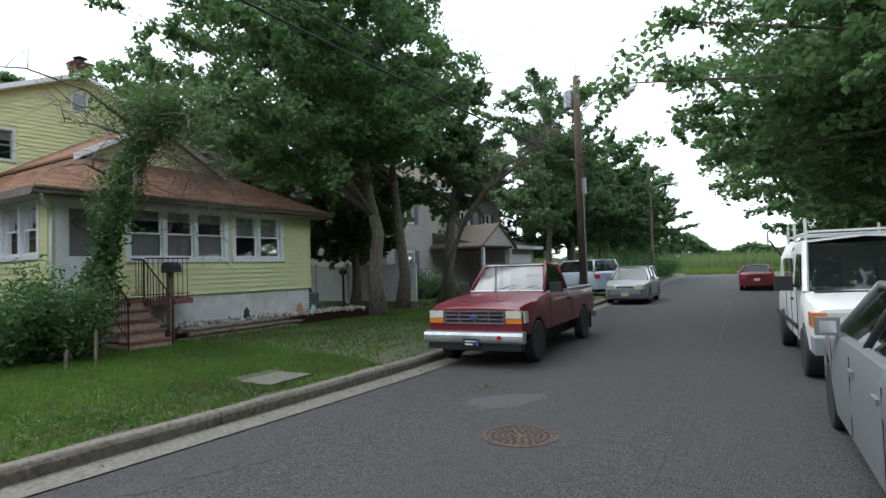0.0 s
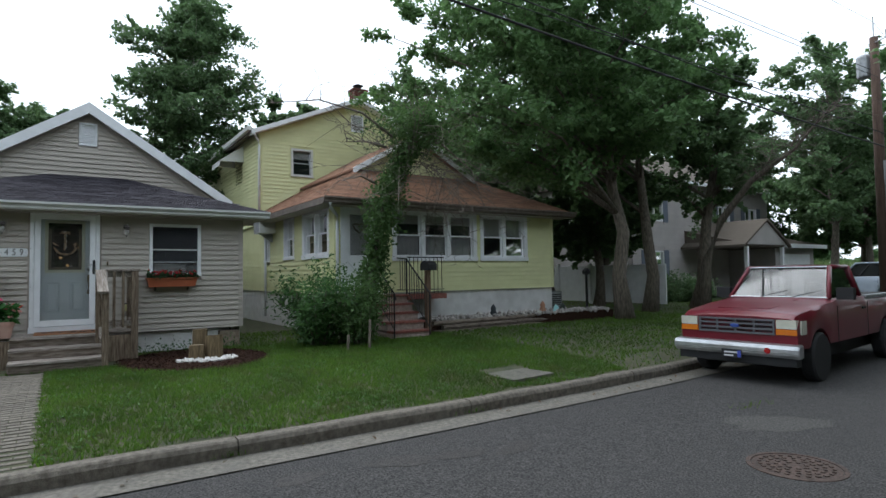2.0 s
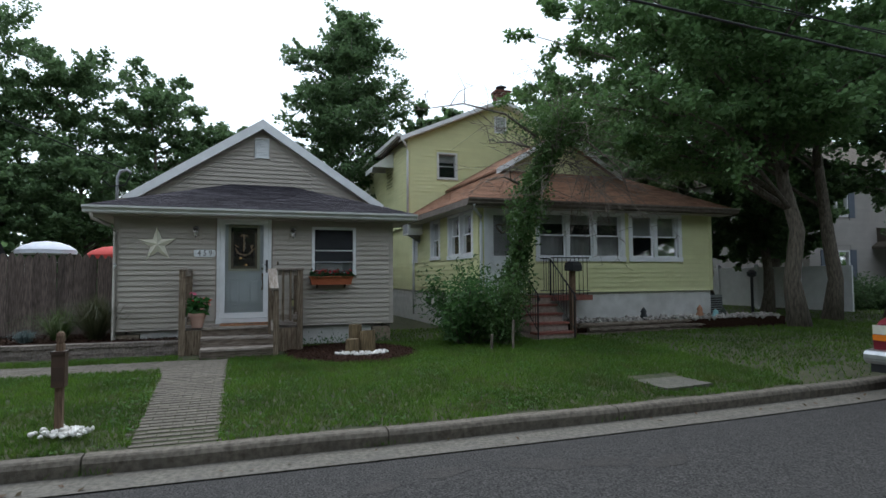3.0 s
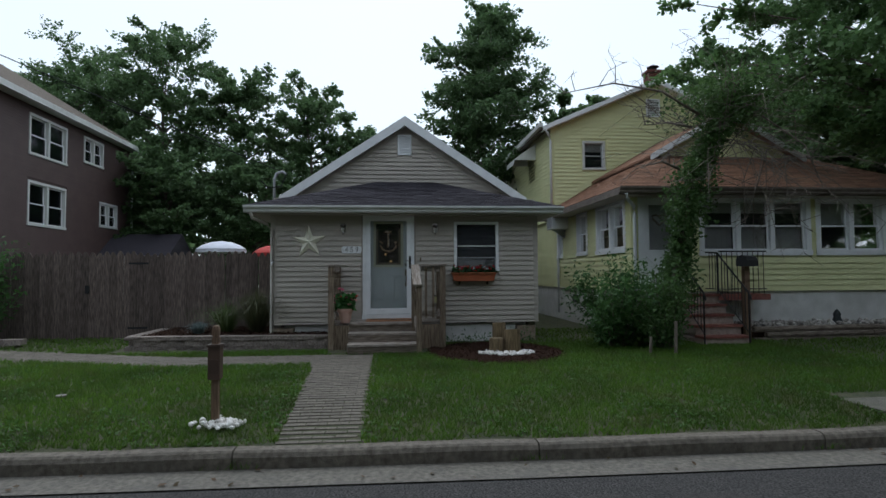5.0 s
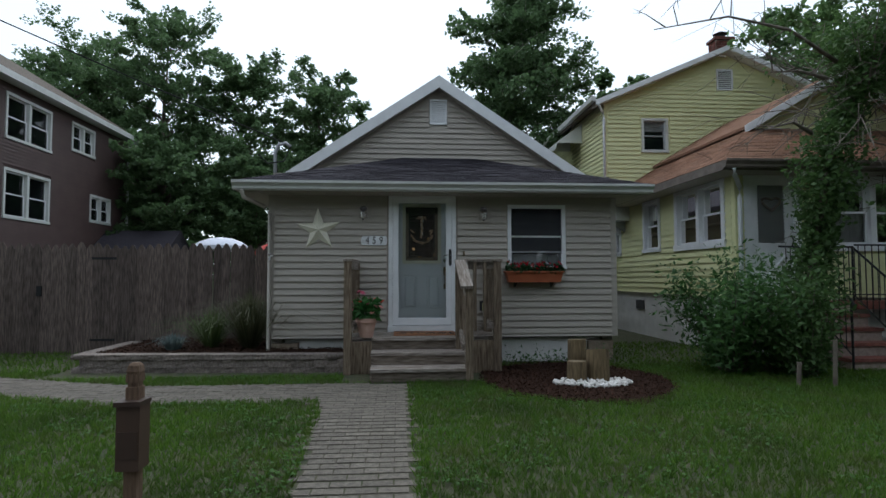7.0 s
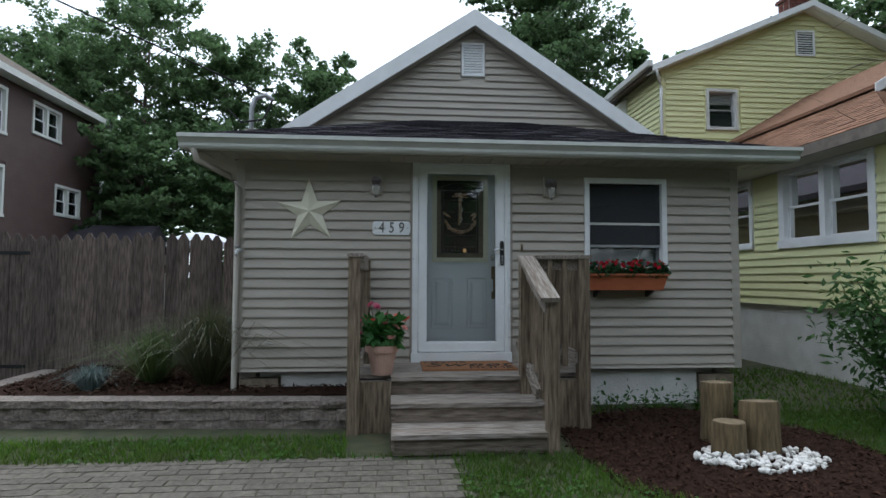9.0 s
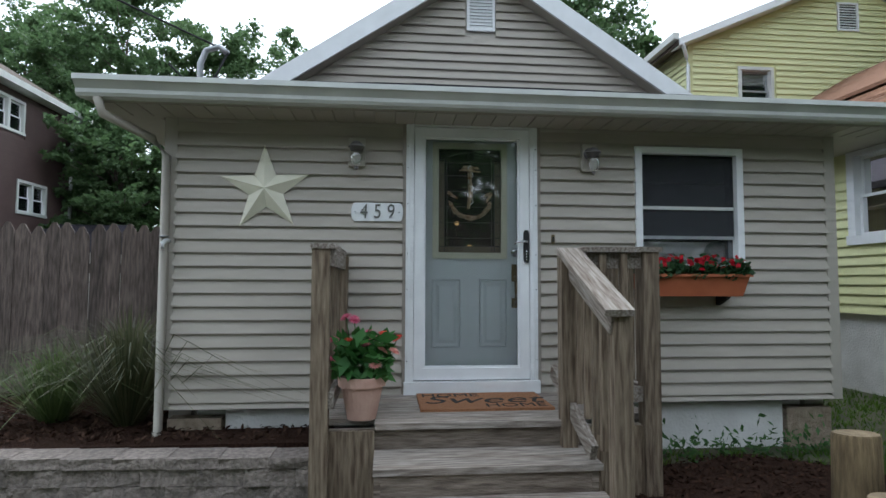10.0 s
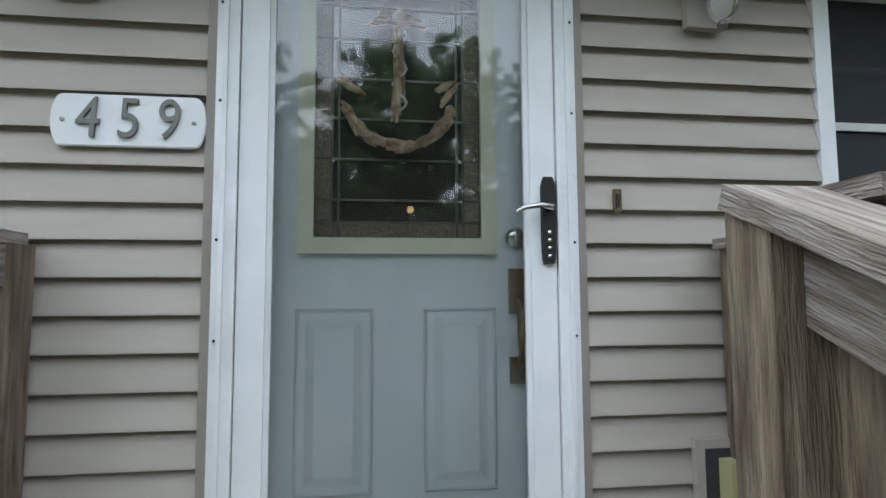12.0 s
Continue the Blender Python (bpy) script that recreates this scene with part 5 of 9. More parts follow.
part("hand_rail", box(0, ln, -0.07, 0.075, 0.0, 0.035), M["woodr"], porch, "sloping weathered handrail cap", bevel=0.006).matrix_local = mr
part("hand_rail_side", box(0.02, ln - 0.03, -0.02, 0.018, -0.11, -0.004), M["woodr"], porch, bevel=0.004).matrix_local = mr
part("toe_rail", box(0.02, ln - 0.03, -0.02, 0.018, -0.86, -0.77, m=mr), M["woodr"], porch, bevel=0.004)
for i in range(5):
    u = 0.11 + i * 0.125
    zt = 1.655 + sl_ * u - 0.02
    part("baluster", box(-10.46 + u - 0.018, -10.46 + u + 0.018, 0.458, 0.493, zt - 0.82, zt), M["woodv"], porch, bevel=0.003)
# doormat
coir = surf("coir", (0.26, 0.11, 0.045), (0.44, 0.21, 0.10), 120, 0.98, 1.0, 200)
mat_ = thing("doormat", -10.945, -0.01, DK, label="brown coir doormat lettered HOME Sweet HOME", category="doormat")
part("mat", box(-0.265, 0.265, -0.43, 0.43, 0, 0.016), coir, mat_, bevel=0.004)
ink = plain("mat_ink", (0.02, 0.015, 0.012), 0.95)
FLAT = Matrix(((0, -1, 0, 0), (1, 0, 0, 0), (0, 0, 1, 0), (0, 0, 0, 1)))
writing("HOME", pose(-0.175, -0.20, 0.0165) @ FLAT, 0.145, ink, mat_, "lettering", 0.001)
writing("Sweet", pose(-0.01, 0.0, 0.0165) @ FLAT, 0.33, ink, mat_, "lettering", 0.001, 0.3)
writing("HOME", pose(0.17, 0.20, 0.0165) @ FLAT, 0.145, ink, mat_, "lettering", 0.001)
# flower pot
pot = thing("flower_pot", -10.56, -0.80, DK, label="clay pot of pink and orange flowers on the porch", category="flower pot")
clay = surf("pale_clay", (0.46, 0.27, 0.21), (0.56, 0.35, 0.28), 8, 0.85, 0.2, 50, stain=0.3, stain_c=(0.55, 0.45, 0.40))
part("pot", lathe([(0.085, 0), (0.125, 0.19), (0.125, 0.195), (0.142, 0.195), (0.145, 0.25), (0.13, 0.25), (0.12, 0.20)], 28), clay, pot, smooth=False)
part("soil", lathe([(0.0, 0.215), (0.12, 0.215), (0.121, 0.22)], 20), M["mulch"], pot)
orangep = leaf_mat("coral_petal", (0.70, 0.07, 0.05), (0.80, 0.16, 0.10))
palep = leaf_mat("salmon_petal", (0.74, 0.34, 0.30), (0.82, 0.46, 0.40))
rng = np.random.default_rng(21)
heads = ((0.02, -0.10, 0.60, 0), (0.0, -0.05, 0.585, 0), (0.06, -0.17, 0.47, 0), (0.12, 0.02, 0.44, 0), (0.02, 0.06, 0.47, 0), (0.05, 0.13, 0.50, 1), (0.10, 0.12, 0.41, 2), (0.12, 0.08, 0.33, 2), (0.0, 0.21, 0.47, 1), (0.06, 0.19, 0.40, 2), (0.05, -0.09, 0.46, 1), (0.08, -0.19, 0.36, 0), (-0.08, 0.03, 0.50, 0))
blooms = [bloom_mesh("blossom", 0.042, 13, 3, m_) for m_ in (pinkp, orangep, palep)]
stalks = bmesh.new()
for x, y, z, k in heads:
    add_tube(stalks, [(x * 0.2, y * 0.2, 0.2), (x * 0.5, y * 0.55, z * 0.6), (x, y, z)], [0.005, 0.004, 0.003], 5)
    shared("blossom", blooms[k], pot, pose(x, y, z, rng.uniform(-25, 25), rng.uniform(15, 55), rng.uniform(0, 360)))
part("stalk_mass", stalks, M["leaf4"], pot)["kind"] = "stuff"
q = np.clip(rng.normal(size=(230, 3)), -1.5, 1.5) * np.array([0.085, 0.10, 0.085]) + np.array([0.01, 0.0, 0.36])
shared("foliage", quads_mesh("foliage", card_cloud(q, 0.062, rng, aspect=0.48), leaf_mat("zinnia_leaf", (0.035, 0.12, 0.03), (0.09, 0.24, 0.06))), pot)


# ---------------------------------------------------------------- yellow house: boards and openings
TR = 0.09
def grow(h, g=TR):
    return (h[0] - g, h[1] + g, h[2] - g, h[3] + g)
siding(yel, my, M["yellow"], YY0 + 0.08, YY1 - 0.08, YB, YT, [grow(YDOOR, 0.06), grow(YW1), grow(YW2)], 0.115)
siding(yel, ms, M["yellow"], UX, YX - 0.08, YB, YT, [grow(SW1), grow(SW2), grow(SW3)], 0.115)
siding(yel, mu, M["yellow"], 4.95, UY1 - 0.05, 3.2, 5.95, [grow(UW)], 0.115)
siding(yel, mu, M["yellow"], 4.95, UY1 - 0.05, 5.95, UZ - 0.02, [(7.87, 8.33, 6.30, 6.90)], 0.115, slope=(UA, UZ - 0.05, UF))
siding(yel, wall_frame(0, 4.87, "y-"), M["yellow"], -25.0, UX - 0.05, 3.1, 5.95, [], 0.115, piece=False)
for x, y, z0, z1 in ((YX, YY0, YB, YT), (YX, YY1 - 0.06, YB, YT), (UX, 4.87, 3.2, 5.9)):
    part("corner_post", box(x - 0.07, x + 0.02, y - 0.02, y + 0.08, z0, z1), M["yellow"], yel, bevel=0.005)
sash_window("window_2", my, YW1, "triple white sash window with pale curtains behind the lower sashes", M["white"], 3, 0.22, lower=0.5, trim=TR)
sash_window("window_3", my, YW2, "double white sash window with blinds half drawn", M["white"], 2, 0.45, trim=TR)
sash_window("window_4", ms, SW1, "double white sash window on the side wall", M["white"], 2, 0, lower=0.5, trim=TR)
sash_window("window_5", ms, SW2, "dark narrow window on the side wall", M["white"], 1, 0, trim=0.05)
sash_window("window_6", ms, SW3, "small white window near the back", M["white"], 1, 0.4, trim=0.05)
sash_window("window_7", mu, UW, "upper storey sash window with lace valance", M["gutter"], 1, 0.30, trim=0.04, sash_mat=M["steel"])
yd = thing("door_2", label="white storm door with a heart wreath", category="door", kind="structure")
a, b, z0, z1 = YDOOR
bm = bmesh.new()
add_box(bm, a - 0.06, a + 0.05, -0.1, 0.03, z0, z1 + 0.06, my)
add_box(bm, b - 0.05, b + 0.06, -0.1, 0.03, z0, z1 + 0.06, my)
add_box(bm, a + 0.05, b - 0.05, -0.1, 0.03, z1 - 0.04, z1 + 0.06, my)
part("casing", bm, M["white"], yd, bevel=0.005)
bm = bmesh.new()
wall_boxes(bm, my @ pose(0, -0.02, 0), a + 0.05, b - 0.05, z0, z1 - 0.04, [(a + 0.16, b - 0.16, z0 + 0.85, z1 - 0.15)], 0.04)
part("door_leaf", bm, M["white"], yd)
part("door_glass", box(a + 0.16, b - 0.16, -0.045, -0.038, z0 + 0.85, z1 - 0.15, m=my), M["glass"], yd).visible_shadow = False
wreath = [my @ Vector(((a + b) / 2 + 0.11 * (math.sin(t) ** 3) * 1.4, -0.012, 2.62 + 0.11 * (0.9 * math.cos(t) - 0.35 * math.cos(2 * t) - 0.1 * math.cos(3 * t)))) for t in np.linspace(0, 6.28, 26)]
part("lace_curtain", box(a + 0.17, b - 0.17, -0.075, -0.06, z0 + 0.86, z1 - 0.16, m=my), M["blind"], yd, "pale lace behind the glass")
bm = bmesh.new()
for k in range(15):
    zz = z0 + 0.88 + k * (z1 - z0 - 1.06) / 14
    for uu in (a + 0.165, b - 0.165):
        add_lathe(bm, [(0.034, -0.034), (0.034, -0.019)], 10, my @ pose(uu, 0, zz) @ pose(0, 0, 0, -90))
part("scalloped_trim", bm, M["white"], yd, "white scalloped trim round the glass")
part("cross_brace", tube([my @ Vector((a + 0.12, -0.012, z0 + 0.72)), my @ Vector((b - 0.12, -0.012, z0 + 0.12))], 0.022, 4), M["white"], yd)
part("cross_brace", tube([my @ Vector((b - 0.12, -0.012, z0 + 0.72)), my @ Vector((a + 0.12, -0.012, z0 + 0.12))], 0.022, 4), M["white"], yd)
part("door_lever", tube([my @ Vector((b - 0.09, 0.0, z0 + 0.80)), my @ Vector((b - 0.09, 0.04, z0 + 0.88)), my @ Vector((b - 0.09, 0.0, z0 + 0.96))], 0.012, 6), M["black"], yd, "black door pull")
part("wreath", tube(wreath, 0.02, 6), M["twig"], yd, "twig heart wreath")
yn = thing("house_number", label="dark house number 46 on the yellow siding", category="house number")
yn.matrix_world = my @ pose(6.09, 0.03, 2.89)
for i, ch in enumerate("46"):
    writing(ch, pose((i - 0.5) * 0.085, 0.003, 0) @ STAND, 0.13, M["iron"], yn, "digit", 0.003)
yl = thing("porch_lamp", label="small dark porch lamp beside the white door", category="wall lamp")
yl.matrix_world = my @ pose(6.13, 0.028, 3.16)
part("lamp_base", lathe([(0.055, 0.0), (0.05, 0.02), (0.02, 0.03)], 16, pose(0, 0, 0, -90)), M["iron"], yl)
part("lamp_globe", lathe([(0.02, 0.04), (0.075, 0.02), (0.085, -0.05), (0.05, -0.11), (0.01, -0.12)], 16, pose(0, 0.09, 0)), plain("smoked_glass", (0.06, 0.055, 0.05), 0.2), yl, smooth=True)
# vents, chimney, air conditioner, awning, gutters
def louvre(m, label, w=0.4, h=0.56, n=9):
    v = thing("gable_vent", label=label, category="vent")
    v.matrix_world = m
    bm = bmesh.new()
    for s in (-1, 1):
        add_box(bm, s * w / 2 - 0.02, s * w / 2 + 0.02, 0, 0.03, -h / 2, h / 2)
        add_box(bm, -w / 2 + 0.02, w / 2 - 0.02, 0, 0.03, s * (h / 2 - 0.02) - 0.02, s * (h / 2 - 0.02) + 0.02)
    part("vent_frame", bm, M["white"], v)
    # gaps darkened by a near-black sheet instead of a hollow
    part("vent_back", box(-w / 2, w / 2, 0.001, 0.003, -h / 2, h / 2), M["dark"], v)
    for i in range(n):
        z = -h / 2 + 0.06 + i * (h - 0.1) / n
        part("slat", prism([(0.004, z + 0.03), (0.026, z), (0.026, z + 0.008), (0.004, z + 0.038)], "x", -w / 2 + 0.02, w / 2 - 0.02), M["gutter"], v)
louvre(mu @ pose(8.10, 0.0, 6.60), "grey louvred vent high in the yellow gable")
chim = thing("chimney", -18.0, 8.62, 7.08, label="short red brick chimney with dark cap", category="chimney")
rnd = random.Random(3)
chb = surf("chimney_brick", (0.12, 0.04, 0.032), (0.20, 0.07, 0.05), 14, 0.9, 0.5, 60, vary=0.25)
part("core", box(-0.19, 0.19, -0.24, 0.24, 0, 0.95), M["stepface"], chim)
brk = mesh_of("brick", [(x, y, z) for z in (0, 0.06) for x, y in ((0, 0), (0.012, 0), (0.012, 0.15), (0, 0.15))], [(0, 3, 2, 1), (4, 5, 6, 7), (0, 1, 5, 4), (1, 2, 6, 5), (2, 3, 7, 6), (3, 0, 4, 7)], chb)
for r in range(13):
    for k in range(3):
        shared("brick", brk, chim, pose(0.19, -0.24 + k * 0.16 + (0.0 if r % 2 else 0.005), 0.02 + r * 0.07))
        if k < 2:
            shared("brick", brk, chim, pose(-0.19 + k * 0.19 + 0.16, -0.24, 0.02 + r * 0.07, 0, 0, -90) @ pose(-0.0, -0.15, 0))
part("crown", box(-0.24, 0.24, -0.29, 0.29, 0.95, 1.03), chb, chim, bevel=0.01)
part("flue_cap", lathe([(0.12, 1.03), (0.12, 1.16), (0.20, 1.18), (0.03, 1.26)], 14), M["black"], chim)
ac = thing("air_conditioner", -15.9, 4.72, 2.95, label="beige window air conditioner on brackets", category="air conditioner")
part("ac_case", box(-0.28, 0.28, -0.25, 0.22, -0.2, 0.2), M["gutter"], ac, bevel=0.02)
part("ac_grille", box(-0.24, 0.24, -0.258, -0.252, -0.16, 0.16), M["steel"], ac)
part("ac_bracket", prism([(0.2, -0.2), (0.2, -0.45), (-0.2, -0.2)], "x", -0.02, 0.02), M["steel"], ac)
awn = thing("awning", -19.3, 4.85, 5.75, label="small white aluminium awning over a side window", category="awning")
part("awning_hood", prism([(0, 0.1), (-0.75, -0.45), (-0.75, -0.62), (-0.72, -0.47), (0, 0.06)], "x", -0.55, 0.55), M["gutter"], awn)
for s in (-1, 1):
    part("awning_side", prism([(0, 0.08), (-0.73, -0.46), (0, -0.46)], "x", s * 0.55 - 0.005, s * 0.55 + 0.005), M["gutter"], awn)
part("side_window", box(-0.4, 0.4, -0.0, 0.02, -1.1, -0.1), M["glass"], awn)
yg = thing("gutter_yellow_house", label="brown eaves gutter with white elbow and downspout", category="gutter")
part("gutter_run", prism([(FE + p[0] * 0.95, 3.09 + p[1]) for p in prof], "y", ya, yb), M["brownf"], yg, "weathered brown gutter run")
part("downspout", tube([(FE + 0.04, YY0 - 0.3, 3.08), (FE + 0.02, YY0 - 0.28, 2.98), (YX + 0.10, YY0 + 0.02, 2.86), (YX + 0.06, YY0 + 0.04, 2.7), (YX + 0.06, YY0 + 0.04, 0.35)], 0.036, 10), M["white"], yg, smooth=True)
part("upper_downspout", tube([(UX + 0.3, 4.6, 5.82), (UX + 0.08, 4.8, 5.65), (UX + 0.05, 4.84, 5.5), (UX + 0.05, 4.84, 3.5)], 0.036, 10), M["white"], yg, smooth=True)
part("upper_gutter", box(-25, UX + 0.3, 4.44, 4.55, 5.88, 6.0), M["gutter"], yg)
part("lower_downspout", tube([(-16.4, 4.86, 3.05), (-16.4, 4.86, 0.4)], 0.036, 8), M["white"], yg, smooth=True)
cv = thing("crawl_vent", -15.2, 4.955, 0.85, label="dark crawl space vent in the white footing", category="vent")
part("vent_plate", box(-0.2, 0.2, -0.02, 0.01, -0.1, 0.1), M["dark"], cv)

# steps of the yellow house: painted brick, with an iron rail and a letter box
st = thing("brick_steps", -10.1, 6.05, 0.18, label="red painted brick steps with worn treads", category="steps")
nst, run = 5, 0.235
for i in range(nst):
    z0, z1 = 0.18 * i, 0.18 * (i + 1)
    x0 = -run * i
    part("step_face", box(-1.42, x0, -0.44, 0.44, z0, z1 - 0.045), M["stepface"], st)
    part("tread", box(-1.42 if i == nst - 1 else x0 - run - 0.02, x0 + 0.025, -0.46, 0.46, z1 - 0.045, z1), M["redstep"], st, bevel=0.008)
rail = thing("iron_railing", -10.1, 6.05, 0.18, label="black wrought iron stair railing with plain bars", category="railing")
for s in (-0.43, 0.43):
    part("newel", tube([(0.04, s, 0), (0.04, s, 0.95)], 0.016, 8), M["iron"], rail)
    part("hand_rail", tube([(0.10, s, 0.88), (0.04, s, 0.96), (-0.94, s, 1.72), (-1.38, s, 1.75)], 0.016, 8), M["iron"], rail)
    part("low_rail", tube([(0.04, s, 0.22), (-0.94, s, 1.0), (-1.38, s, 1.0)], 0.010, 6), M["iron"], rail)
    part("scroll", tube([(0.10 + 0.05 * math.cos(t) * (1 - t / 9), s, 0.86 + 0.05 * math.sin(t) * (1 - t / 9)) for t in np.linspace(1.5, 8, 16)], 0.010, 6), M["iron"], rail)
    for i in range(12):
        x = 0.04 - 0.105 * (i + 1)
        f = min(1.0, -(x - 0.04) / 0.98)
        part("bar", tube([(x, s, 0.22 + 0.78 * f), (x, s, 0.94 + 0.78 * f)], 0.007, 6), M["iron"], rail)
    part("newel", tube([(-0.94, s, 0.85), (-0.94, s, 1.72)], 0.014, 8), M["iron"], rail)
land = thing("landing_railing", -11.0, 6.5, 1.08, label="black iron railing along the landing", category="railing")
part("hand_rail", tube([(-0.02, 0, 0.85), (-0.02, 1.0, 0.85)], 0.014, 8), M["iron"], land)
part("low_rail", tube([(-0.02, 0, 0.1), (-0.02, 1.0, 0.1)], 0.010, 8), M["iron"], land)
part("landing_slab", box(-0.48, 0.02, 0, 1.05, -0.12, 0.0), M["redstep"], land)
for i in range(9):
    part("bar", tube([(-0.02, 0.06 + i * 0.11, 0.0), (-0.02, 0.06 + i * 0.11, 0.85)], 0.007, 6), M["iron"], land)
lb = thing("letter_box", -10.35, 6.62, 0.2, label="black rural letter box on a dark timber post", category="letter box")
part("letter_post", box(-0.05, 0.05, -0.05, 0.05, 0, 1.42), M["mailwood"], lb, bevel=0.006)
bm = prism([(-0.10, 0), (0.10, 0), (0.10, 0.12), (0.07, 0.185), (0.0, 0.205), (-0.07, 0.185), (-0.10, 0.12)], "y", -0.24, 0.24)
bx = part("letter_case", bm, M["black"], lb, "black rounded metal letter box", bevel=0.004)
bx.location = (0.05, 0.0, 1.42)
bx.rotation_euler = (0, 0, radians(35))
# timber-edged bed with stones along the front
bed2 = thing("timber_edging", label="weathered landscape timbers edging a stone bed", category="garden edging")
for k, (z, o) in enumerate(((0.15, 0.0), (0.255, 0.01), (0.36, 0.02))):
    xs = (-10.65 - o, -10.75 - o)
    for a, b in ((6.95, 9.3), (9.32, 11.6), (11.62, 13.4)):
        sh = 0.25 * (k % 2)
        bm = tube([(xs[0] - (a - 6.95) * 0.07, a + sh, z + 0.05), (xs[0] - (b - 6.95) * 0.07, b + sh, z + 0.05)], 0.055, 8)
        part("timber", bm, M["wood"], bed2)
rng = np.random.default_rng(31)
def pebbles(name, pts, rmin, rmax, mat, parent, seed):
    """Uneven stones as small rough lumps in one mesh."""
    r_ = np.random.default_rng(seed)
    base = bmesh.new()
    bmesh.ops.create_icosphere(base, subdivisions=1, radius=1)
    bv = np.array([v.co[:] for v in base.verts])
    bf = [tuple(v.index for v in f.verts) for f in base.faces]
    base.free()
    V, F = [], []
    for p in pts:
        s = r_.uniform(rmin, rmax) * r_.uniform(0.6, 1.2, 3)
        a = r_.uniform(0, 6.28)
        q = bv * s * r_.uniform(0.8, 1.15, (len(bv), 1))
        q = q @ np.array([[math.cos(a), -math.sin(a), 0], [math.sin(a), math.cos(a), 0], [0, 0, 1]]) + p
        n0 = len(V)
        V += q.tolist()
        F += [tuple(i + n0 for i in f) for f in bf]
    return shared(name, mesh_of(name, V, F, mat), parent)
river = surf("river_stone", (0.22, 0.20, 0.18), (0.45, 0.42, 0.39), 8, 0.85, 0.3, 60, vary=0.35)
stones = thing("bed_stones", label="grey river stones filling the timber bed", category="stones", kind="stuff")
pts = np.stack([rng.uniform(-11.48, -10.85, 520), rng.uniform(7.0, 13.2, 520), rng.uniform(0.42, 0.5, 520)], 1)
pebbles("stones", pts, 0.03, 0.07, river, stones, 4)
part("bed_fill", box(-11.5, -10.85, 6.95, 13.3, 0.1, 0.44), M["mulch"], stones)
# ornaments in the bed
for y, h, c, lab, cat in ((9.05, 0.30, (0.02, 0.025, 0.03), "small dark garden ornament among the stones", "garden ornament"), (10.75, 0.32, (0.40, 0.20, 0.12), "small clay garden gnome among the stones", "garden gnome"), (11.25, 0.2, (0.30, 0.55, 0.58), "pale turquoise garden ornament among the stones", "garden ornament"), (11.5, 0.24, (0.03, 0.04, 0.03), "dark green garden ornament among the stones", "garden ornament")):
    g = thing("garden_ornament", -11.1, y, 0.45, label=lab, category=cat, group="ornaments in the stone bed")
    part("figure", lathe([(0.09, 0), (0.10, h * 0.2), (0.06, h * 0.5), (0.075, h * 0.66), (0.05, h * 0.82), (0.015, h)], 12), plain("ornament_paint", c, 0.5), g, smooth=True)
post2 = thing("lamp_post", -12.3, 13.8, 0.2, label="short dark garden lamp post", category="garden lamp")
part("shaft", tube([(0, 0, 0), (0, 0, 1.25)], 0.04, 8), M["iron"], post2)
part("lantern", lathe([(0.06, 1.25), (0.12, 1.28), (0.13, 1.38), (0.05, 1.46)], 10), M["iron"], post2)
hvac = thing("heat_pump", -12.9, 12.6, 0.2, label="grey outdoor air conditioning unit beside the house", category="air conditioner")
part("unit_case", box(-0.35, 0.35, -0.35, 0.35, 0.05, 0.75), M["steel"], hvac, bevel=0.03)
part("unit_top", lathe([(0.3, 0.75), (0.3, 0.78), (0.05, 0.79)], 18), M["black"], hvac)
for i in range(9):
    part("louvre", box(0.35, 0.362, -0.31, 0.31, 0.12 + i * 0.065, 0.15 + i * 0.065), M["dark"], hvac)

# ---------------------------------------------------------------- brown house and its windows
siding(brn, mb, M["brown"], -26.0, -14.0, 0.2, 6.8, [grow(h, 0.09) for h in BW], 0.095, piece=False)
for i, h in enumerate(BW):
    w_ = sash_window(f"window_{8 + i}", mb, h, "white framed slider window in the brown wall", M["gutter"], 2, 0.3, trim=0.06)
    w_.matrix_world = BROWN
part("corner_post", box(-26.02, -25.9, -11.02, -10.96, 0.2, 6.8), M["gutter"], brn)
part("downspout", tube([(-25.8, -10.62, 6.8), (-25.8, -10.92, 6.5), (-25.8, -10.92, 0.4)], 0.04, 8), M["white"], brn)

# ---------------------------------------------------------------- grey house down the street
gh = thing("grey_house", label="grey two-storey vinyl house with porch and shuttered windows", category="house")
mg = wall_frame(-16.6, 0, "x+")
mgs = wall_frame(0, 21.6, "y-")
GWIN = [(22.6, 23.9, 3.9, 5.3), (22.6, 23.9, 1.0, 2.5), (28.6, 29.7, 3.7, 4.9), (31.2, 32.4, 3.7, 4.9)]
GD = (26.9, 27.8, 0.4, 2.5)
GG = (29.8, 32.4, 0.25, 2.3)
bm = bmesh.new()
wall_boxes(bm, mg, 21.6, 33.6, 0.2, 5.9, GWIN + [GD], 0.2)
add_box(bm, -26, -16.8, 21.6, 21.8, 0.2, 5.9)
add_box(bm, -26, -16.8, 33.4, 33.6, 0.2, 5.9)
part("wall", bm, M["greysiding"], gh)
siding(gh, mg, M["greysiding"], 21.6, 33.6, 0.25, 5.85, [grow(h, 0.1) for h in GWIN] + [GD], 0.13, piece=False)
siding(gh, mgs, M["greysiding"], -26, -16.6, 0.25, 5.85, [], 0.13, piece=False)
# near-black sheet, the shade of the rooms painted in
part("room_back", box(-18.2, -18.1, 21.9, 33.3, 0.2, 5.8), M["dark"], gh)
part("roof", prism([(-26.6, 5.85), (-16.0, 5.85), (-21.3, 8.6)], "y", 21.2, 34.0), M["shingle_brown"], gh)
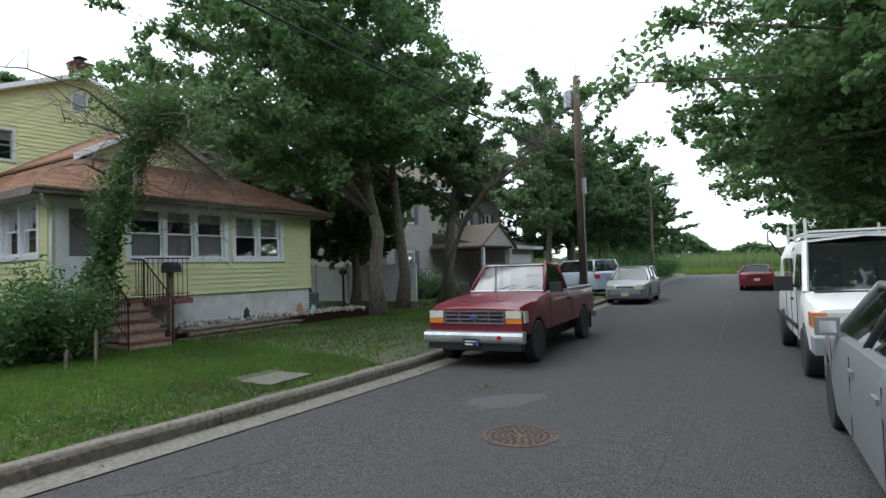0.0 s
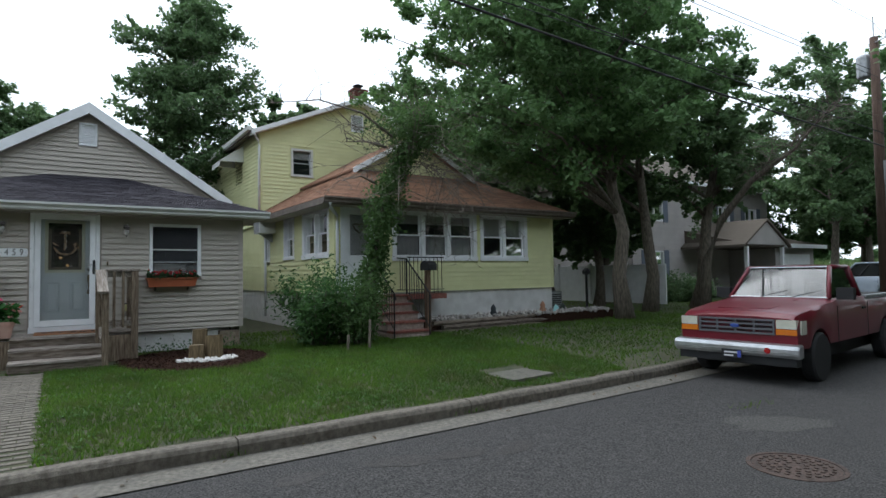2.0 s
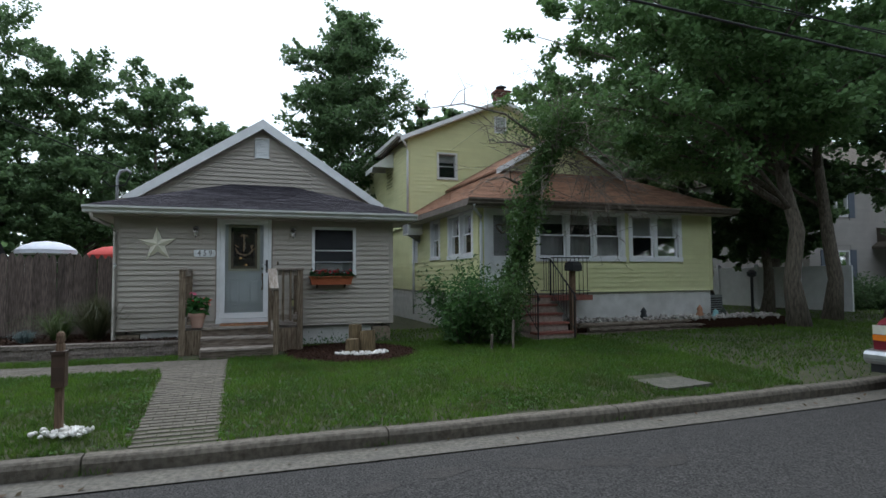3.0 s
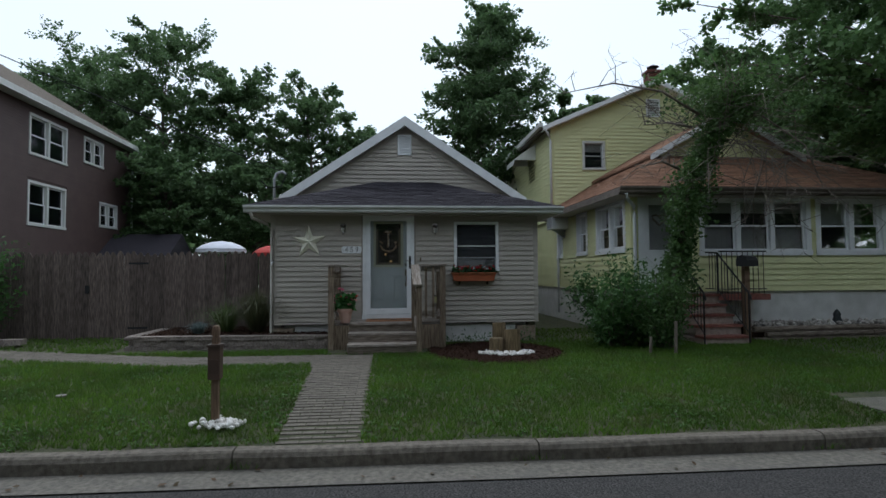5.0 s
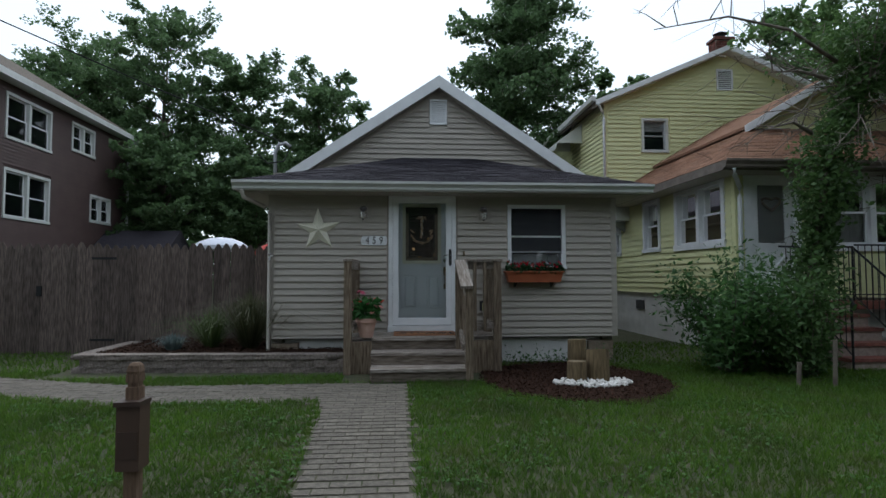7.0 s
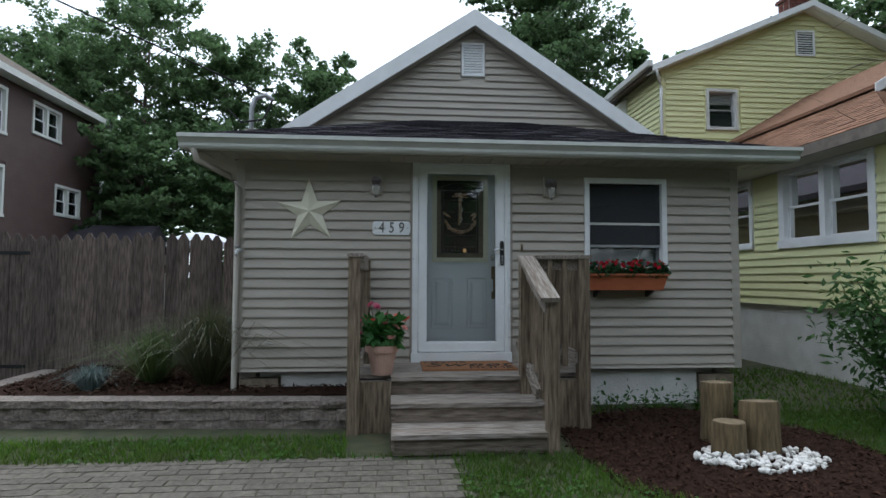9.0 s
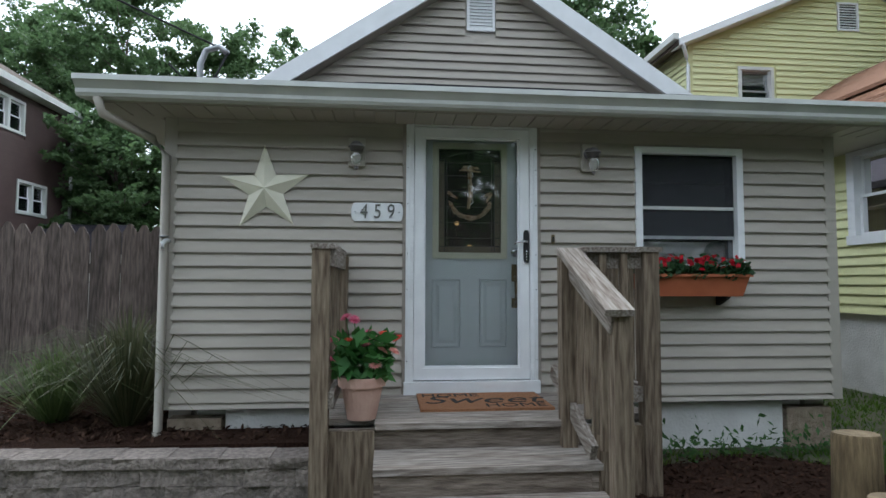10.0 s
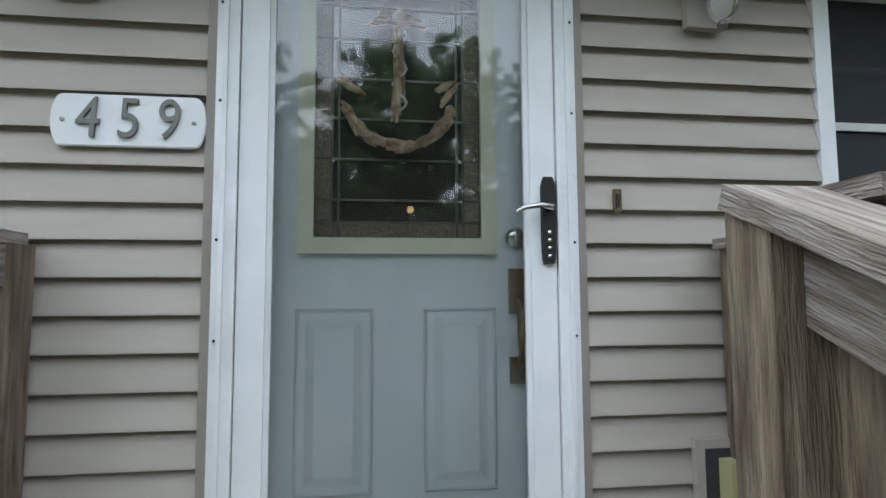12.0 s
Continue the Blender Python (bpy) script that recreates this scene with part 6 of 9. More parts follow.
part("eave", box(-16.05, -15.98, 21.2, 34.0, 5.72, 5.88), M["white"], gh)
shut = plain("blue_grey_shutter", (0.13, 0.15, 0.19), 0.6)
for a, b, z0, z1 in GWIN:
    bm = bmesh.new()
    add_box(bm, a, a + 0.07, -0.05, 0.04, z0, z1, mg)
    add_box(bm, b - 0.07, b, -0.05, 0.04, z0, z1, mg)
    add_box(bm, a + 0.07, b - 0.07, -0.05, 0.04, z0, z0 + 0.07, mg)
    add_box(bm, a + 0.07, b - 0.07, -0.05, 0.04, z1 - 0.07, z1, mg)
    add_box(bm, (a + b) / 2 - 0.03, (a + b) / 2 + 0.03, -0.05, 0.03, z0 + 0.07, z1 - 0.07, mg)
    wn_ = part("window", bm, M["white"], gh)
    part("pane", box(a + 0.07, b - 0.07, -0.04, -0.03, z0 + 0.07, z1 - 0.07, m=mg), M["glass"], wn_)
    for u in (a - 0.38, b + 0.03):
        part("shutter", box(u, u + 0.35, 0.012, 0.05, z0 - 0.03, z1 + 0.03, m=mg), shut, wn_)
part("porch_roof", prism([(-16.6, 3.5), (-13.6, 2.75), (-13.6, 2.6), (-16.6, 2.6)], "y", 25.6, 33.6), M["shingle_brown"], gh)
part("porch_gable", prism([(25.5, 2.7), (29.2, 2.7), (27.35, 3.8)], "x", -16.6, -13.5), M["greysiding"], gh)
for s in (-1, 1):
    part("porch_rake", slab([(-13.4, 27.35, 3.92), (-13.4, 27.35 + s * 2.1, 2.68), (-16.6, 27.35 + s * 2.1, 2.68), (-16.6, 27.35, 3.92)], 0.1), M["shingle_brown"], gh)
part("porch_fascia", box(-13.62, -13.55, 29.2, 33.6, 2.58, 2.78), M["white"], gh)
for y in (25.8, 29.0):
    part("porch_post", box(-13.75, -13.6, y, y + 0.15, 0.3, 2.62), M["white"], gh)
part("porch_floor", box(-16.6, -13.5, 25.5, 29.3, 0.1, 0.4), M["concrete"], gh)
part("front_door", box(GD[0] + 0.05, GD[1] - 0.05, -0.08, -0.04, GD[2], GD[3], m=mg), shut, gh)
part("garage_wall", box(-16.6, -14.2, 29.5, 33.5, 0.2, 2.62), M["greysiding"], gh)
part("garage_door", box(-14.2, -14.16, 30.1, 33.0, 0.2, 2.3), M["white"], gh)
vf = thing("vinyl_fence", label="white vinyl privacy fence beside the yellow house", category="fence")
pm = mesh_of("fence_panel", [(x, y, z) for z in (0.1, 1.6) for x, y in ((0, -0.03), (1.78, -0.03), (1.78, 0.03), (0, 0.03))], [(0, 3, 2, 1), (4, 5, 6, 7), (0, 1, 5, 4), (1, 2, 6, 5), (2, 3, 7, 6), (3, 0, 4, 7)], M["white"])
pp = mesh_of("fence_post", [(x, y, z) for z in (0.0, 1.72) for x, y in ((-0.06, -0.06), (0.06, -0.06), (0.06, 0.06), (-0.06, 0.06))], [(0, 3, 2, 1), (4, 5, 6, 7), (0, 1, 5, 4), (1, 2, 6, 5), (2, 3, 7, 6), (3, 0, 4, 7)], M["white"])
for i in range(5):
    shared("panel", pm, vf, pose(-22.0 + i * 1.85, 18.6, 0.2) @ pose(0.04, 0, 0))
    shared("post", pp, vf, pose(-22.0 + i * 1.85, 18.6, 0.2))


# ---------------------------------------------------------------- yard: fence, path, beds
FX = -12.9
fence = thing("picket_fence", label="weathered dog-eared timber picket fence with a gate", category="fence")
rnd = random.Random(7)
pk = []
for k in range(4):
    h = 1.80 + 0.012 * k
    w = 0.1375
    v = [(y, z) for y, z in ((0, 0), (w, 0), (w, h - 0.09), (w * 0.62, h), (w * 0.38, h), (0, h - 0.09))]
    V = [(0.0, y, z) for y, z in v] + [(0.018, y, z) for y, z in v]
    F = [tuple(range(6))[::-1], tuple(range(6, 12))] + [(i, (i + 1) % 6, 6 + (i + 1) % 6, 6 + i) for i in range(6)]
    pk.append(mesh_of("picket", V, F, M["fence"]))
y = -14.5
while y < Y0 - 0.12:
    shared("picket", pk[rnd.randrange(4)], fence, pose(FX + rnd.uniform(-0.004, 0.004), y, 0.2 + rnd.uniform(-0.015, 0.02), rnd.uniform(-0.5, 0.5), 0, 0))
    y += 0.139
for z in (0.55, 1.55):
    part("back_rail", box(FX - 0.05, FX - 0.005, -14.5, Y0, z, z + 0.09), M["fence"], fence)
for yy in (-5.12, -6.42):
    part("fence_post", box(FX - 0.14, FX - 0.05, yy - 0.05, yy + 0.05, 0.15, 1.95), M["fence"], fence)
for z in (0.42, 1.78):
    part("gate_hinge", box(FX + 0.018, FX + 0.024, -5.50, -5.10, z - 0.02, z + 0.02), M["iron"], fence, "black strap hinge")
part("gate_latch", box(FX + 0.018, FX + 0.04, -6.36, -6.28, 1.15, 1.32), M["iron"], fence, "black gate latch")
# umbrellas behind the fence
for x, y, z, r, c, lab in ((-23.5, -6.6, 2.88, 0.95, (0.72, 0.74, 0.82), "white scalloped garden umbrella behind the fence"), (-23.0, -4.4, 2.70, 0.9, (0.50, 0.06, 0.05), "red garden umbrella behind the fence")):
    u = thing("garden_umbrella", x, y, 0.2, label=lab, category="umbrella")
    part("pole", tube([(0, 0, 0), (0, 0, z - 0.2)], 0.02, 8), M["steel"], u)
    cm = surf("umbrella_cloth", tuple(v * 0.9 for v in c), c, 6, 0.8, 0.1, 50)
    part("canopy", lathe([(r, z - 0.56), (r * 0.96, z - 0.50), (r * 0.75, z - 0.36), (r * 0.4, z - 0.24), (0.03, z - 0.2)], 16), cm, u, smooth=True)
    part("valance", lathe([(r * 0.99, z - 0.66), (r, z - 0.56)], 16), cm, u)
# paved path
path = thing("paver_path", label="worn concrete paver path from kerb to steps and gate", category="path", kind="structure")


def ground_z(x, y):
    """The lawn's height at a place."""
    o = x - kerb_x(y)
    for (a, za), (b, zb) in zip(((-0.15, 0.05), (-0.6, 0.10), (-1.6, 0.16), (-3.0, 0.2)), ((-0.6, 0.10), (-1.6, 0.16), (-3.0, 0.2), (-400, 0.2))):
        if a >= o >= b:
            return za + (zb - za) * (o - a) / (b - a)
    return 0.2 if o < -3 else 0.05


def in_path(x, y, g=0.0):
    wl = -1.05 + 0.035 * (x + 6.5) - 0.12 * max(0, -8.2 - x)
    if -9.7 <= x <= -5.2 and wl - g < y < -0.24 + g:
        return True
    c = -9.25 - 0.36 * max(0, -y - 3.2)
    return -9.0 < y < -0.6 and abs(x - c) < 0.48 + g
def in_mulch(x, y, g=0.0):
    a = ((x + 9.75) / (1.35 + g)) ** 2 + ((y - 1.75) / (1.15 + g)) ** 2
    return a < 1
def in_bed(x, y):
    return x < -10.3 and -4.8 < y < -1.0
V, F = [], []
bed_p = bmesh.new()
nx = 16
pl = 0.20
bricks = []
r = 0
x = -5.27
while x > -13.0:
    y0 = -8.4
    y = y0 + (0.1 if r % 2 else 0.0)
    while y < 0.0:
        if in_path(x - 0.05, y + 0.1, 0.02):
            bricks.append((x, y))
        y += pl
    x -= 0.102
    r += 1
rnd = random.Random(9)
pvs = []
for k in range(3):
    e = 0.001 + 0.001 * k
    pvs.append(mesh_of("paver", [(e, e, 0), (0.1015 - e, e, 0), (0.1015 - e, 0.1995 - e, 0), (e, 0.1995 - e, 0), (e + 0.004, e + 0.004, 0.05), (0.0975 - e, e + 0.004, 0.05), (0.0975 - e, 0.1955 - e, 0.05), (e + 0.004, 0.1955 - e, 0.05)], [(4, 5, 6, 7), (0, 1, 5, 4), (1, 2, 6, 5), (2, 3, 7, 6), (3, 0, 4, 7)], M["paver"]))
near = [b for b in bricks if b[1] > -1.3]
far_ = [b for b in bricks if b[1] <= -1.3]
def put_paver(b):
    return pose(b[0] - 0.1, b[1], ground_z(b[0], b[1]) - 0.042 + rnd.uniform(-0.0015, 0.0015), rnd.uniform(-0.3, 0.3), rnd.uniform(-0.3, 0.3), rnd.uniform(-0.8, 0.8))
late_pavers = [(b, k % 3) for k, b in enumerate(near[:300])]
VV, FF = [], []
for b in near[300:] + far_:
    mm = put_paver(b)
    me = pvs[0]
    n0 = len(VV)
    VV += [tuple(mm @ v.co) for v in me.vertices]
    FF += [tuple(i + n0 for i in p.vertices) for p in me.polygons]
SV, SF = [], []
for x, y in bricks:
    z, n0 = ground_z(x, y) + 0.0025, len(SV)
    SV += [(x - 0.102, y, z), (x, y, z), (x, y + pl, z), (x - 0.102, y + pl, z)]
    SF.append((n0, n0 + 1, n0 + 2, n0 + 3))
shared("joint_sand", mesh_of("joint_sand", SV, SF, surf("joint_sand", (0.05, 0.042, 0.03), (0.10, 0.085, 0.062), 30, 0.95, 0.4, 120, stain=0.4, stain_c=(0.035, 0.045, 0.018))), path)["kind"] = "stuff"
ob = shared("pavers", mesh_of("pavers", VV, FF, M["paver"]), path)
ob["kind"] = "stuff"
# block-edged planting bed beside the porch
bw = thing("block_wall", label="low retaining wall of rough tumbled concrete blocks", category="garden wall")
bed_soil = part("planting_soil", box(-12.85, -10.95, -4.55, -1.1, 0.1, 0.42), M["mulch"], None)
tagged(bed_soil, "dark mulch in the raised planting bed", "mulch bed", kind="stuff")
rnd = random.Random(13)
rng_b = np.random.default_rng(15)
def rough_block(w, h, d, s):
    bm = box(0, d, 0, w, 0, h)
    bmesh.ops.subdivide_edges(bm, edges=bm.edges[:], cuts=1, use_grid_fill=True)
    rr = random.Random(s)
    for v in bm.verts:
        if v.co.x > d * 0.9:
            v.co.x += rr.uniform(-0.012, 0.014)
    me = bpy.data.meshes.new("wall_block")
    bm.to_mesh(me)
    bm.free()
    me.materials.append(M["block"])
    return me
bms = [rough_block(0.296, 0.098, 0.19, s) for s in range(4)]
cap = [rough_block(0.296, 0.062, 0.22, s + 9) for s in range(3)]
for c in range(2):
    y = -4.65 + (0.15 if c else 0)
    while y < -1.05:
        shared("wall_block", bms[rnd.randrange(4)], bw, pose(-10.98 + 0.055 * (y + 4.65) * 1.2, y, 0.17 + c * 0.102))
        y += 0.302
y = -4.65
while y < -1.05:
    shared("cap_block", cap[rnd.randrange(3)], bw, pose(-10.99 + 0.055 * (y + 4.65) * 1.2, y, 0.376))
    y += 0.302
for c in range(2):
    for i in range(5):
        shared("wall_block", bms[rnd.randrange(4)], bw, pose(-10.98 - 0.02 - i * 0.302, -4.66, 0.17 + c * 0.102, 0, 0, 90) @ pose(-0.0, 0.0, 0))
for i in range(5):
    shared("cap_block", cap[i % 3], bw, pose(-10.98 - i * 0.302, -4.68, 0.376, 0, 0, 90))
bp2 = []
while len(bp2) < 4200:
    x, y = rng_b.uniform(-12.8, -11.0), rng_b.uniform(-4.5, -1.15)
    bp2.append((x, y, 0.425 + rng_b.uniform(0, 0.02)))
bc = new("bark_chips", quads_mesh("bark_chips", card_cloud(np.array(bp2), 0.025, rng_b, flat=1.0, aspect=0.4), surf("bed_bark", (0.02, 0.012, 0.008), (0.07, 0.04, 0.028), 30, 0.95, 0.3, 60, vary=0.4, spec=0.08)))
tagged(bc, "loose dark bark chips in the raised bed", "bark chips", kind="stuff")
# second low edging at the far side of the gate
bw2 = thing("block_edging", label="short run of concrete edging blocks by the fence", category="garden wall")
for c in range(2):
    for i in range(6):
        shared("wall_block", bms[(i + c) % 4], bw2, pose(-11.7, -8.7 + i * 0.302 + 0.1 * c, 0.15 + c * 0.102))


def blades(name, centres, h, w, mat, parent, seed, lean=0.5, per=1):
    """Grass blades: a narrow triangle each."""
    r_ = np.random.default_rng(seed)
    c = np.repeat(np.asarray(centres, dtype=float), per, axis=0)
    n = len(c)
    a = r_.uniform(0, 6.283, n)
    hh = h * r_.uniform(0.55, 1.3, n)
    ww = w * r_.uniform(0.7, 1.3, n)
    dx, dy = np.cos(a), np.sin(a)
    le = hh * lean * r_.uniform(0.1, 1.2, n)
    b = r_.uniform(0, 6.283, n)
    p0 = c + np.stack([-dy * ww, dx * ww, np.zeros(n)], 1)
    p1 = c - np.stack([-dy * ww, dx * ww, np.zeros(n)], 1)
    p2 = c + np.stack([np.cos(b) * le, np.sin(b) * le, hh], 1)
    v = np.stack([p0, p1, p2], 1).reshape(-1, 3)
    return quads_mesh(name, v, mat, 3)


def scatter(n, x0, x1, y0, y1, ok, seed):
    r_ = np.random.default_rng(seed)
    out = []
    xs, ys = r_.uniform(x0, x1, n), r_.uniform(y0, y1, n)
    for x, y in zip(xs.tolist(), ys.tolist()):
        if ok(x, y):
            out.append((x, y, ground_z(x, y) - 0.004))
    return out


def lawn_ok(x, y):
    if x > kerb_x(y) - 0.17 + 0.06 * math.sin(y * 5) * math.sin(y * 1.7):
        return False
    if in_path(x, y, -0.03) or in_bed(x, y) or in_mulch(x, y, -0.05):
        return False
    if -20.6 < x < WX + 0.05 and Y0 - 0.05 < y < Y1 + 0.05:
        return False
    if x < YX + 0.7 and YY0 < y < 13.4:
        return False
    if -11.5 < x < -9.75 and -1.05 < y < 1.0:
        return False
    if -12.0 < x < -10.08 and 5.6 < y < 6.5:
        return False
    if -6.27 < x < -5.5 and 4.84 < y < 5.6:
        return False
    if noise.noise(Vector((x * 0.8, y * 0.8, 0))) < -0.52:
        return random.random() < 0.25
    return True


random.seed(4)
near_g = scatter(125000, -10.9, -5.0, -5.5, 7.0, lawn_ok, 1)
mid_g = scatter(60000, -13.5, -5.2, -9, 16, lawn_ok, 2)
far_g = scatter(30000, -19, -5.6, 12, 34, lawn_ok, 3)
grass = new("lawn_grass", blades("lawn_grass", near_g, 0.055, 0.0035, M["grass"], None, 5, 0.8, 2))
tagged(grass, "short uneven green lawn grass with clover", "grass", kind="stuff")
grass2 = new("lawn_grass", blades("lawn_grass", mid_g + far_g, 0.06, 0.008, M["grass"], None, 6, 0.8, 2))
tagged(grass2, "short uneven green lawn grass with clover", "grass", kind="stuff")
rng = np.random.default_rng(8)
cl = [p for p in near_g[::9] if noise.noise(Vector((p[0] * 1.3 + 7, p[1] * 1.3, 2))) > 0.02]
cl = np.array(cl) + np.array([0, 0, 0.028])
clover = new("clover", quads_mesh("clover", card_cloud(np.repeat(cl, 3, axis=0) + rng.normal(size=(len(cl) * 3, 3)) * np.array([0.02, 0.02, 0.006]), 0.014, rng, flat=2.5, aspect=0.9), leaf_mat("clover_leaf", (0.05, 0.13, 0.02), (0.09, 0.20, 0.04))))
tagged(clover, "clover leaves scattered through the lawn", "clover", kind="stuff")
# mulch bed with stumps and white stones
mul = []
for i in range(48):
    a = i * 2 * math.pi / 48
    k = 1 + 0.05 * math.sin(a * 5) + 0.03 * math.sin(a * 11)
    mul.append((-9.75 + 1.33 * k * math.cos(a), 1.75 + 1.13 * k * math.sin(a), 0.215))
mulb = part("mulch_bed", slab(mul, 0.06), M["mulch"])
tagged(mulb, "dark brown bark mulch bed round tree stumps", "mulch bed", kind="stuff")
r_ = np.random.default_rng(17)
mp_ = []
while len(mp_) < 5000:
    x, y = r_.uniform(-11.1, -8.4), r_.uniform(0.6, 2.9)
    if in_mulch(x, y):
        mp_.append((x, y, 0.218 + r_.uniform(0, 0.012)))
chips = new("bark_chips", quads_mesh("bark_chips", card_cloud(np.array(mp_), 0.022, r_, flat=1.5, aspect=0.35), surf("bark_chip", (0.018, 0.010, 0.007), (0.062, 0.032, 0.022), 30, 0.95, 0.3, 60, vary=0.4, spec=0.08)))
tagged(chips, "loose shredded bark chips on the bed", "bark chips", kind="stuff")
endg = surf("cut_wood", (0.15, 0.105, 0.06), (0.27, 0.21, 0.125), 20, 0.9, 0.5, 60, stain=0.5, stain_c=(0.10, 0.09, 0.06))
sbark = surf("stump_side", (0.085, 0.058, 0.028), (0.20, 0.145, 0.075), 8, 0.9, 0.7, 30, stretch=(5, 5, 0.7))
for x, y, r0, h, tilt in ((-9.95, 1.86, 0.118, 0.47, 3), (-9.66, 2.02, 0.14, 0.38, 7), (-9.60, 1.745, 0.118, 0.25, 2)):
    s = thing("tree_stump", x, y, 0.2, label="sawn upright log stump standing in the mulch", category="stump", group="stumps in the mulch bed")
    rr = random.Random(int(h * 100))
    bm = bmesh.new()
    rings = []
    for z, k in ((0, 1.06), (h * 0.5, 1.0), (h - 0.012, 0.98), (h, 0.93)):
        rings.append([bm.verts.new((r0 * k * (1 + 0.07 * math.sin(a * 2.0 + h * 9)) * math.cos(a), r0 * k * (1 + 0.05 * math.cos(a * 3)) * math.sin(a), z + (math.radians(tilt) * r0 * math.cos(a) if z > h * 0.6 else 0))) for a in [i * 2 * math.pi / 18 for i in range(18)]])
    for p, q in zip(rings, rings[1:]):
        for j in range(18):
            bm.faces.new((p[j], p[(j + 1) % 18], q[(j + 1) % 18], q[j]))
    part("log_side", bm, sbark, s, smooth=True)
    bm = bmesh.new()
    bm.faces.new([bm.verts.new((r0 * 0.93 * (1 + 0.07 * math.sin(a * 2.0 + h * 9)) * math.cos(a), r0 * 0.93 * (1 + 0.05 * math.cos(a * 3)) * math.sin(a), h + math.radians(tilt) * r0 * math.cos(a) + 0.001)) for a in [i * 2 * math.pi / 18 for i in range(18)]])
    part("cut_top", bm, endg, s, "pale sawn top")
wst = surf("white_stone", (0.60, 0.57, 0.53), (0.82, 0.80, 0.77), 8, 0.8, 0.2, 50, vary=0.12)
pts = []
while len(pts) < 260:
    x, y = r_.uniform(-9.75, -9.1), r_.uniform(1.2, 2.45)
    if ((x + 9.44) / 0.29) ** 2 + ((y - 1.88) / 0.46) ** 2 < 1 and math.hypot(x + 9.60, y - 1.745) > 0.12 and math.hypot(x + 9.66, y - 2.02) > 0.14:
        pts.append((x, y, 0.225 + r_.uniform(0, 0.02)))
ws = thing("white_stones", label="heap of white pebbles around the stumps", category="stones", kind="stuff")
pebbles("pebbles", pts, 0.013, 0.028, wst, ws, 5)
# post with the number box, and its stones
mb_ = thing("wooden_post_box", -5.72, -1.62, ground_z(-5.72, -1.62), label="brown timber post with a carved cap and letter box", category="letter box")
mb_.matrix_world = mb_.matrix_world @ Matrix.Diagonal((0.7, 0.62, 0.90, 1))
part("post", box(-0.048, 0.048, -0.048, 0.048, 0, 0.92), M["mailwood"], mb_, bevel=0.006)
part("cap_block", box(-0.048, 0.048, -0.048, 0.048, 0.945, 0.985), M["mailwood"], mb_, bevel=0.01)
part("neck", box(-0.038, 0.038, -0.038, 0.038, 0.92, 0.945), M["mailwood"], mb_)
part("finial", lathe([(0.06, 0.985), (0.066, 1.0), (0.055, 1.03), (0.03, 1.045)], 4, pose(0, 0, 0, 0, 0, 45)), M["mailwood"], mb_)
bxm = part("box_body", box(-0.06, 0.10, -0.085, 0.085, 0.50, 0.83), plain("brown_box", (0.075, 0.045, 0.03), 0.5), mb_, "dark brown letter box body", bevel=0.008)
part("box_lid", box(-0.06, 0.125, -0.095, 0.095, 0.83, 0.855), plain("brown_lid", (0.05, 0.03, 0.022), 0.45), bxm, bevel=0.006)
part("box_flap", box(0.10, 0.106, -0.07, 0.07, 0.56, 0.70), plain("brown_flap", (0.06, 0.036, 0.025), 0.5), bxm)
pts = [(-5.70 + r_.normal() * 0.09, -1.57 + r_.normal() * 0.10, ground_z(-5.7, -1.6) + 0.03 + abs(r_.normal()) * 0.02) for i in range(75)]
ws2 = thing("white_stones", label="white cobbles heaped at the foot of the post", category="stones", kind="stuff")
pebbles("pebbles", pts, 0.016, 0.034, wst, ws2, 6)
# ornamental grasses in the bed
rng = np.random.default_rng(23)
def tuft(name, x, y, z, n, h, spread, mat, label, seed):
    r2 = np.random.default_rng(seed)
    t = thing(name, x, y, z, label=label, category="ornamental grass")
    V = []
    for i in range(n):
        a, s = r2.uniform(0, 6.283), abs(r2.normal()) * spread
        hh = h * r2.uniform(0.6, 1.1)
        d = np.array([math.cos(a), math.sin(a), 0])
        sd = np.array([-math.sin(a), math.cos(a), 0]) * 0.004
        b = d * r2.uniform(0, 0.10)
        m1 = b + d * s * 0.45 + np.array([0, 0, hh * 0.75])
        m2 = b + d * s * 1.1 + np.array([0, 0, hh * (1.0 - 0.25 * s / max(spread, 0.01))])
        V += [b - sd, b + sd, m1 + sd * 0.8, m1 - sd * 0.8, m1 - sd * 0.8, m1 + sd * 0.8, m2 + sd * 0.1, m2 - sd * 0.1]
    shared("foliage", quads_mesh("foliage", np.array(V), mat), t)
tuft("fountain_grass", -11.55, -2.55, 0.42, 900, 0.85, 0.62, leaf_mat("fountain_grass_blade", (0.05, 0.065, 0.03), (0.13, 0.13, 0.07)), "tall arching fountain grass in the raised bed", 41)
tuft("fountain_grass", -11.7, -3.15, 0.42, 500, 0.6, 0.5, M["reed"], "arching fountain grass in the raised bed", 42)
tuft("blue_fescue", -11.3, -3.55, 0.42, 420, 0.25, 0.14, leaf_mat("fescue_blade", (0.10, 0.14, 0.14), (0.20, 0.25, 0.25)), "small blue fescue clump in the raised bed", 43)
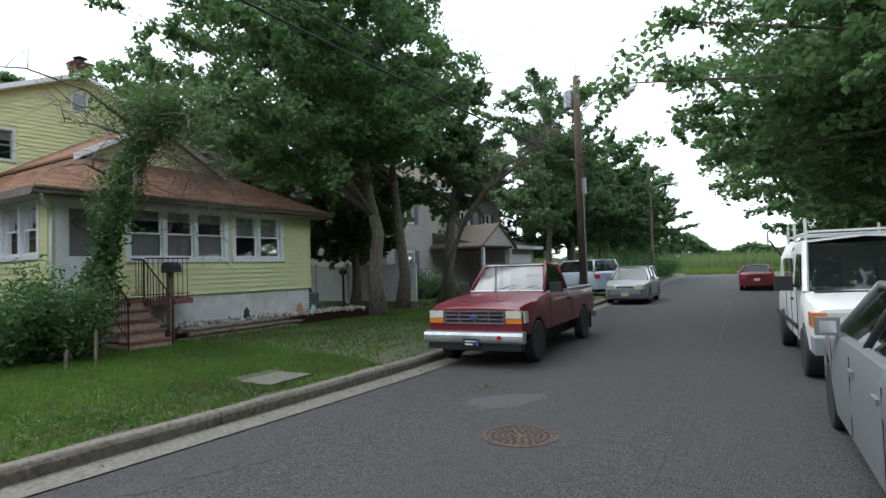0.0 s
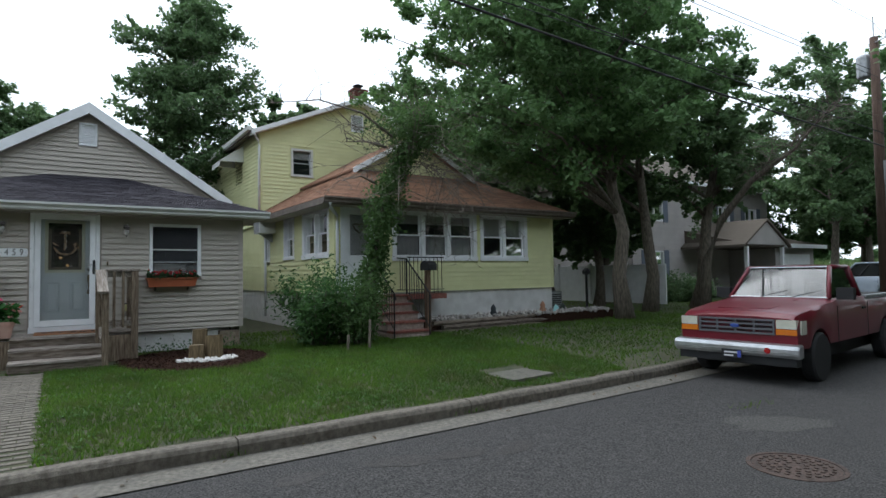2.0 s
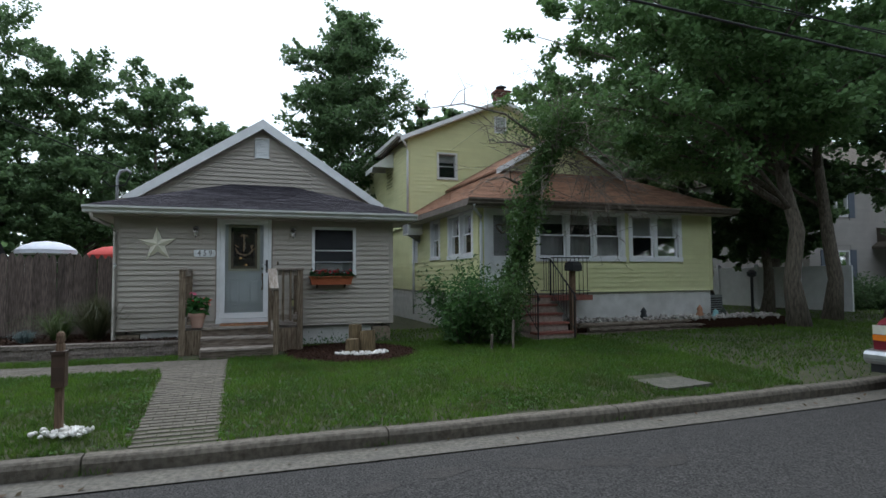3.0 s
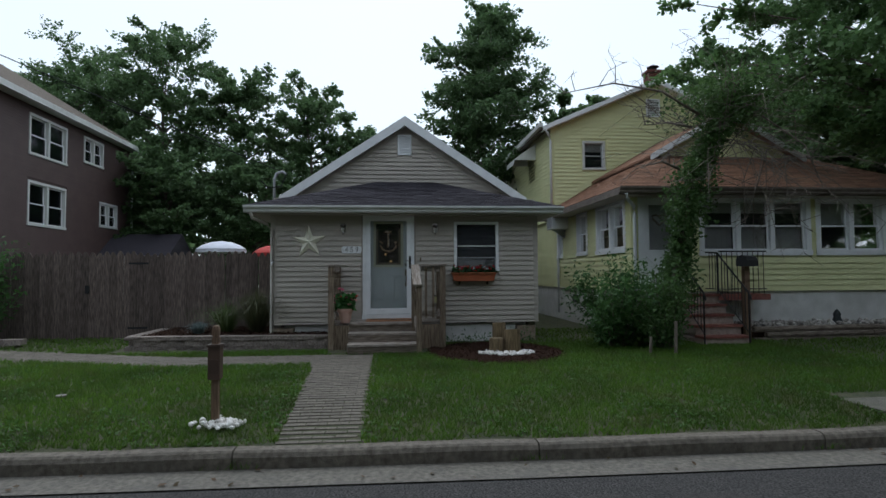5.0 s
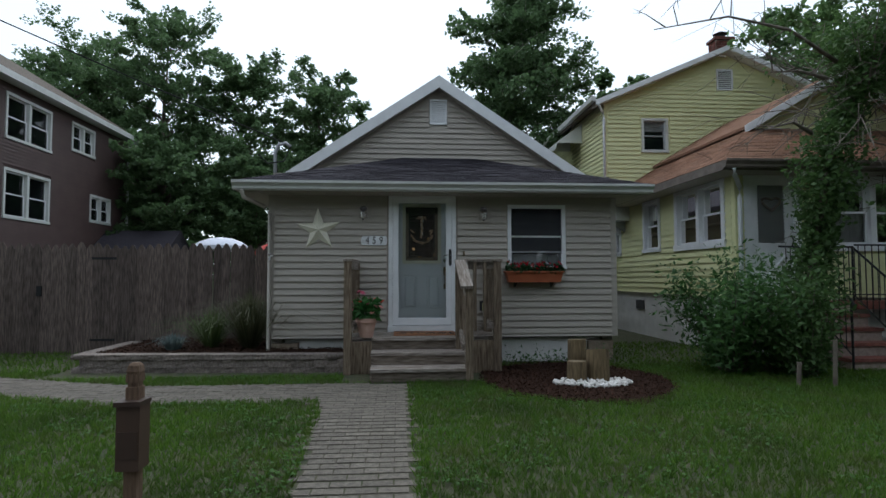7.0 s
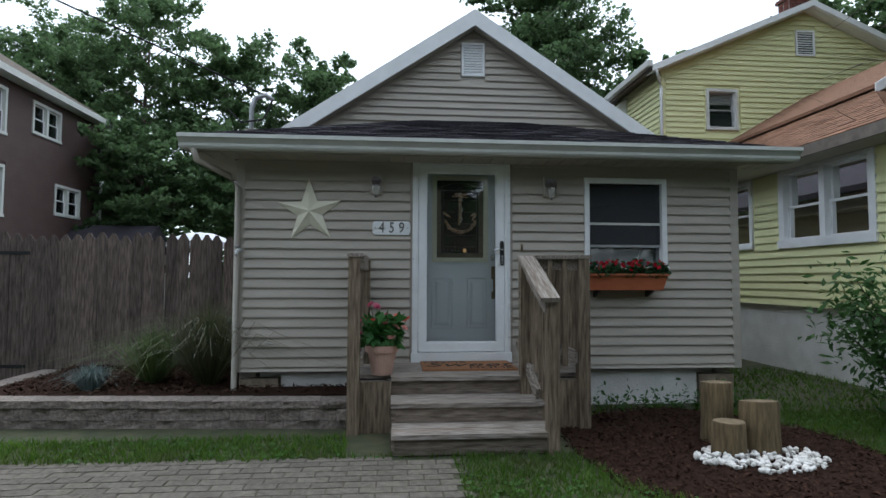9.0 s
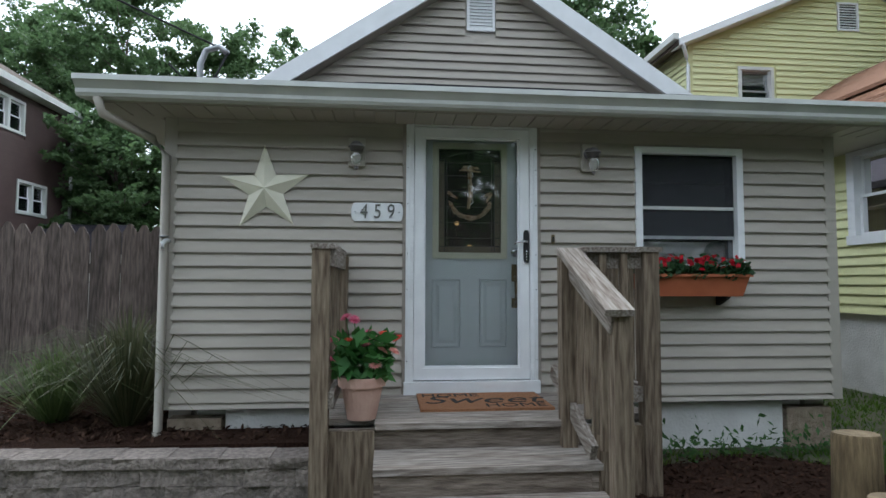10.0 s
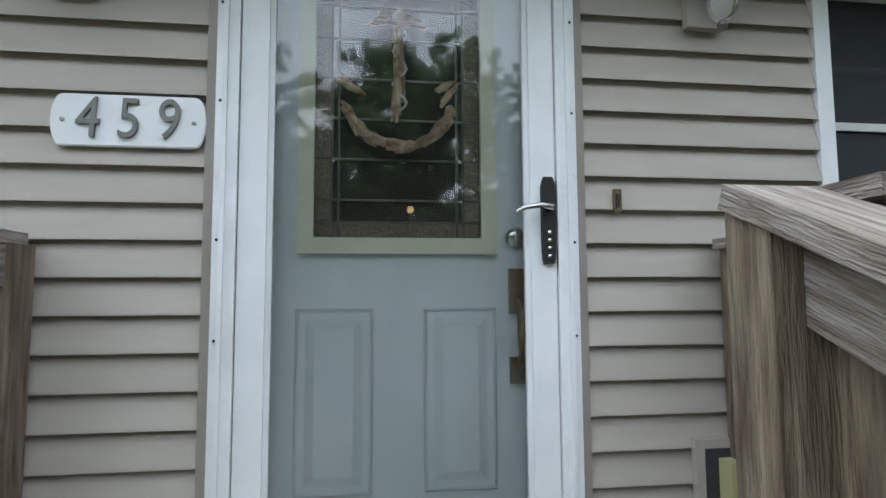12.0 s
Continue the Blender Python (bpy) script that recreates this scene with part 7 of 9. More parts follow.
# weeds at the footing, litter, stakes, hatch
weed = thing("footing_weeds", -11.15, 1.95, 0.2, label="low weeds growing against the cottage footing", category="weeds", kind="stuff")
q = np.array([(rng.normal() * 0.05, rng.uniform(-0.9, 0.85), abs(rng.normal()) * 0.10) for i in range(420)])
shared("weed_leaves", quads_mesh("weed_leaves", card_cloud(q, 0.03, rng, aspect=0.4), M["leaf4"]), weed)
for x, y, h in ((-9.05, 4.55, 0.55), (-9.1, 4.15, 0.3)):
    sk = thing("garden_stake", x, y, 0.18, label="thin weathered stake standing in the lawn", category="stake", group="stakes by the shrub")
    part("stake", tube([(0, 0, 0), (0.01, 0.01, h)], 0.025, 7), M["twig"], sk)
ht = thing("meter_cover", -5.88, 5.22, ground_z(-5.88, 5.22), label="flat concrete utility slab set in the lawn", category="cover slab", rz=6)
part("slab", box(-0.40, 0.40, -0.40, 0.40, -0.05, 0.012), surf("slab_concrete", (0.07, 0.065, 0.055), (0.13, 0.12, 0.10), 14, 0.9, 0.4, 80, stain=0.5, stain_c=(0.08, 0.085, 0.05)), ht, bevel=0.01)
disc = thing("drain_cap", -6.9, -3.6, 0.19, label="small white drain cap in the bare lawn", category="drain cap")
part("cap", lathe([(0.05, 0.0), (0.055, 0.015), (0.045, 0.02), (0.01, 0.021)], 16), M["concrete"], disc)


# ---------------------------------------------------------------- vehicles (built facing local +x)
def paint(name, c, rough=0.38):
    return surf(name, tuple(v * 0.92 for v in c), tuple(v * 1.05 for v in c), 3, rough, 0.02, 30, 0.0, stain=0.12, stain_c=tuple(v * 0.7 for v in c), coat=0.22, spec=0.35)


def lerp_tab(tab, x):
    for (a, p), (b, q) in zip(tab, tab[1:]):
        if x <= b:
            f = max(0, min(1, (x - a) / (b - a)))
            return p + (q - p) * f
    return tab[-1][1]


def car_body(x0, x1, top, hw, sill, wheels, R, step=0.07):
    """Lower body: rings along the length; the sill rises into round arches over the wheels."""
    bm = bmesh.new()
    rings = []
    xs = sorted({x0, x1, *[x0 + (x1 - x0) * i / int((x1 - x0) / step) for i in range(int((x1 - x0) / step) + 1)], *[w + s * (R - 0.001) for w in wheels for s in (-1, 1)]})
    for x in xs:
        zt, w, zs = lerp_tab(top, x), lerp_tab(hw, x), lerp_tab(sill, x)
        for wx in wheels:
            if abs(x - wx) < R:
                zs = max(zs, 0.33 + math.sqrt(R * R - (x - wx) ** 2))
        zs = min(zs, zt - 0.08)
        h = zt - zs
        ring = [(0, zs), (w * 0.90, zs), (w * 0.975, zs + 0.02), (w, zs + h * 0.35), (w * 0.995, zs + h * 0.62), (w * 0.975, zs + h * 0.86), (w * 0.94, zt - 0.02), (w * 0.86, zt), (w * 0.4, zt + 0.02), (0, zt + 0.025)]
        pts = ring + [(-p[0], p[1]) for p in ring[-2:0:-1]]
        rings.append([bm.verts.new((x, p[0], p[1])) for p in pts])
    n = len(rings[0])
    for r, s in zip(rings, rings[1:]):
        for k in range(n):
            bm.faces.new((r[k], r[(k + 1) % n], s[(k + 1) % n], s[k]))
    bm.faces.new(rings[0])
    bm.faces.new(rings[-1][::-1])
    bmesh.ops.recalc_face_normals(bm, faces=bm.faces)
    return bm


def quad_pane(name, pts, mat, parent, thick=0.008):
    bm = bmesh.new()
    p = [Vector(q) for q in pts]
    n = (p[1] - p[0]).cross(p[2] - p[0]).normalized() * thick
    a, b = [bm.verts.new(q) for q in p], [bm.verts.new(q - n) for q in p]
    bm.faces.new(a)
    bm.faces.new(b[::-1])
    k = len(p)
    for i in range(k):
        bm.faces.new((a[(i + 1) % k], a[i], b[i], b[(i + 1) % k]))
    bmesh.ops.recalc_face_normals(bm, faces=bm.faces)
    ob = part(name, bm, mat, parent)
    if mat == M["carglass"]:
        ob.visible_shadow = False
    return ob


def cabin(parent, body, bx, tx, rx, qx, wb, wt, zb, zr, col, splits=(), rear=True):
    """Greenhouse: bx windscreen foot, tx its top, rx rear top, qx rear foot; half-widths below and above; window splits along x."""
    for s in (-1, 1):
        part("pillar", tube([(bx, s * wb, zb), (tx, s * wt, zr - 0.03)], 0.035, 8), col, body, smooth=True)
        part("pillar", tube([(qx, s * wb, zb), (rx, s * wt, zr - 0.03)], 0.05, 8), col, body, smooth=True)
        part("roof_edge", tube([(tx, s * wt, zr - 0.03), (rx, s * wt, zr - 0.03)], 0.035, 8), col, body, smooth=True)
        for x in splits:
            f = (x - qx) / (bx - qx)
            part("pillar", tube([(x, s * wb, zb), (rx + (tx - rx) * f, s * wt, zr - 0.03)], 0.028, 8), M["black"], body, smooth=True)
    bm = bmesh.new()
    rows = []
    for x, dz in ((tx + 0.02, -0.03), (tx - 0.12, 0.0), ((tx + rx) / 2, 0.02), (rx + 0.12, 0.0), (rx - 0.02, -0.03)):
        rows.append([bm.verts.new((x, y * (wt + 0.03), zr + dz - 0.05 * abs(y) ** 3)) for y in (-1, -0.8, -0.4, 0, 0.4, 0.8, 1)])
    for r, s in zip(rows, rows[1:]):
        for k in range(6):
            bm.faces.new((r[k], r[k + 1], s[k + 1], s[k]))
    bmesh.ops.solidify(bm, geom=bm.faces[:], thickness=0.03)
    part("roof", bm, col, parent, smooth=True)
    g = M["carglass"]
    quad_pane("windscreen", [(bx - 0.01, -wb + 0.02, zb), (bx - 0.01, wb - 0.02, zb), (tx, wt - 0.02, zr - 0.04), (tx, -wt + 0.02, zr - 0.04)], g, parent)
    if rear:
        quad_pane("rear_window", [(qx + 0.01, wb - 0.03, zb), (qx + 0.01, -wb + 0.03, zb), (rx, -wt + 0.03, zr - 0.04), (rx, wt - 0.03, zr - 0.04)], g, parent)
    cuts = [bx] + sorted(splits, reverse=True) + [qx]
    for s in (-1, 1):
        for a, b in zip(cuts, cuts[1:]):
            fa, fb = (a - qx) / (bx - qx), (b - qx) / (bx - qx)
            quad_pane("side_window", [(a, s * wb, zb), (b, s * wb, zb), (rx + (tx - rx) * fb, s * wt, zr - 0.05), (rx + (tx - rx) * fa, s * wt, zr - 0.05)][:: s], g, parent)
    part("interior", box(qx + 0.15, bx - 0.35, -wb + 0.06, wb - 0.06, zb - 0.35, zb - 0.05), M["dark"], parent)
    for s in (-1, 1):
        part("seat", box((bx + qx) / 2 - 0.1, (bx + qx) / 2 + 0.06, s * 0.42 - 0.22, s * 0.42 + 0.22, zb - 0.1, zb + (zr - zb) * 0.62), M["dark"], parent, bevel=0.05)
    part("dashboard", box(bx - 0.5, bx - 0.12, -wb + 0.1, wb - 0.1, zb - 0.1, zb + 0.015), M["black"], parent, bevel=0.02)
    part("steering_wheel", tube([(bx - 0.62 + 0.05 * math.sin(t), 0.4 + 0.18 * math.cos(t), zb + 0.08 + 0.17 * math.sin(t)) for t in np.linspace(0, 6.28, 19)], 0.016, 6), M["black"], parent)


def wheels(parent, xs, track, r, w, rim_mat, spokes=5):
    for x in xs:
        for s in (-1, 1):
            mm = pose(x, s * (track - w / 2), r, -90 * s)
            wh = part("wheel", lathe([(r * 0.62, -w / 2), (r * 0.93, -w / 2), (r, -w * 0.36), (r, w * 0.36), (r * 0.93, w / 2), (r * 0.62, w / 2)], 28, mm), M["black"], parent, "black tyre", smooth=False)
            bm = lathe([(r * 0.62, w * 0.49), (r * 0.58, w * 0.46), (r * 0.55, w * 0.25)], 28, mm)
            part("rim", bm, rim_mat, wh)
            bm = bmesh.new()
            for k in range(spokes):
                a = k * 2 * math.pi / spokes
                add_box(bm, 0.03, r * 0.58, -0.028, 0.028, w * 0.30, w * 0.42, mm @ pose(0, 0, 0, 0, 0, math.degrees(a)))
            add_lathe(bm, [(0.06, w * 0.3), (0.06, w * 0.44), (0.03, w * 0.46)], 14, mm)
            part("spokes", bm, rim_mat, wh)
            part("brake_disc", lathe([(r * 0.55, -0.02), (r * 0.55, w * 0.2), (0.02, w * 0.21)], 20, mm), M["dark"], wh)


def mirror_parts(parent, x, y, z, col, w=0.13, h=0.16):
    for s in (-1, 1):
        part("mirror", box(x - 0.06, x + 0.07, s * (y + 0.12) - w / 2 - 0.03, s * (y + 0.12) + w / 2 + 0.03, z, z + h), col, parent, bevel=0.03)
        part("mirror_glass", box(x - 0.066, x - 0.061, s * (y + 0.12) - w / 2, s * (y + 0.12) + w / 2, z + 0.025, z + h - 0.025), M["chrome"], parent)


amber = plain("amber_lens", (0.60, 0.17, 0.015), 0.2, coat=0.5)
redlens = plain("red_lens", (0.35, 0.01, 0.012), 0.2, coat=0.5)
lens = surf("clear_lens", (0.50, 0.49, 0.40), (0.60, 0.59, 0.50), 8, 0.15, 0.1, 60, coat=0.6)
silverrim = plain("alloy_rim", (0.55, 0.56, 0.57), 0.35, 0.35)
greyrim = plain("dark_rim", (0.10, 0.10, 0.10), 0.5, 0.6)

# --- red pickup
RED = paint("dark_red_paint", (0.125, 0.008, 0.018), 0.33)
pk_ = thing("pickup_truck", -4.50, 10.45, -0.085, label="dark red full-size pickup truck with dented silver bumper", category="pickup truck", rz=-84.8)
WB = (1.70, -1.75)
body = part("body", car_body(-2.75, 2.52, [(-2.75, 1.17), (-0.62, 1.18), (-0.58, 1.22), (0.86, 1.22), (0.98, 1.19), (1.6, 1.15), (2.3, 1.07), (2.46, 1.035), (2.52, 0.98)], [(-2.75, 0.90), (2.1, 0.92), (2.52, 0.88)], [(-2.75, 0.50), (2.52, 0.52)], WB, 0.45), RED, pk_, smooth="edges")
part("chassis", box(-2.6, 2.3, -0.62, 0.62, 0.24, 0.56), M["black"], pk_)
pk_.scale = (0.94, 0.93, 0.94)
part("windscreen_trim", tube([(0.94, -0.78, 1.23), (0.44, -0.65, 1.735), (0.44, 0.65, 1.735), (0.94, 0.78, 1.23), (0.94, -0.78, 1.23)], 0.013, 6), M["chrome"], pk_)
part("bonnet_rib", box(1.1, 2.25, -0.40, 0.40, 1.195, 1.218, m=pose(1.0, 0, 1.2, 0, 5.2, 0) @ pose(-1.0, 0, -1.2)), RED, body, bevel=0.01)
cabin(pk_, body, 0.93, 0.43, -0.42, -0.56, 0.79, 0.66, 1.215, 1.765, RED)
# dark sheet on the closed bed stands in for the shaded open recess
part("bed_liner", box(-2.68, -0.68, -0.76, 0.76, 1.17, 1.215), M["dark"], pk_)
for s in (-1, 1):
    part("bed_rail", box(-2.74, -0.64, s * 0.83 - 0.045, s * 0.83 + 0.045, 1.165, 1.22), M["steel"], pk_)
    part("door_seam", box(0.985, 0.995, s * 0.925 - 0.003, s * 0.925 + 0.003, 0.55, 1.1), M["dark"], body)
    part("door_seam", box(-0.56, -0.55, s * 0.918 - 0.003, s * 0.918 + 0.003, 0.55, 1.12), M["dark"], body)
    part("door_handle", box(-0.45, -0.28, s * 0.918 - 0.012, s * 0.918 + 0.012, 1.0, 1.04), M["black"], body, bevel=0.006)
    part("headlamp", box(2.44, 2.545, s * 0.735 - 0.135, s * 0.735 + 0.135, 0.835, 0.965), lens, pk_, "cloudy headlamp", bevel=0.01)
    part("indicator", box(2.44, 2.54, s * 0.735 - 0.14, s * 0.735 + 0.14, 0.745, 0.828), amber, pk_, "amber indicator", bevel=0.01)
    part("wing_side_lamp", box(2.25, 2.44, s * 0.895 - 0.012, s * 0.895 + 0.012, 0.75, 0.95), lens, pk_, bevel=0.008)
    part("mud_flap", box(-2.35, -2.33, s * 0.80 - 0.12, s * 0.80 + 0.12, 0.2, 0.62), M["black"], pk_)
grille = part("grille", box(2.42, 2.52, -0.575, 0.575, 0.735, 0.965), plain("dark_grille", (0.035, 0.035, 0.04), 0.5), pk_)
for z in (0.749, 0.815, 0.885, 0.951):
    part("grille_bar", box(2.52, 2.545, -0.575, 0.575, z - 0.014, z + 0.014), plain("grille_grey", (0.10, 0.10, 0.11), 0.45), grille)
for y in (-0.56, -0.28, 0.0, 0.28, 0.56):
    part("grille_bar", box(2.521, 2.543, y - 0.013, y + 0.013, 0.735, 0.965), plain("grille_grey", (0.10, 0.10, 0.11), 0.45), grille)
part("badge", lathe([(0.055, 0), (0.055, 0.008), (0.04, 0.012)], 16, pose(2.546, 0, 0.85, 0, 90, 0) @ Matrix.Diagonal((0.6, 1.25, 1, 1))), plain("blue_badge", (0.03, 0.06, 0.25), 0.3), grille)
bump = prism([(2.48, 0.62), (2.66, 0.60), (2.68, 0.55), (2.68, 0.48), (2.64, 0.42), (2.48, 0.42)], "y", -0.94, 0.94)
bp_ = part("bumper", bump, surf("dented_chrome", (0.42, 0.43, 0.44), (0.58, 0.59, 0.60), 6, 0.32, 0.25, 10, 0.85, stain=0.4, stain_c=(0.25, 0.20, 0.17)), pk_, "scuffed silver bumper", bevel=0.015)
part("bumper_valance", box(2.42, 2.60, -0.88, 0.88, 0.30, 0.43), M["black"], pk_, bevel=0.02)
pl_ = part("front_plate", box(2.682, 2.69, -0.15, 0.15, 0.37, 0.50), plain("plate_black", (0.015, 0.015, 0.018), 0.4), bp_, "black dealer plate with a blue badge")
for z, w in ((0.455, 0.20), (0.405, 0.14)):
    part("plate_bar", box(2.691, 2.692, -0.11, -0.11 + w, z - 0.012, z + 0.010), M["blind"], pl_)
part("plate_badge", box(2.691, 2.693, 0.09, 0.14, 0.385, 0.485), plain("plate_blue", (0.05, 0.07, 0.35), 0.4), pl_)
part("bumper_sticker", lathe([(0.045, 0), (0.045, 0.004), (0.02, 0.005)], 14, pose(2.682, 0.52, 0.52, 0, 90, 0)), redlens, bp_)
mirror_parts(pk_, 0.74, 0.86, 1.20, M["black"], 0.18, 0.19)
wheels(pk_, WB, 0.92, 0.37, 0.20, greyrim, 6)
part("tailgate", box(-2.78, -2.75, -0.8, 0.8, 0.6, 1.16), RED, pk_)
part("rear_bumper", box(-2.95, -2.76, -0.9, 0.9, 0.42, 0.56), M["steel"], pk_, bevel=0.02)
for yy in (0.25, -0.25):
    part("wiper", tube([(0.96, yy, 1.235), (0.86, yy + 0.40, 1.345)], 0.008, 5), M["black"], pk_)

# --- wagon parked beyond, facing the viewer
def saloon(name, m, label, category, col, L=4.6, wid=0.88, hood=0.92, roof=1.46, wag=True, rim=silverrim, rack=False, cladding=None, plate_c=(0.55, 0.55, 0.25)):
    """A saloon or wagon: body, cabin, lamps, grille, wheels."""
    t = thing(name, label=label, category=category)
    t.matrix_world = m
    f, r = L / 2, -L / 2
    wb_ = (f - 0.92, r + 0.95)
    top = [(r, hood - 0.06), (r + 0.08, hood + 0.03), (r + 0.2, hood + 0.05), (0.2, hood + 0.02), (f - 1.15, hood + 0.0), (f - 0.7, hood - 0.055), (f - 0.3, hood - 0.13), (f - 0.1, hood - 0.21), (f, hood - 0.34)]
    b = part("body", car_body(r, f, top, [(r, wid * 0.86), (r + 0.35, wid), (f - 0.75, wid), (f - 0.35, wid * 0.95), (f - 0.12, wid * 0.84), (f, wid * 0.68)], [(r, 0.38), (r + 0.3, 0.24), (f - 0.3, 0.22), (f, 0.28)], wb_, 0.37), col, t, smooth="edges")
    part("chassis", box(r + 0.3, f - 0.3, -wid * 0.66, wid * 0.66, 0.15, 0.40), M["black"], t)
    t.matrix_world = m @ Matrix.Diagonal((0.96, 0.95, 0.95, 1))
    rx_ = r + 0.35 if wag else r + 1.15
    cabin(t, b, f - 1.12, f - 1.92, rx_, r + 0.12 if wag else r + 0.62, wid * 0.87, wid * 0.66, hood + 0.01, roof, col, (f - 2.35, r + 1.25) if wag else (f - 2.4,))
    for s in (-1, 1):
        part("headlamp", box(f - 0.36, f - 0.055, s * wid * 0.70 - 0.15, s * wid * 0.70 + 0.15, hood - 0.35, hood - 0.19, m=pose(f - 0.2, 0, 0, 0, 0, -s * 14) @ pose(0.2 - f, 0, 0)), lens, t, bevel=0.03)
        part("tail_lamp", box(r - 0.01, r + 0.12, s * wid * 0.74 - 0.13, s * wid * 0.74 + 0.13, hood - 0.28, hood - 0.08), redlens, t, bevel=0.02)
        part("fog_lamp", box(f - 0.18, f - 0.03, s * wid * 0.62 - 0.06, s * wid * 0.62 + 0.06, 0.36, 0.45), lens, t, bevel=0.01)
        for x in (f - 2.45, r + 1.35):
            part("door_handle", box(x - 0.09, x + 0.09, s * wid - 0.012, s * wid + 0.014, hood - 0.18, hood - 0.145), col, b, bevel=0.01)
        for x in (f - 1.32, f - 2.36, r + 1.2):
            part("door_seam", box(x - 0.004, x + 0.004, s * wid * 0.995 - 0.003, s * wid * 0.995 + 0.003, 0.30, hood - 0.06), M["dark"], b)
        if cladding:
            part("cladding", box(r + 0.2, f - 0.2, s * wid * 0.97 - 0.02, s * wid * 0.97 + 0.02, 0.22, 0.36), cladding, t)
        if rack:
            part("roof_rail", tube([(f - 2.2, s * wid * 0.62, roof), (f - 2.4, s * wid * 0.62, roof + 0.07), (r + 0.7, s * wid * 0.62, roof + 0.07), (r + 0.5, s * wid * 0.62, roof)], 0.02, 6), M["black"], t)
    part("grille", box(f - 0.12, f - 0.01, -0.34, 0.34, hood - 0.36, hood - 0.22), M["dark"], t, bevel=0.01)
    for z in (hood - 0.33, hood - 0.29, hood - 0.25):
        part("grille_bar", box(f - 0.012, f + 0.004, -0.33, 0.33, z - 0.006, z + 0.006), M["chrome"], t)
    part("bumper", box(f - 0.2, f + 0.05, -wid * 0.78, wid * 0.78, 0.27, 0.44), cladding or col, t, bevel=0.04)
    part("rear_bumper", box(r - 0.06, r + 0.2, -wid * 0.84, wid * 0.84, 0.30, 0.52), col, t, bevel=0.04)
    part("number_plate", box(f + 0.05, f + 0.058, -0.15, 0.15, 0.36, 0.50), plain("plate", plate_c, 0.4), t)
    part("number_plate", box(r - 0.068, r - 0.06, -0.15, 0.15, 0.55, 0.69), plain("plate", (0.6, 0.6, 0.58), 0.4), t)
    mirror_parts(t, f - 1.45, wid * 0.9, hood + 0.0, col)
    wheels(t, wb_, wid - 0.02, 0.325, 0.21, rim)
    return t


SILVER = paint("silver_paint", (0.23, 0.24, 0.25))
BLUES = paint("pale_blue_silver_paint", (0.33, 0.38, 0.45))
CLARET = paint("claret_paint", (0.14, 0.012, 0.016))
GREYC = paint("grey_silver_paint", (0.15, 0.158, 0.163))
saloon("station_wagon", pose(-5.95, 25.0, -0.085, 0, 0, -84.5), "silver station wagon with roof rails parked at the kerb", "station wagon", SILVER, 4.75, 0.89, 0.98, 1.56, True, silverrim, True, plain("grey_cladding", (0.10, 0.105, 0.11), 0.6))
saloon("suv", pose(-9.1, 27.2, 0.14, 0, 0, 145), "pale blue-silver SUV parked on a driveway", "suv", BLUES, 4.75, 0.92, 1.08, 1.70, True)
saloon("red_saloon", pose(-2.05, 35.6, -0.085, 0, 0, 95), "dark red saloon car parked across the road", "car", CLARET, 4.5, 0.87, 0.95, 1.42, False)
saloon("silver_saloon", pose(1.42, 5.05, -0.085, 0, 0, 94.5), "grey-silver saloon car parked at the far kerb", "car", GREYC, 4.75, 0.91, 0.97, 1.47, False)

# --- white cargo van with a ladder rack
WHT = surf("worn_white_paint", (0.62, 0.62, 0.60), (0.72, 0.72, 0.70), 4, 0.35, 0.05, 40, stain=0.25, stain_c=(0.45, 0.43, 0.40), coat=0.3)
van = thing("cargo_van", 0.98, 10.8, -0.085, label="worn white cargo van with ladder rack and peeling bonnet", category="van", rz=-83.5)
VW = (1.65, -1.62)
vb = part("body", car_body(-2.45, 2.45, [(-2.45, 1.22), (1.35, 1.22), (1.5, 1.20), (2.2, 1.10), (2.45, 1.02)], [(-2.45, 0.92), (2.0, 0.97), (2.45, 0.90)], [(-2.45, 0.42), (2.45, 0.42)], VW, 0.42), WHT, van, smooth="edges")
part("chassis", box(-2.3, 2.2, -0.68, 0.68, 0.2, 0.5), M["black"], van)
van.scale = (0.96, 0.95, 0.93)
rows = []
bm = bmesh.new()
for x, w0, w1, zr in ((-2.44, 0.90, 0.80, 1.98), (-2.0, 0.93, 0.84, 2.03), (0.55, 0.94, 0.84, 2.04), (0.82, 0.94, 0.82, 2.0)):
    rows.append([bm.verts.new((x, y, z)) for y, z in ((-w0, 1.19), (-w1 - 0.04, 1.75), (-w1 + 0.06, zr - 0.04), (0, zr + 0.03), (w1 - 0.06, zr - 0.04), (w1 + 0.04, 1.75), (w0, 1.19))])
for r, s in zip(rows, rows[1:]):
    for k in range(6):
        bm.faces.new((r[k], r[k + 1], s[k + 1], s[k]))
bm.faces.new(rows[0])
bmesh.ops.recalc_face_normals(bm, faces=bm.faces)
part("upper_body", bm, WHT, van, smooth="edges")
quad_pane("windscreen", [(1.42, -0.84, 1.22), (1.42, 0.84, 1.22), (0.84, 0.76, 1.93), (0.84, -0.76, 1.93)], M["carglass"], van)
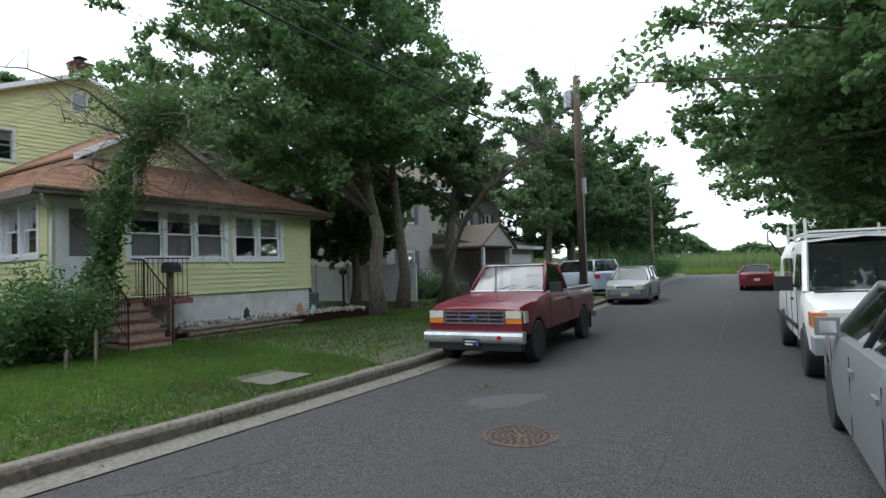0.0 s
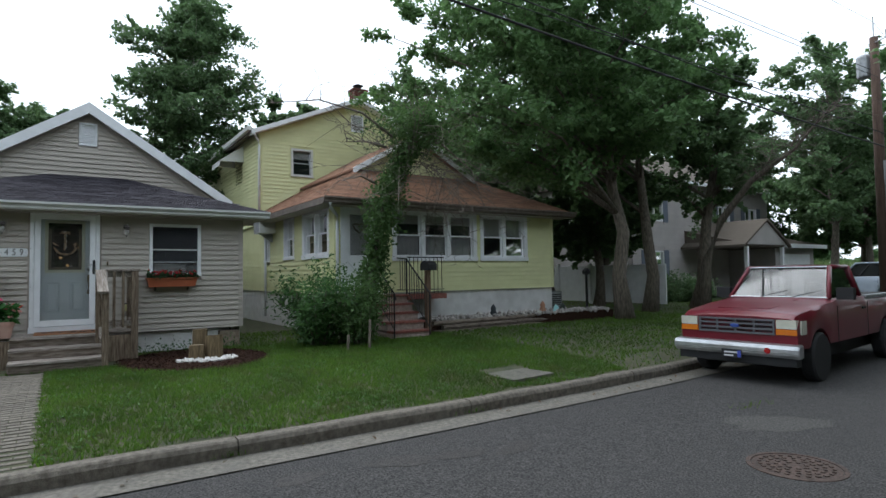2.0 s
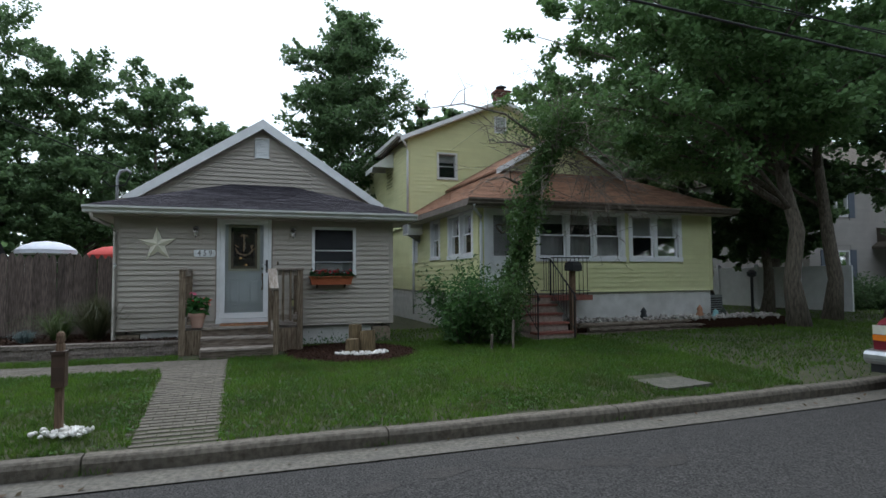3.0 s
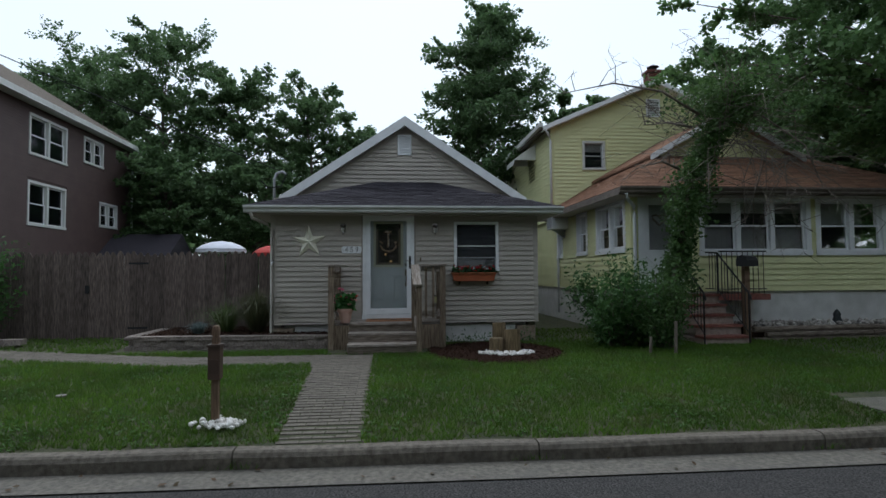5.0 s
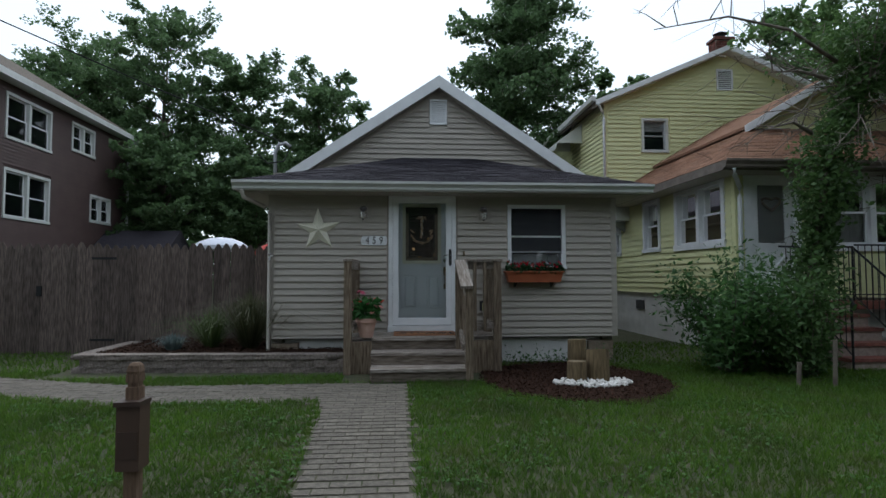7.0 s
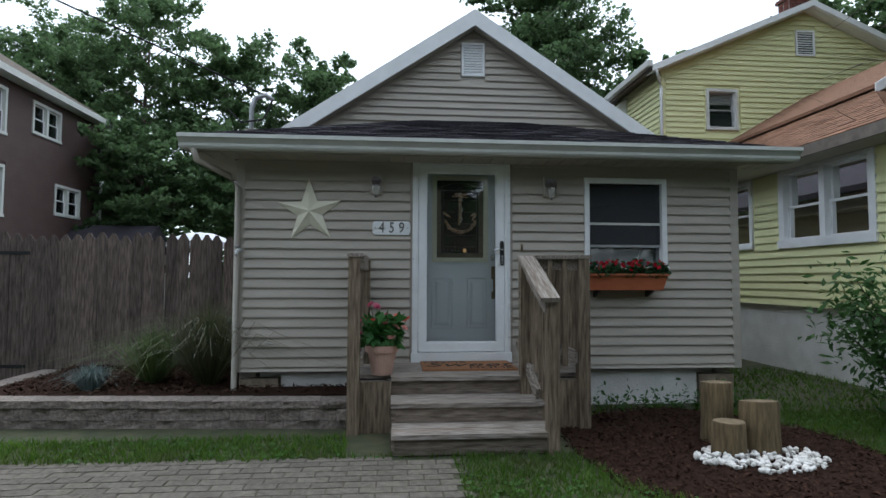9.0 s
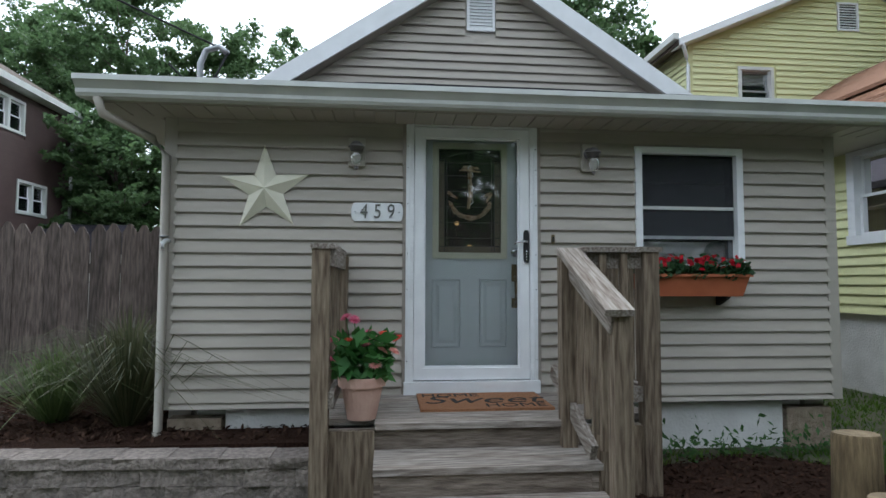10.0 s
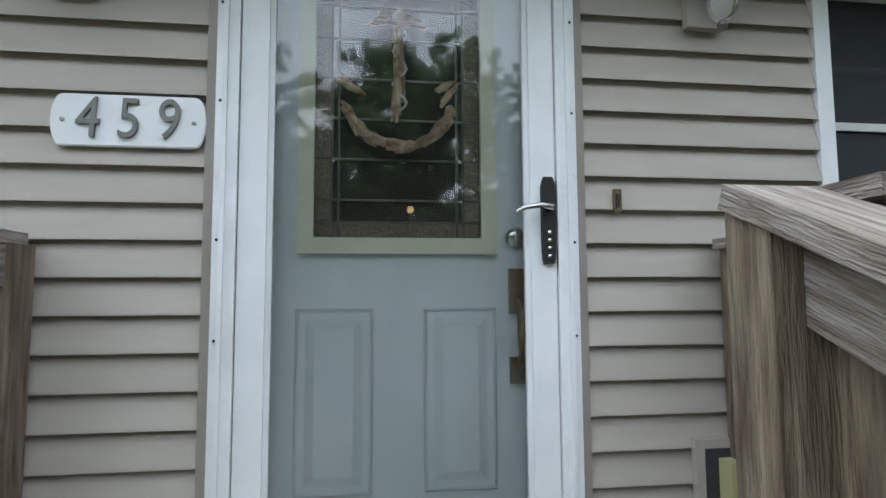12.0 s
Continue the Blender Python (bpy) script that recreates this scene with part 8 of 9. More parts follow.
for s in (-1, 1):
    part("pillar", tube([(1.45, s * 0.88, 1.2), (0.84, s * 0.79, 1.95)], 0.045, 6), WHT, van)
    quad_pane("side_window", [(1.28, s * 0.935, 1.25), (0.60, s * 0.945, 1.25), (0.60, s * 0.885, 1.78), (0.92, s * 0.88, 1.78)][:: s], M["carglass"], van)
    for x in (0.05, -0.65):
        part("side_pane", box(x - 0.24, x + 0.24, s * 0.925 - 0.016, s * 0.925 + 0.016, 1.30, 1.72, m=None), M["carglass"], van)
    part("mirror", box(1.05, 1.25, s * 1.13 - 0.12, s * 1.13 + 0.12, 1.22, 1.44), M["black"], van, bevel=0.05)
    part("mirror_arm", box(1.12, 1.18, s * 1.0 - 0.07, s * 1.0 + 0.07, 1.27, 1.32), M["black"], van)
    part("headlamp", box(2.30, 2.485, s * 0.58 - 0.19, s * 0.58 + 0.19, 0.79, 0.98), lens, van, "cloudy headlamp", bevel=0.02)
    part("indicator", box(2.18, 2.475, s * 0.86 - 0.085, s * 0.86 + 0.085, 0.79, 0.98), amber, van, "amber indicator", bevel=0.02)
    part("trim_strip", box(-2.3, 1.15, s * 0.975 - 0.01, s * 0.975 + 0.01, 0.62, 0.69), M["black"], van)
    for x in (1.2, 0.45, -0.3):
        part("door_seam", box(x - 0.004, x + 0.004, s * 0.972 - 0.004, s * 0.972 + 0.004, 0.5, 1.2), M["dark"], vb)
    part("door_handle", box(0.50, 0.64, s * 0.975 - 0.012, s * 0.975 + 0.015, 1.04, 1.08), M["black"], vb)
    part("rack_rail", tube([(-2.1, s * 0.72, 2.12), (0.6, s * 0.72, 2.12)], 0.02, 6), M["gutter"], van)
    for x in (0.55, -0.9, -2.0):
        part("rack_foot", prism([(x - 0.03, 1.98), (x + 0.03, 1.98), (x + 0.02, 2.36), (x - 0.02, 2.36)], "y", s * 0.74 - 0.02, s * 0.74 + 0.02), M["gutter"], van)
for x in (0.55, -0.9, -2.0):
    part("rack_bar", tube([(x, -0.74, 2.14), (x, 0.74, 2.14)], 0.02, 6), M["gutter"], van)
part("dashboard", box(0.9, 1.35, -0.8, 0.8, 1.1, 1.235), M["black"], van)
part("bulkhead", box(-0.25, -0.2, -0.85, 0.85, 0.6, 1.9), plain("plywood", (0.22, 0.15, 0.07), 0.8), van)
for s in (-1, 1):
    part("seat", box(0.1, 0.25, s * 0.45 - 0.22, s * 0.45 + 0.22, 0.9, 1.7), M["dark"], van, bevel=0.05)
part("grille", box(2.3, 2.45, -0.4, 0.4, 0.78, 0.98), plain("van_grille", (0.09, 0.09, 0.095), 0.5), van, bevel=0.02)
for z in (0.83, 0.88, 0.93):
    part("grille_bar", box(2.45, 2.462, -0.34, 0.34, z - 0.012, z + 0.012), M["dark"], van)
part("bumper", box(2.25, 2.62, -0.94, 0.94, 0.44, 0.66), plain("grey_bumper", (0.20, 0.21, 0.23), 0.5), van, bevel=0.05)
part("cowl", box(1.42, 1.60, -0.78, 0.78, 1.205, 1.226), M["black"], van)
rnd = random.Random(77)
bm = bmesh.new()
for i in range(16):
    x, y, s = rnd.uniform(1.65, 2.2), rnd.uniform(-0.8, 0.8), rnd.uniform(0.012, 0.045)
    z = 1.20 - (x - 1.5) * 0.143 + 0.03 - 0.02 * (abs(y) > 0.5) * (abs(y) - 0.45) * 3
    bm.faces.new([bm.verts.new((x + s * math.cos(a) * rnd.uniform(0.5, 1), y + s * 1.4 * math.sin(a) * rnd.uniform(0.5, 1), z)) for a in [k * 0.9 for k in range(7)]])
part("peeled_paint", bm, M["steel"], van, "peeled paint flakes on the bonnet")
wheels(van, VW, 0.97, 0.36, 0.23, greyrim, 5)


# ---------------------------------------------------------------- street furniture and marks on the road
def road_z(x, y):
    """The asphalt's height at a place."""
    o = x - kerb_x(y)
    for (a, za), (b, zb) in zip(((0.42, -0.09), (2.0, -0.08), (4.0, -0.07), (6.0, -0.08)), ((2.0, -0.08), (4.0, -0.07), (6.0, -0.08), (ROADW, -0.09))):
        if a <= o <= b:
            return za + (zb - za) * (o - a) / (b - a)
    return -0.085


mh = thing("manhole_cover", -2.0, 4.85, -0.074, label="rusty cast iron manhole cover in the road", category="manhole cover")
rust = surf("rusty_iron", (0.045, 0.033, 0.028), (0.10, 0.068, 0.055), 18, 0.8, 0.5, 70, 0.4)
part("ring", lathe([(0.36, -0.02), (0.36, 0.006), (0.325, 0.007), (0.32, -0.01)], 36), rust, mh)
part("lid", lathe([(0.318, -0.02), (0.318, 0.002), (0.01, 0.004)], 36), rust, mh)
bm = bmesh.new()
for r0 in (0.08, 0.14, 0.20, 0.26):
    n = int(r0 * 90)
    for k in range(n):
        add_box(bm, r0 - 0.014, r0 + 0.014, -0.016, 0.016, 0.003, 0.011, pose(0, 0, 0, 0, 0, 360 * k / n))
part("studs", bm, rust, mh)["kind"] = "stuff"
marks = thing("road_marks", label="pale patch, oil stains and tar cracks on the asphalt", category="road wear", kind="stuff")


def blot(x, y, rx, ry, mat, seed, rot=0, lift=0.003):
    """A ragged flat stain that follows the road."""
    rr = random.Random(seed)
    ph = [rr.uniform(0, 6) for _ in range(4)]
    mm = pose(x, y, 0, 0, 0, rot)
    bm = bmesh.new()
    c = bm.verts.new((x, y, road_z(x, y) + lift))
    ring = []
    n = 72
    for i in range(n):
        a = i * 2 * math.pi / n
        k = 1 + 0.18 * math.sin(2 * a + ph[0]) + 0.12 * math.sin(3 * a + ph[1]) + 0.08 * math.sin(7 * a + ph[2]) + rr.uniform(-0.07, 0.07)
        p = mm @ Vector((rx * k * math.cos(a), ry * k * math.sin(a), 0))
        ring.append(bm.verts.new((p.x, p.y, road_z(p.x, p.y) + lift)))
    for i in range(n):
        bm.faces.new((c, ring[i], ring[(i + 1) % n]))
    return part("blot", bm, mat, marks)


blot(-2.75, 6.1, 0.26, 0.62, M["patch"], 3, -30)
for i, (x, y, a, b) in enumerate(((-4.05, 2.35, 0.34, 0.13), (-3.9, 2.9, 0.22, 0.14), (-4.15, 1.5, 0.24, 0.10), (-3.75, 3.4, 0.3, 0.10), (-4.0, 0.9, 0.2, 0.09))):
    blot(x, y, a, b, M["oil"], 20 + i, 60 + 14 * i)
tar = plain("tar_line", (0.02, 0.02, 0.02), 0.7)
def crack(pts, w, seed):
    rr = random.Random(seed)
    bm = bmesh.new()
    out = []
    for p, q in zip(pts, pts[1:]):
        n = max(2, int(math.hypot(q[0] - p[0], q[1] - p[1]) / 0.12))
        for i in range(n):
            f = i / n
            out.append(Vector((p[0] + (q[0] - p[0]) * f + rr.uniform(-0.02, 0.02), p[1] + (q[1] - p[1]) * f + rr.uniform(-0.02, 0.02), 0)))
    for v in out:
        v.z = road_z(v.x, v.y) + 0.004
    for a, b in zip(out, out[1:]):
        d = (b - a).normalized()
        s = Vector((-d.y, d.x, 0)) * w * rr.uniform(0.4, 1.2)
        bm.faces.new([bm.verts.new(v) for v in (a - s, b - s * 0.8, b + s * 0.8, a + s)])
    part("crack", bm, tar, marks)
crack([(-0.55, 1.5), (-0.7, 4.5), (-0.9, 9), (-1.4, 15), (-2.2, 24)], 0.014, 1)
crack([(-0.6, 4.3), (0.6, 4.0), (2.2, 4.2)], 0.008, 2)
crack([(-2.4, 5.0), (-3.4, 5.6), (-4.3, 5.5)], 0.008, 3)
crack([(-1.8, 6.0), (-0.7, 6.2)], 0.006, 4)
wg = np.array([(kerb_x(y) + rng.uniform(-0.01, 0.05), y + rng.normal() * 0.12, -0.07) for y in (-1.3, 1.25, 3.85, -3.9, 9.9) for i in range(26)] + [(-3.3 + rng.normal() * 0.04, 6.6 + rng.normal() * 0.2, -0.072) for i in range(30)])
jw = new("kerb_weeds", blades("kerb_weeds", wg, 0.06, 0.004, M["grass"], None, 9, 1.0, 2))
tagged(jw, "tufts of weed in the kerb joints", "weeds", kind="stuff")
lv = np.array([(kerb_x(y) + rng.uniform(0.02, 0.4), y, -0.068) for y in rng.uniform(-6, 12, 70)])
ll = new("fallen_leaves", quads_mesh("fallen_leaves", card_cloud(lv, 0.03, rng, flat=3.0), M["dryleaf"]))
tagged(ll, "a few dry leaves in the gutter", "leaves", kind="stuff")

PX, PY = -6.75, 20.9
pole = thing("utility_pole", PX, PY, 0.0, label="brown timber utility pole with street lamp and transformer", category="utility pole")
part("shaft", tube([(0, 0, 0), (0, 0, 5), (0, 0, 8.7)], [0.16, 0.14, 0.115], 12), M["polewood"], pole, smooth=True)
part("transformer", lathe([(0.16, 7.5), (0.19, 7.55), (0.19, 8.15), (0.16, 8.22)], 16, pose(-0.32, 0.05, 0)), M["steel"], pole)
part("insulator_bracket", tube([(0.05, -0.1, 8.5), (0.35, -0.12, 8.55), (0.36, -0.12, 8.8)], 0.02, 6), M["steel"], pole)
part("insulator_bracket", tube([(0.0, 0, 8.65), (0.0, 0, 9.35)], 0.02, 6), M["steel"], pole)
part("lamp_arm", tube([(0.1, 0, 7.25), (0.6, -0.1, 7.55), (1.3, -0.25, 7.68), (1.75, -0.35, 7.66)], 0.03, 8), M["steel"], pole)
part("lamp_head", lathe([(0.03, -0.05), (0.10, 0.12), (0.15, 0.32), (0.13, 0.5), (0.04, 0.6)], 14, pose(1.7, -0.34, 7.66, 0, 88, -11)), M["gutter"], pole, smooth=True)
part("meter_box", box(0.12, 0.22, -0.1, 0.1, 4.2, 4.8), M["steel"], pole)
part("cable_riser", tube([(0.15, -0.05, 0.0), (0.14, -0.05, 4.3)], 0.03, 6), M["steel"], pole)
P2 = (-9.6, 45.5)
pole2 = thing("utility_pole", *P2, 0.0, label="distant timber utility pole with a small lamp", category="utility pole")
part("shaft", tube([(0, 0, 0), (0, 0, 9.0)], [0.15, 0.11], 10), M["bark"], pole2)
part("lamp_arm", tube([(0.1, 0, 7.2), (1.0, -0.1, 7.5), (1.8, -0.2, 7.45)], 0.03, 6), M["steel"], pole2)
part("lamp_head", lathe([(0.03, 0), (0.13, 0.25), (0.04, 0.5)], 10, pose(1.7, -0.2, 7.45, 0, 88, 0)), M["gutter"], pole2)
P0 = (-5.6, -24.0)
pole0 = thing("utility_pole", *P0, 0.0, label="timber utility pole further back along the street", category="utility pole")
part("shaft", tube([(0, 0, 0), (0, 0, 8.7)], [0.16, 0.115], 10), M["polewood"], pole0)
polex = thing("utility_pole", -9.5, -14, 0.1, label="timber utility pole in the next yard", category="utility pole")
part("shaft", tube([(0, 0, 0), (0, 0, 8.7)], [0.15, 0.11], 10), M["polewood"], polex)
def wire(a, b, r, sag, label="overhead cable between the poles"):
    w = thing("overhead_cable", label=label, category="cable", group="overhead cables")
    a, b = Vector(a), Vector(b)
    pts = [a.lerp(b, f) - Vector((0, 0, sag * 4 * f * (1 - f))) for f in np.linspace(0, 1, 21)]
    part("strand", tube(pts, r, 6), M["black"], w)
for z, r, sag, dx in ((5.35, 0.020, 0.45, 0.12), (5.75, 0.012, 0.45, 0.14), (6.35, 0.009, 0.5, -0.1), (7.5, 0.008, 0.5, 0.1), (7.8, 0.008, 0.5, -0.1), (9.3, 0.006, 0.5, 0.0)):
    wire((PX + dx, PY, z - 0.1), (P0[0] + dx, P0[1], z - 0.1 + (1.6 if z < 6 else 0.0)), r, sag)
    wire((PX + dx, PY, z - 0.1), (P2[0] + dx, P2[1], z + 0.1), r, sag)
wire((PX, PY, 8.2), (3.5, 30, 6.2), 0.008, 0.4, "service cable crossing the road")
wire((-9.5, -14, 8.5), (-12.6, -2.25, 3.70), 0.010, 0.1, "service cable to the cottage mast")
wire((PX, PY, 5.2), (-11.8, 36, 5.0), 0.015, 0.6, "service cable drooping to the trees")

# ---------------------------------------------------------------- trees and shrubs
tree("maple_tree", (-10.25, 13.1, 0.15), 11.5, (4.7, 4.9, 4.5, -1.5, -1.3, 7.4), 95000, 0.07, M["leaf"], "large dark green maple on the front lawn", 0.22, seed=3, clumps=150, crown_base=0.3)
tree("maple_tree", (-11.6, 16.0, 0.15), 12, (3.7, 3.8, 4.0, -1.2, 0, 7.6), 34000, 0.085, M["leaf"], "large maple standing behind another maple", 0.22, seed=13, clumps=80, crown_base=0.3)
tree("forked_tree", (-11.6, 18.7, 0.15), 10, (2.6, 3.0, 3.2, -0.2, 0.6, 6.0), 30000, 0.085, M["leaf2"], "forked grey tree with a bare leaning limb", 0.26, seed=4, clumps=80, lean=(0.9, 0.2))
limb = thing("bare_limb_tree", -10.9, 18.0, 0.15, label="slender tree with bare leaning twiggy limb", category="tree")
bm = bmesh.new()
add_tube(bm, [(0, 0, 0), (0.1, 0, 1.6), (0.6, 0.1, 3.0), (1.6, 0.2, 4.2), (2.9, 0.3, 5.0), (4.0, 0.4, 6.2)], [0.2, 0.16, 0.12, 0.09, 0.05, 0.015], 10)
part("trunk", bm, M["bark"], limb, smooth=True)
rr = random.Random(5)
def twigs(n, base, spread, seed, up=0.2):
    r0 = random.Random(seed)
    bm = bmesh.new()
    for i in range(n):
        s = Vector(base(r0.random()))
        e = s + Vector((r0.uniform(-1, 1), r0.uniform(-1, 1), r0.uniform(-0.8, 0.8) + up)) * spread
        m1 = s.lerp(e, 0.5) + Vector((r0.uniform(-0.15, 0.15), r0.uniform(-0.15, 0.15), 0.1)) * spread
        add_tube(bm, [s, m1, e], [0.010, 0.006, 0.002], 4, False)
        for k in range(3):
            f = r0.uniform(0.3, 1)
            q = m1.lerp(e, f)
            add_tube(bm, [q, q + Vector((r0.uniform(-1, 1), r0.uniform(-1, 1), r0.uniform(-0.7, 0.6))) * spread * 0.4], [0.005, 0.0015], 4, False)
    return bm
part("twig_mass", twigs(110, lambda f: (1.6 + 2.6 * f, 0.2 + 0.3 * f, 4.2 + 2.0 * f), 1.1, 6), M["twig"], limb)["kind"] = "stuff"
tree("street_tree", (5.2, 13.5, 0.1), 11.5, (6.3, 7.2, 4.1, -2.1, 0.4, 6.5), 140000, 0.075, M["leaf"], "broad maple overhanging the road", 0.32, seed=5, clumps=260, crown_base=0.3)
tree("street_tree", (5.6, 22, 0.1), 10, (6.2, 6.0, 3.7, -2.7, 0, 5.9), 70000, 0.095, M["leaf"], "broad maple beyond the van", 0.28, seed=15, clumps=150, crown_base=0.3)
tree("street_tree", (6.4, 16.5, 0.1), 7.5, (5.6, 6.0, 2.0, -2.6, 0, 4.7), 50000, 0.085, M["leaf"], "low spreading maple behind the van", 0.22, seed=25, clumps=110, crown_base=0.3)
tree("street_tree", (5.4, 31, 0.1), 9.5, (5.6, 6.0, 3.5, -2.9, 0, 5.4), 45000, 0.11, M["leaf"], "broad maple further along the road", 0.26, seed=35, clumps=110, crown_base=0.3)
tree("street_tree", (4.6, 42, 0.1), 9, (4.6, 6.0, 3.6, -2.0, 0, 4.9), 30000, 0.13, M["leaff"], "leafy maple near the road end", 0.26, seed=36, clumps=90, crown_base=0.3)
tree("birch_tree", (-23.0, 3.9, 0.1), 13.6, (3.3, 3.5, 5.2, 0, 0.1, 7.4), 56000, 0.075, M["leaf2"], "tall slender tree behind the cottage", 0.16, seed=6, cone=0.55, clumps=150, bark=surf("pale_bark", (0.25, 0.23, 0.20), (0.45, 0.42, 0.38), 8, 0.9, 0.4, 30))
for i, (x, y, h, rx, cz) in enumerate(((-40, -20.5, 18.0, 4.8, 11.4), (-36, -13.7, 17.6, 4.0, 11.2), (-37, -17.5, 15.0, 3.4, 9.5), (-36, -9.3, 15.2, 3.5, 9.6), (-36, -4.9, 14.2, 3.4, 8.9), (-37, -1.8, 11.8, 2.8, 7.2), (-33, -15.6, 10.5, 3.2, 5.6), (-32, -7.6, 9.0, 3.2, 4.8), (-34, -3.0, 7.5, 3.0, 4.0), (-31, -11.6, 9.5, 3.2, 4.9))):
    tree("oak_tree", (x, y, 0.1), h, (rx, rx, h * 0.36, 0, 0, cz), 26000, 0.10, M["leaf2"], "tall dark oak behind the back gardens", 0.24, seed=50 + i, clumps=110)
for i, (x, y, h, rx) in enumerate(((-21, 10.5, 8.6, 2.4), (-24, 15, 12, 3.4), (-27, 20, 12, 4), (-21, 15.2, 7, 2.2), (-14.8, 17.2, 8, 2.4), (-17.2, 14.6, 8.5, 2.7), (-16.2, 19.3, 7.5, 2.3), (-19.5, 36, 11, 4.2), (-15, 38, 9, 3.6), (-15, 42, 10, 4), (-14.5, 48, 10, 4), (-12.4, 31.5, 13.2, 3.8), (-12.8, 37, 12.2, 3.6), (-12.6, 44, 12, 3.8), (-12.6, 52, 11.5, 4.0), (-13.2, 60, 11.5, 4.2), (-15.5, 54, 10, 4), (-16, 61, 9.5, 4), (-17, 68, 9, 4), (-25, 8.5, 10, 2.6))):
    tree("leafy_tree", (x, y, 0.1), h, (rx, rx, h * 0.41, 0, 0, h * 0.55), 26000, 0.11, M["leaff"] if y > 35 else M["leaf2"], "leafy green tree beyond the houses", 0.2, seed=80 + i, clumps=80)
for i, (x, y, h, rx) in enumerate(((7.6, -6, 12, 4.8), (8.4, 1.0, 11.5, 4.6), (8.0, -14, 11, 4.5), (11, 8, 9, 3.5))):
    tree("leafy_tree", (x, y, 0.1), h, (rx, rx, h * 0.32, 0, 0, h * 0.60), 22000, 0.12, M["leaf"], "leafy tree across the road", 0.22, seed=120 + i, clumps=70)
tree("small_tree", (-15.6, 15.6, 0.1), 4.6, (1.6, 1.6, 1.4, 0, 0, 3.2), 9000, 0.08, M["leaf2"], "small dark ornamental tree by the white fence", 0.08, seed=141, clumps=30)
for i, (x, y, r, h) in enumerate(((-14.6, 22.3, 1.2, 1.6), (-15.2, 24.4, 0.9, 1.1), (-8.9, 33, 1.6, 2.2), (-9.6, 37, 1.7, 2.6), (-10.2, 41, 1.8, 2.4), (-10.8, 45, 1.8, 2.4), (-11.2, 50, 2.0, 2.5), (-11.8, 56, 2.0, 2.5), (-12.4, 63, 2.0, 2.5))):
    bush("bush", (x, y, 0.1), r, h, 5200, 0.08, M["leaf4"] if y > 30 else M["leaf2"], "leafy green bush along the roadside", 200 + i, group="bushes along the street")
# shrubs of the two near lots
bush("shrub", (-10.15, 4.0, 0.18), 0.85, 1.75, 7000, 0.05, M["leaf4"], "large loose green shrub beside the brick steps", 301)
bush("shrub", (-9.75, 4.75, 0.18), 0.75, 1.25, 5000, 0.045, M["leaf3"], "dense shrub at the foot of the vine", 302)
bush("shrub", (-12.2, -8.25, 0.18), 0.95, 2.65, 5200, 0.06, M["leaf4"], "tall green shrub growing against the picket fence", 303)
# dead trunk smothered in vine
vine = thing("vine_covered_trunk", -10.0, 4.42, 0.15, label="leaning dead trunk smothered in green vine", category="vine")
def vp(f):
    return Vector((-0.10 - 0.32 * f, 0.05 + 2.0 * f + 0.16 * math.sin(f * 7), 4.7 * f))
part("trunk", tube([vp(f) for f in np.linspace(0, 1, 12)], [0.10 - 0.07 * f for f in np.linspace(0, 1, 12)], 9), M["bark"], vine, smooth=True)
r_ = np.random.default_rng(61)
f = r_.uniform(0.02, 1.03, 11000) ** 0.9
c = np.array([vp(float(v))[:] for v in f])
rad = 0.16 + 0.14 * np.sin(f * 8) ** 2 + 0.12 * np.clip(0.3 - f, 0, 1) + 0.2 * np.clip(f - 0.75, 0, 1) * 2
c += np.clip(r_.normal(size=c.shape), -1.8, 1.8) * rad[:, None] * np.array([0.75, 0.75, 0.6])
shared("leaves", quads_mesh("leaves", card_cloud(c, 0.042, r_, aspect=0.6), M["leaf3"]), vine)
c = np.array([(-0.5 + r_.normal() * 0.45, 2.1 + r_.normal() * 0.55, 4.7 + r_.normal() * 0.25) for i in range(3000)])
shared("top_leaves", quads_mesh("top_leaves", card_cloud(c, 0.042, r_, aspect=0.6), M["leaf3"]), vine)
part("dead_twig_mass", twigs(60, lambda f: (-0.4, 1.6 + 0.5 * f, 3.2 + 1.5 * f), 1.9, 62, 0.1), M["twig"], vine)["kind"] = "stuff"
part("hanging_twig_mass", twigs(34, lambda f: (-0.2, 1.6 + 1.6 * f, 3.9 - 0.4 * f), 1.5, 63, -0.65), M["twig"], vine)["kind"] = "stuff"
for k, way in enumerate((((-0.4, 1.4, 4.35), (-0.25, 0.6, 4.72), (-0.05, -0.4, 4.78), (0.1, -1.5, 4.5)), ((-0.4, 1.25, 4.1), (-0.2, 0.7, 4.12), (0.05, 0.1, 4.0)), ((-0.35, 0.95, 3.3), (-0.1, 0.5, 3.38), (0.15, -0.1, 3.2)), ((-0.4, 1.8, 4.3), (-0.2, 2.5, 4.3), (0.0, 3.2, 3.7), (0.05, 3.5, 2.9)))):
    part("bare_branch", tube(way, [0.03 - 0.024 * i / (len(way) - 1) for i in range(len(way))], 6), M["twig"], vine, "bare grey branch", smooth=True)
    pv = [Vector(w) for w in way]
    along = lambda f, pv=pv: pv[min(len(pv) - 2, int(f * (len(pv) - 1)))].lerp(pv[min(len(pv) - 1, int(f * (len(pv) - 1)) + 1)], f * (len(pv) - 1) % 1)
    part("twig_mass", twigs(11, along, 0.55, 64 + k, 0.1), M["twig"], vine)["kind"] = "stuff"
shed = thing("garden_shed", -29.0, -11.6, 0.0, label="low garden shed with a dark roof behind the fence", category="shed")
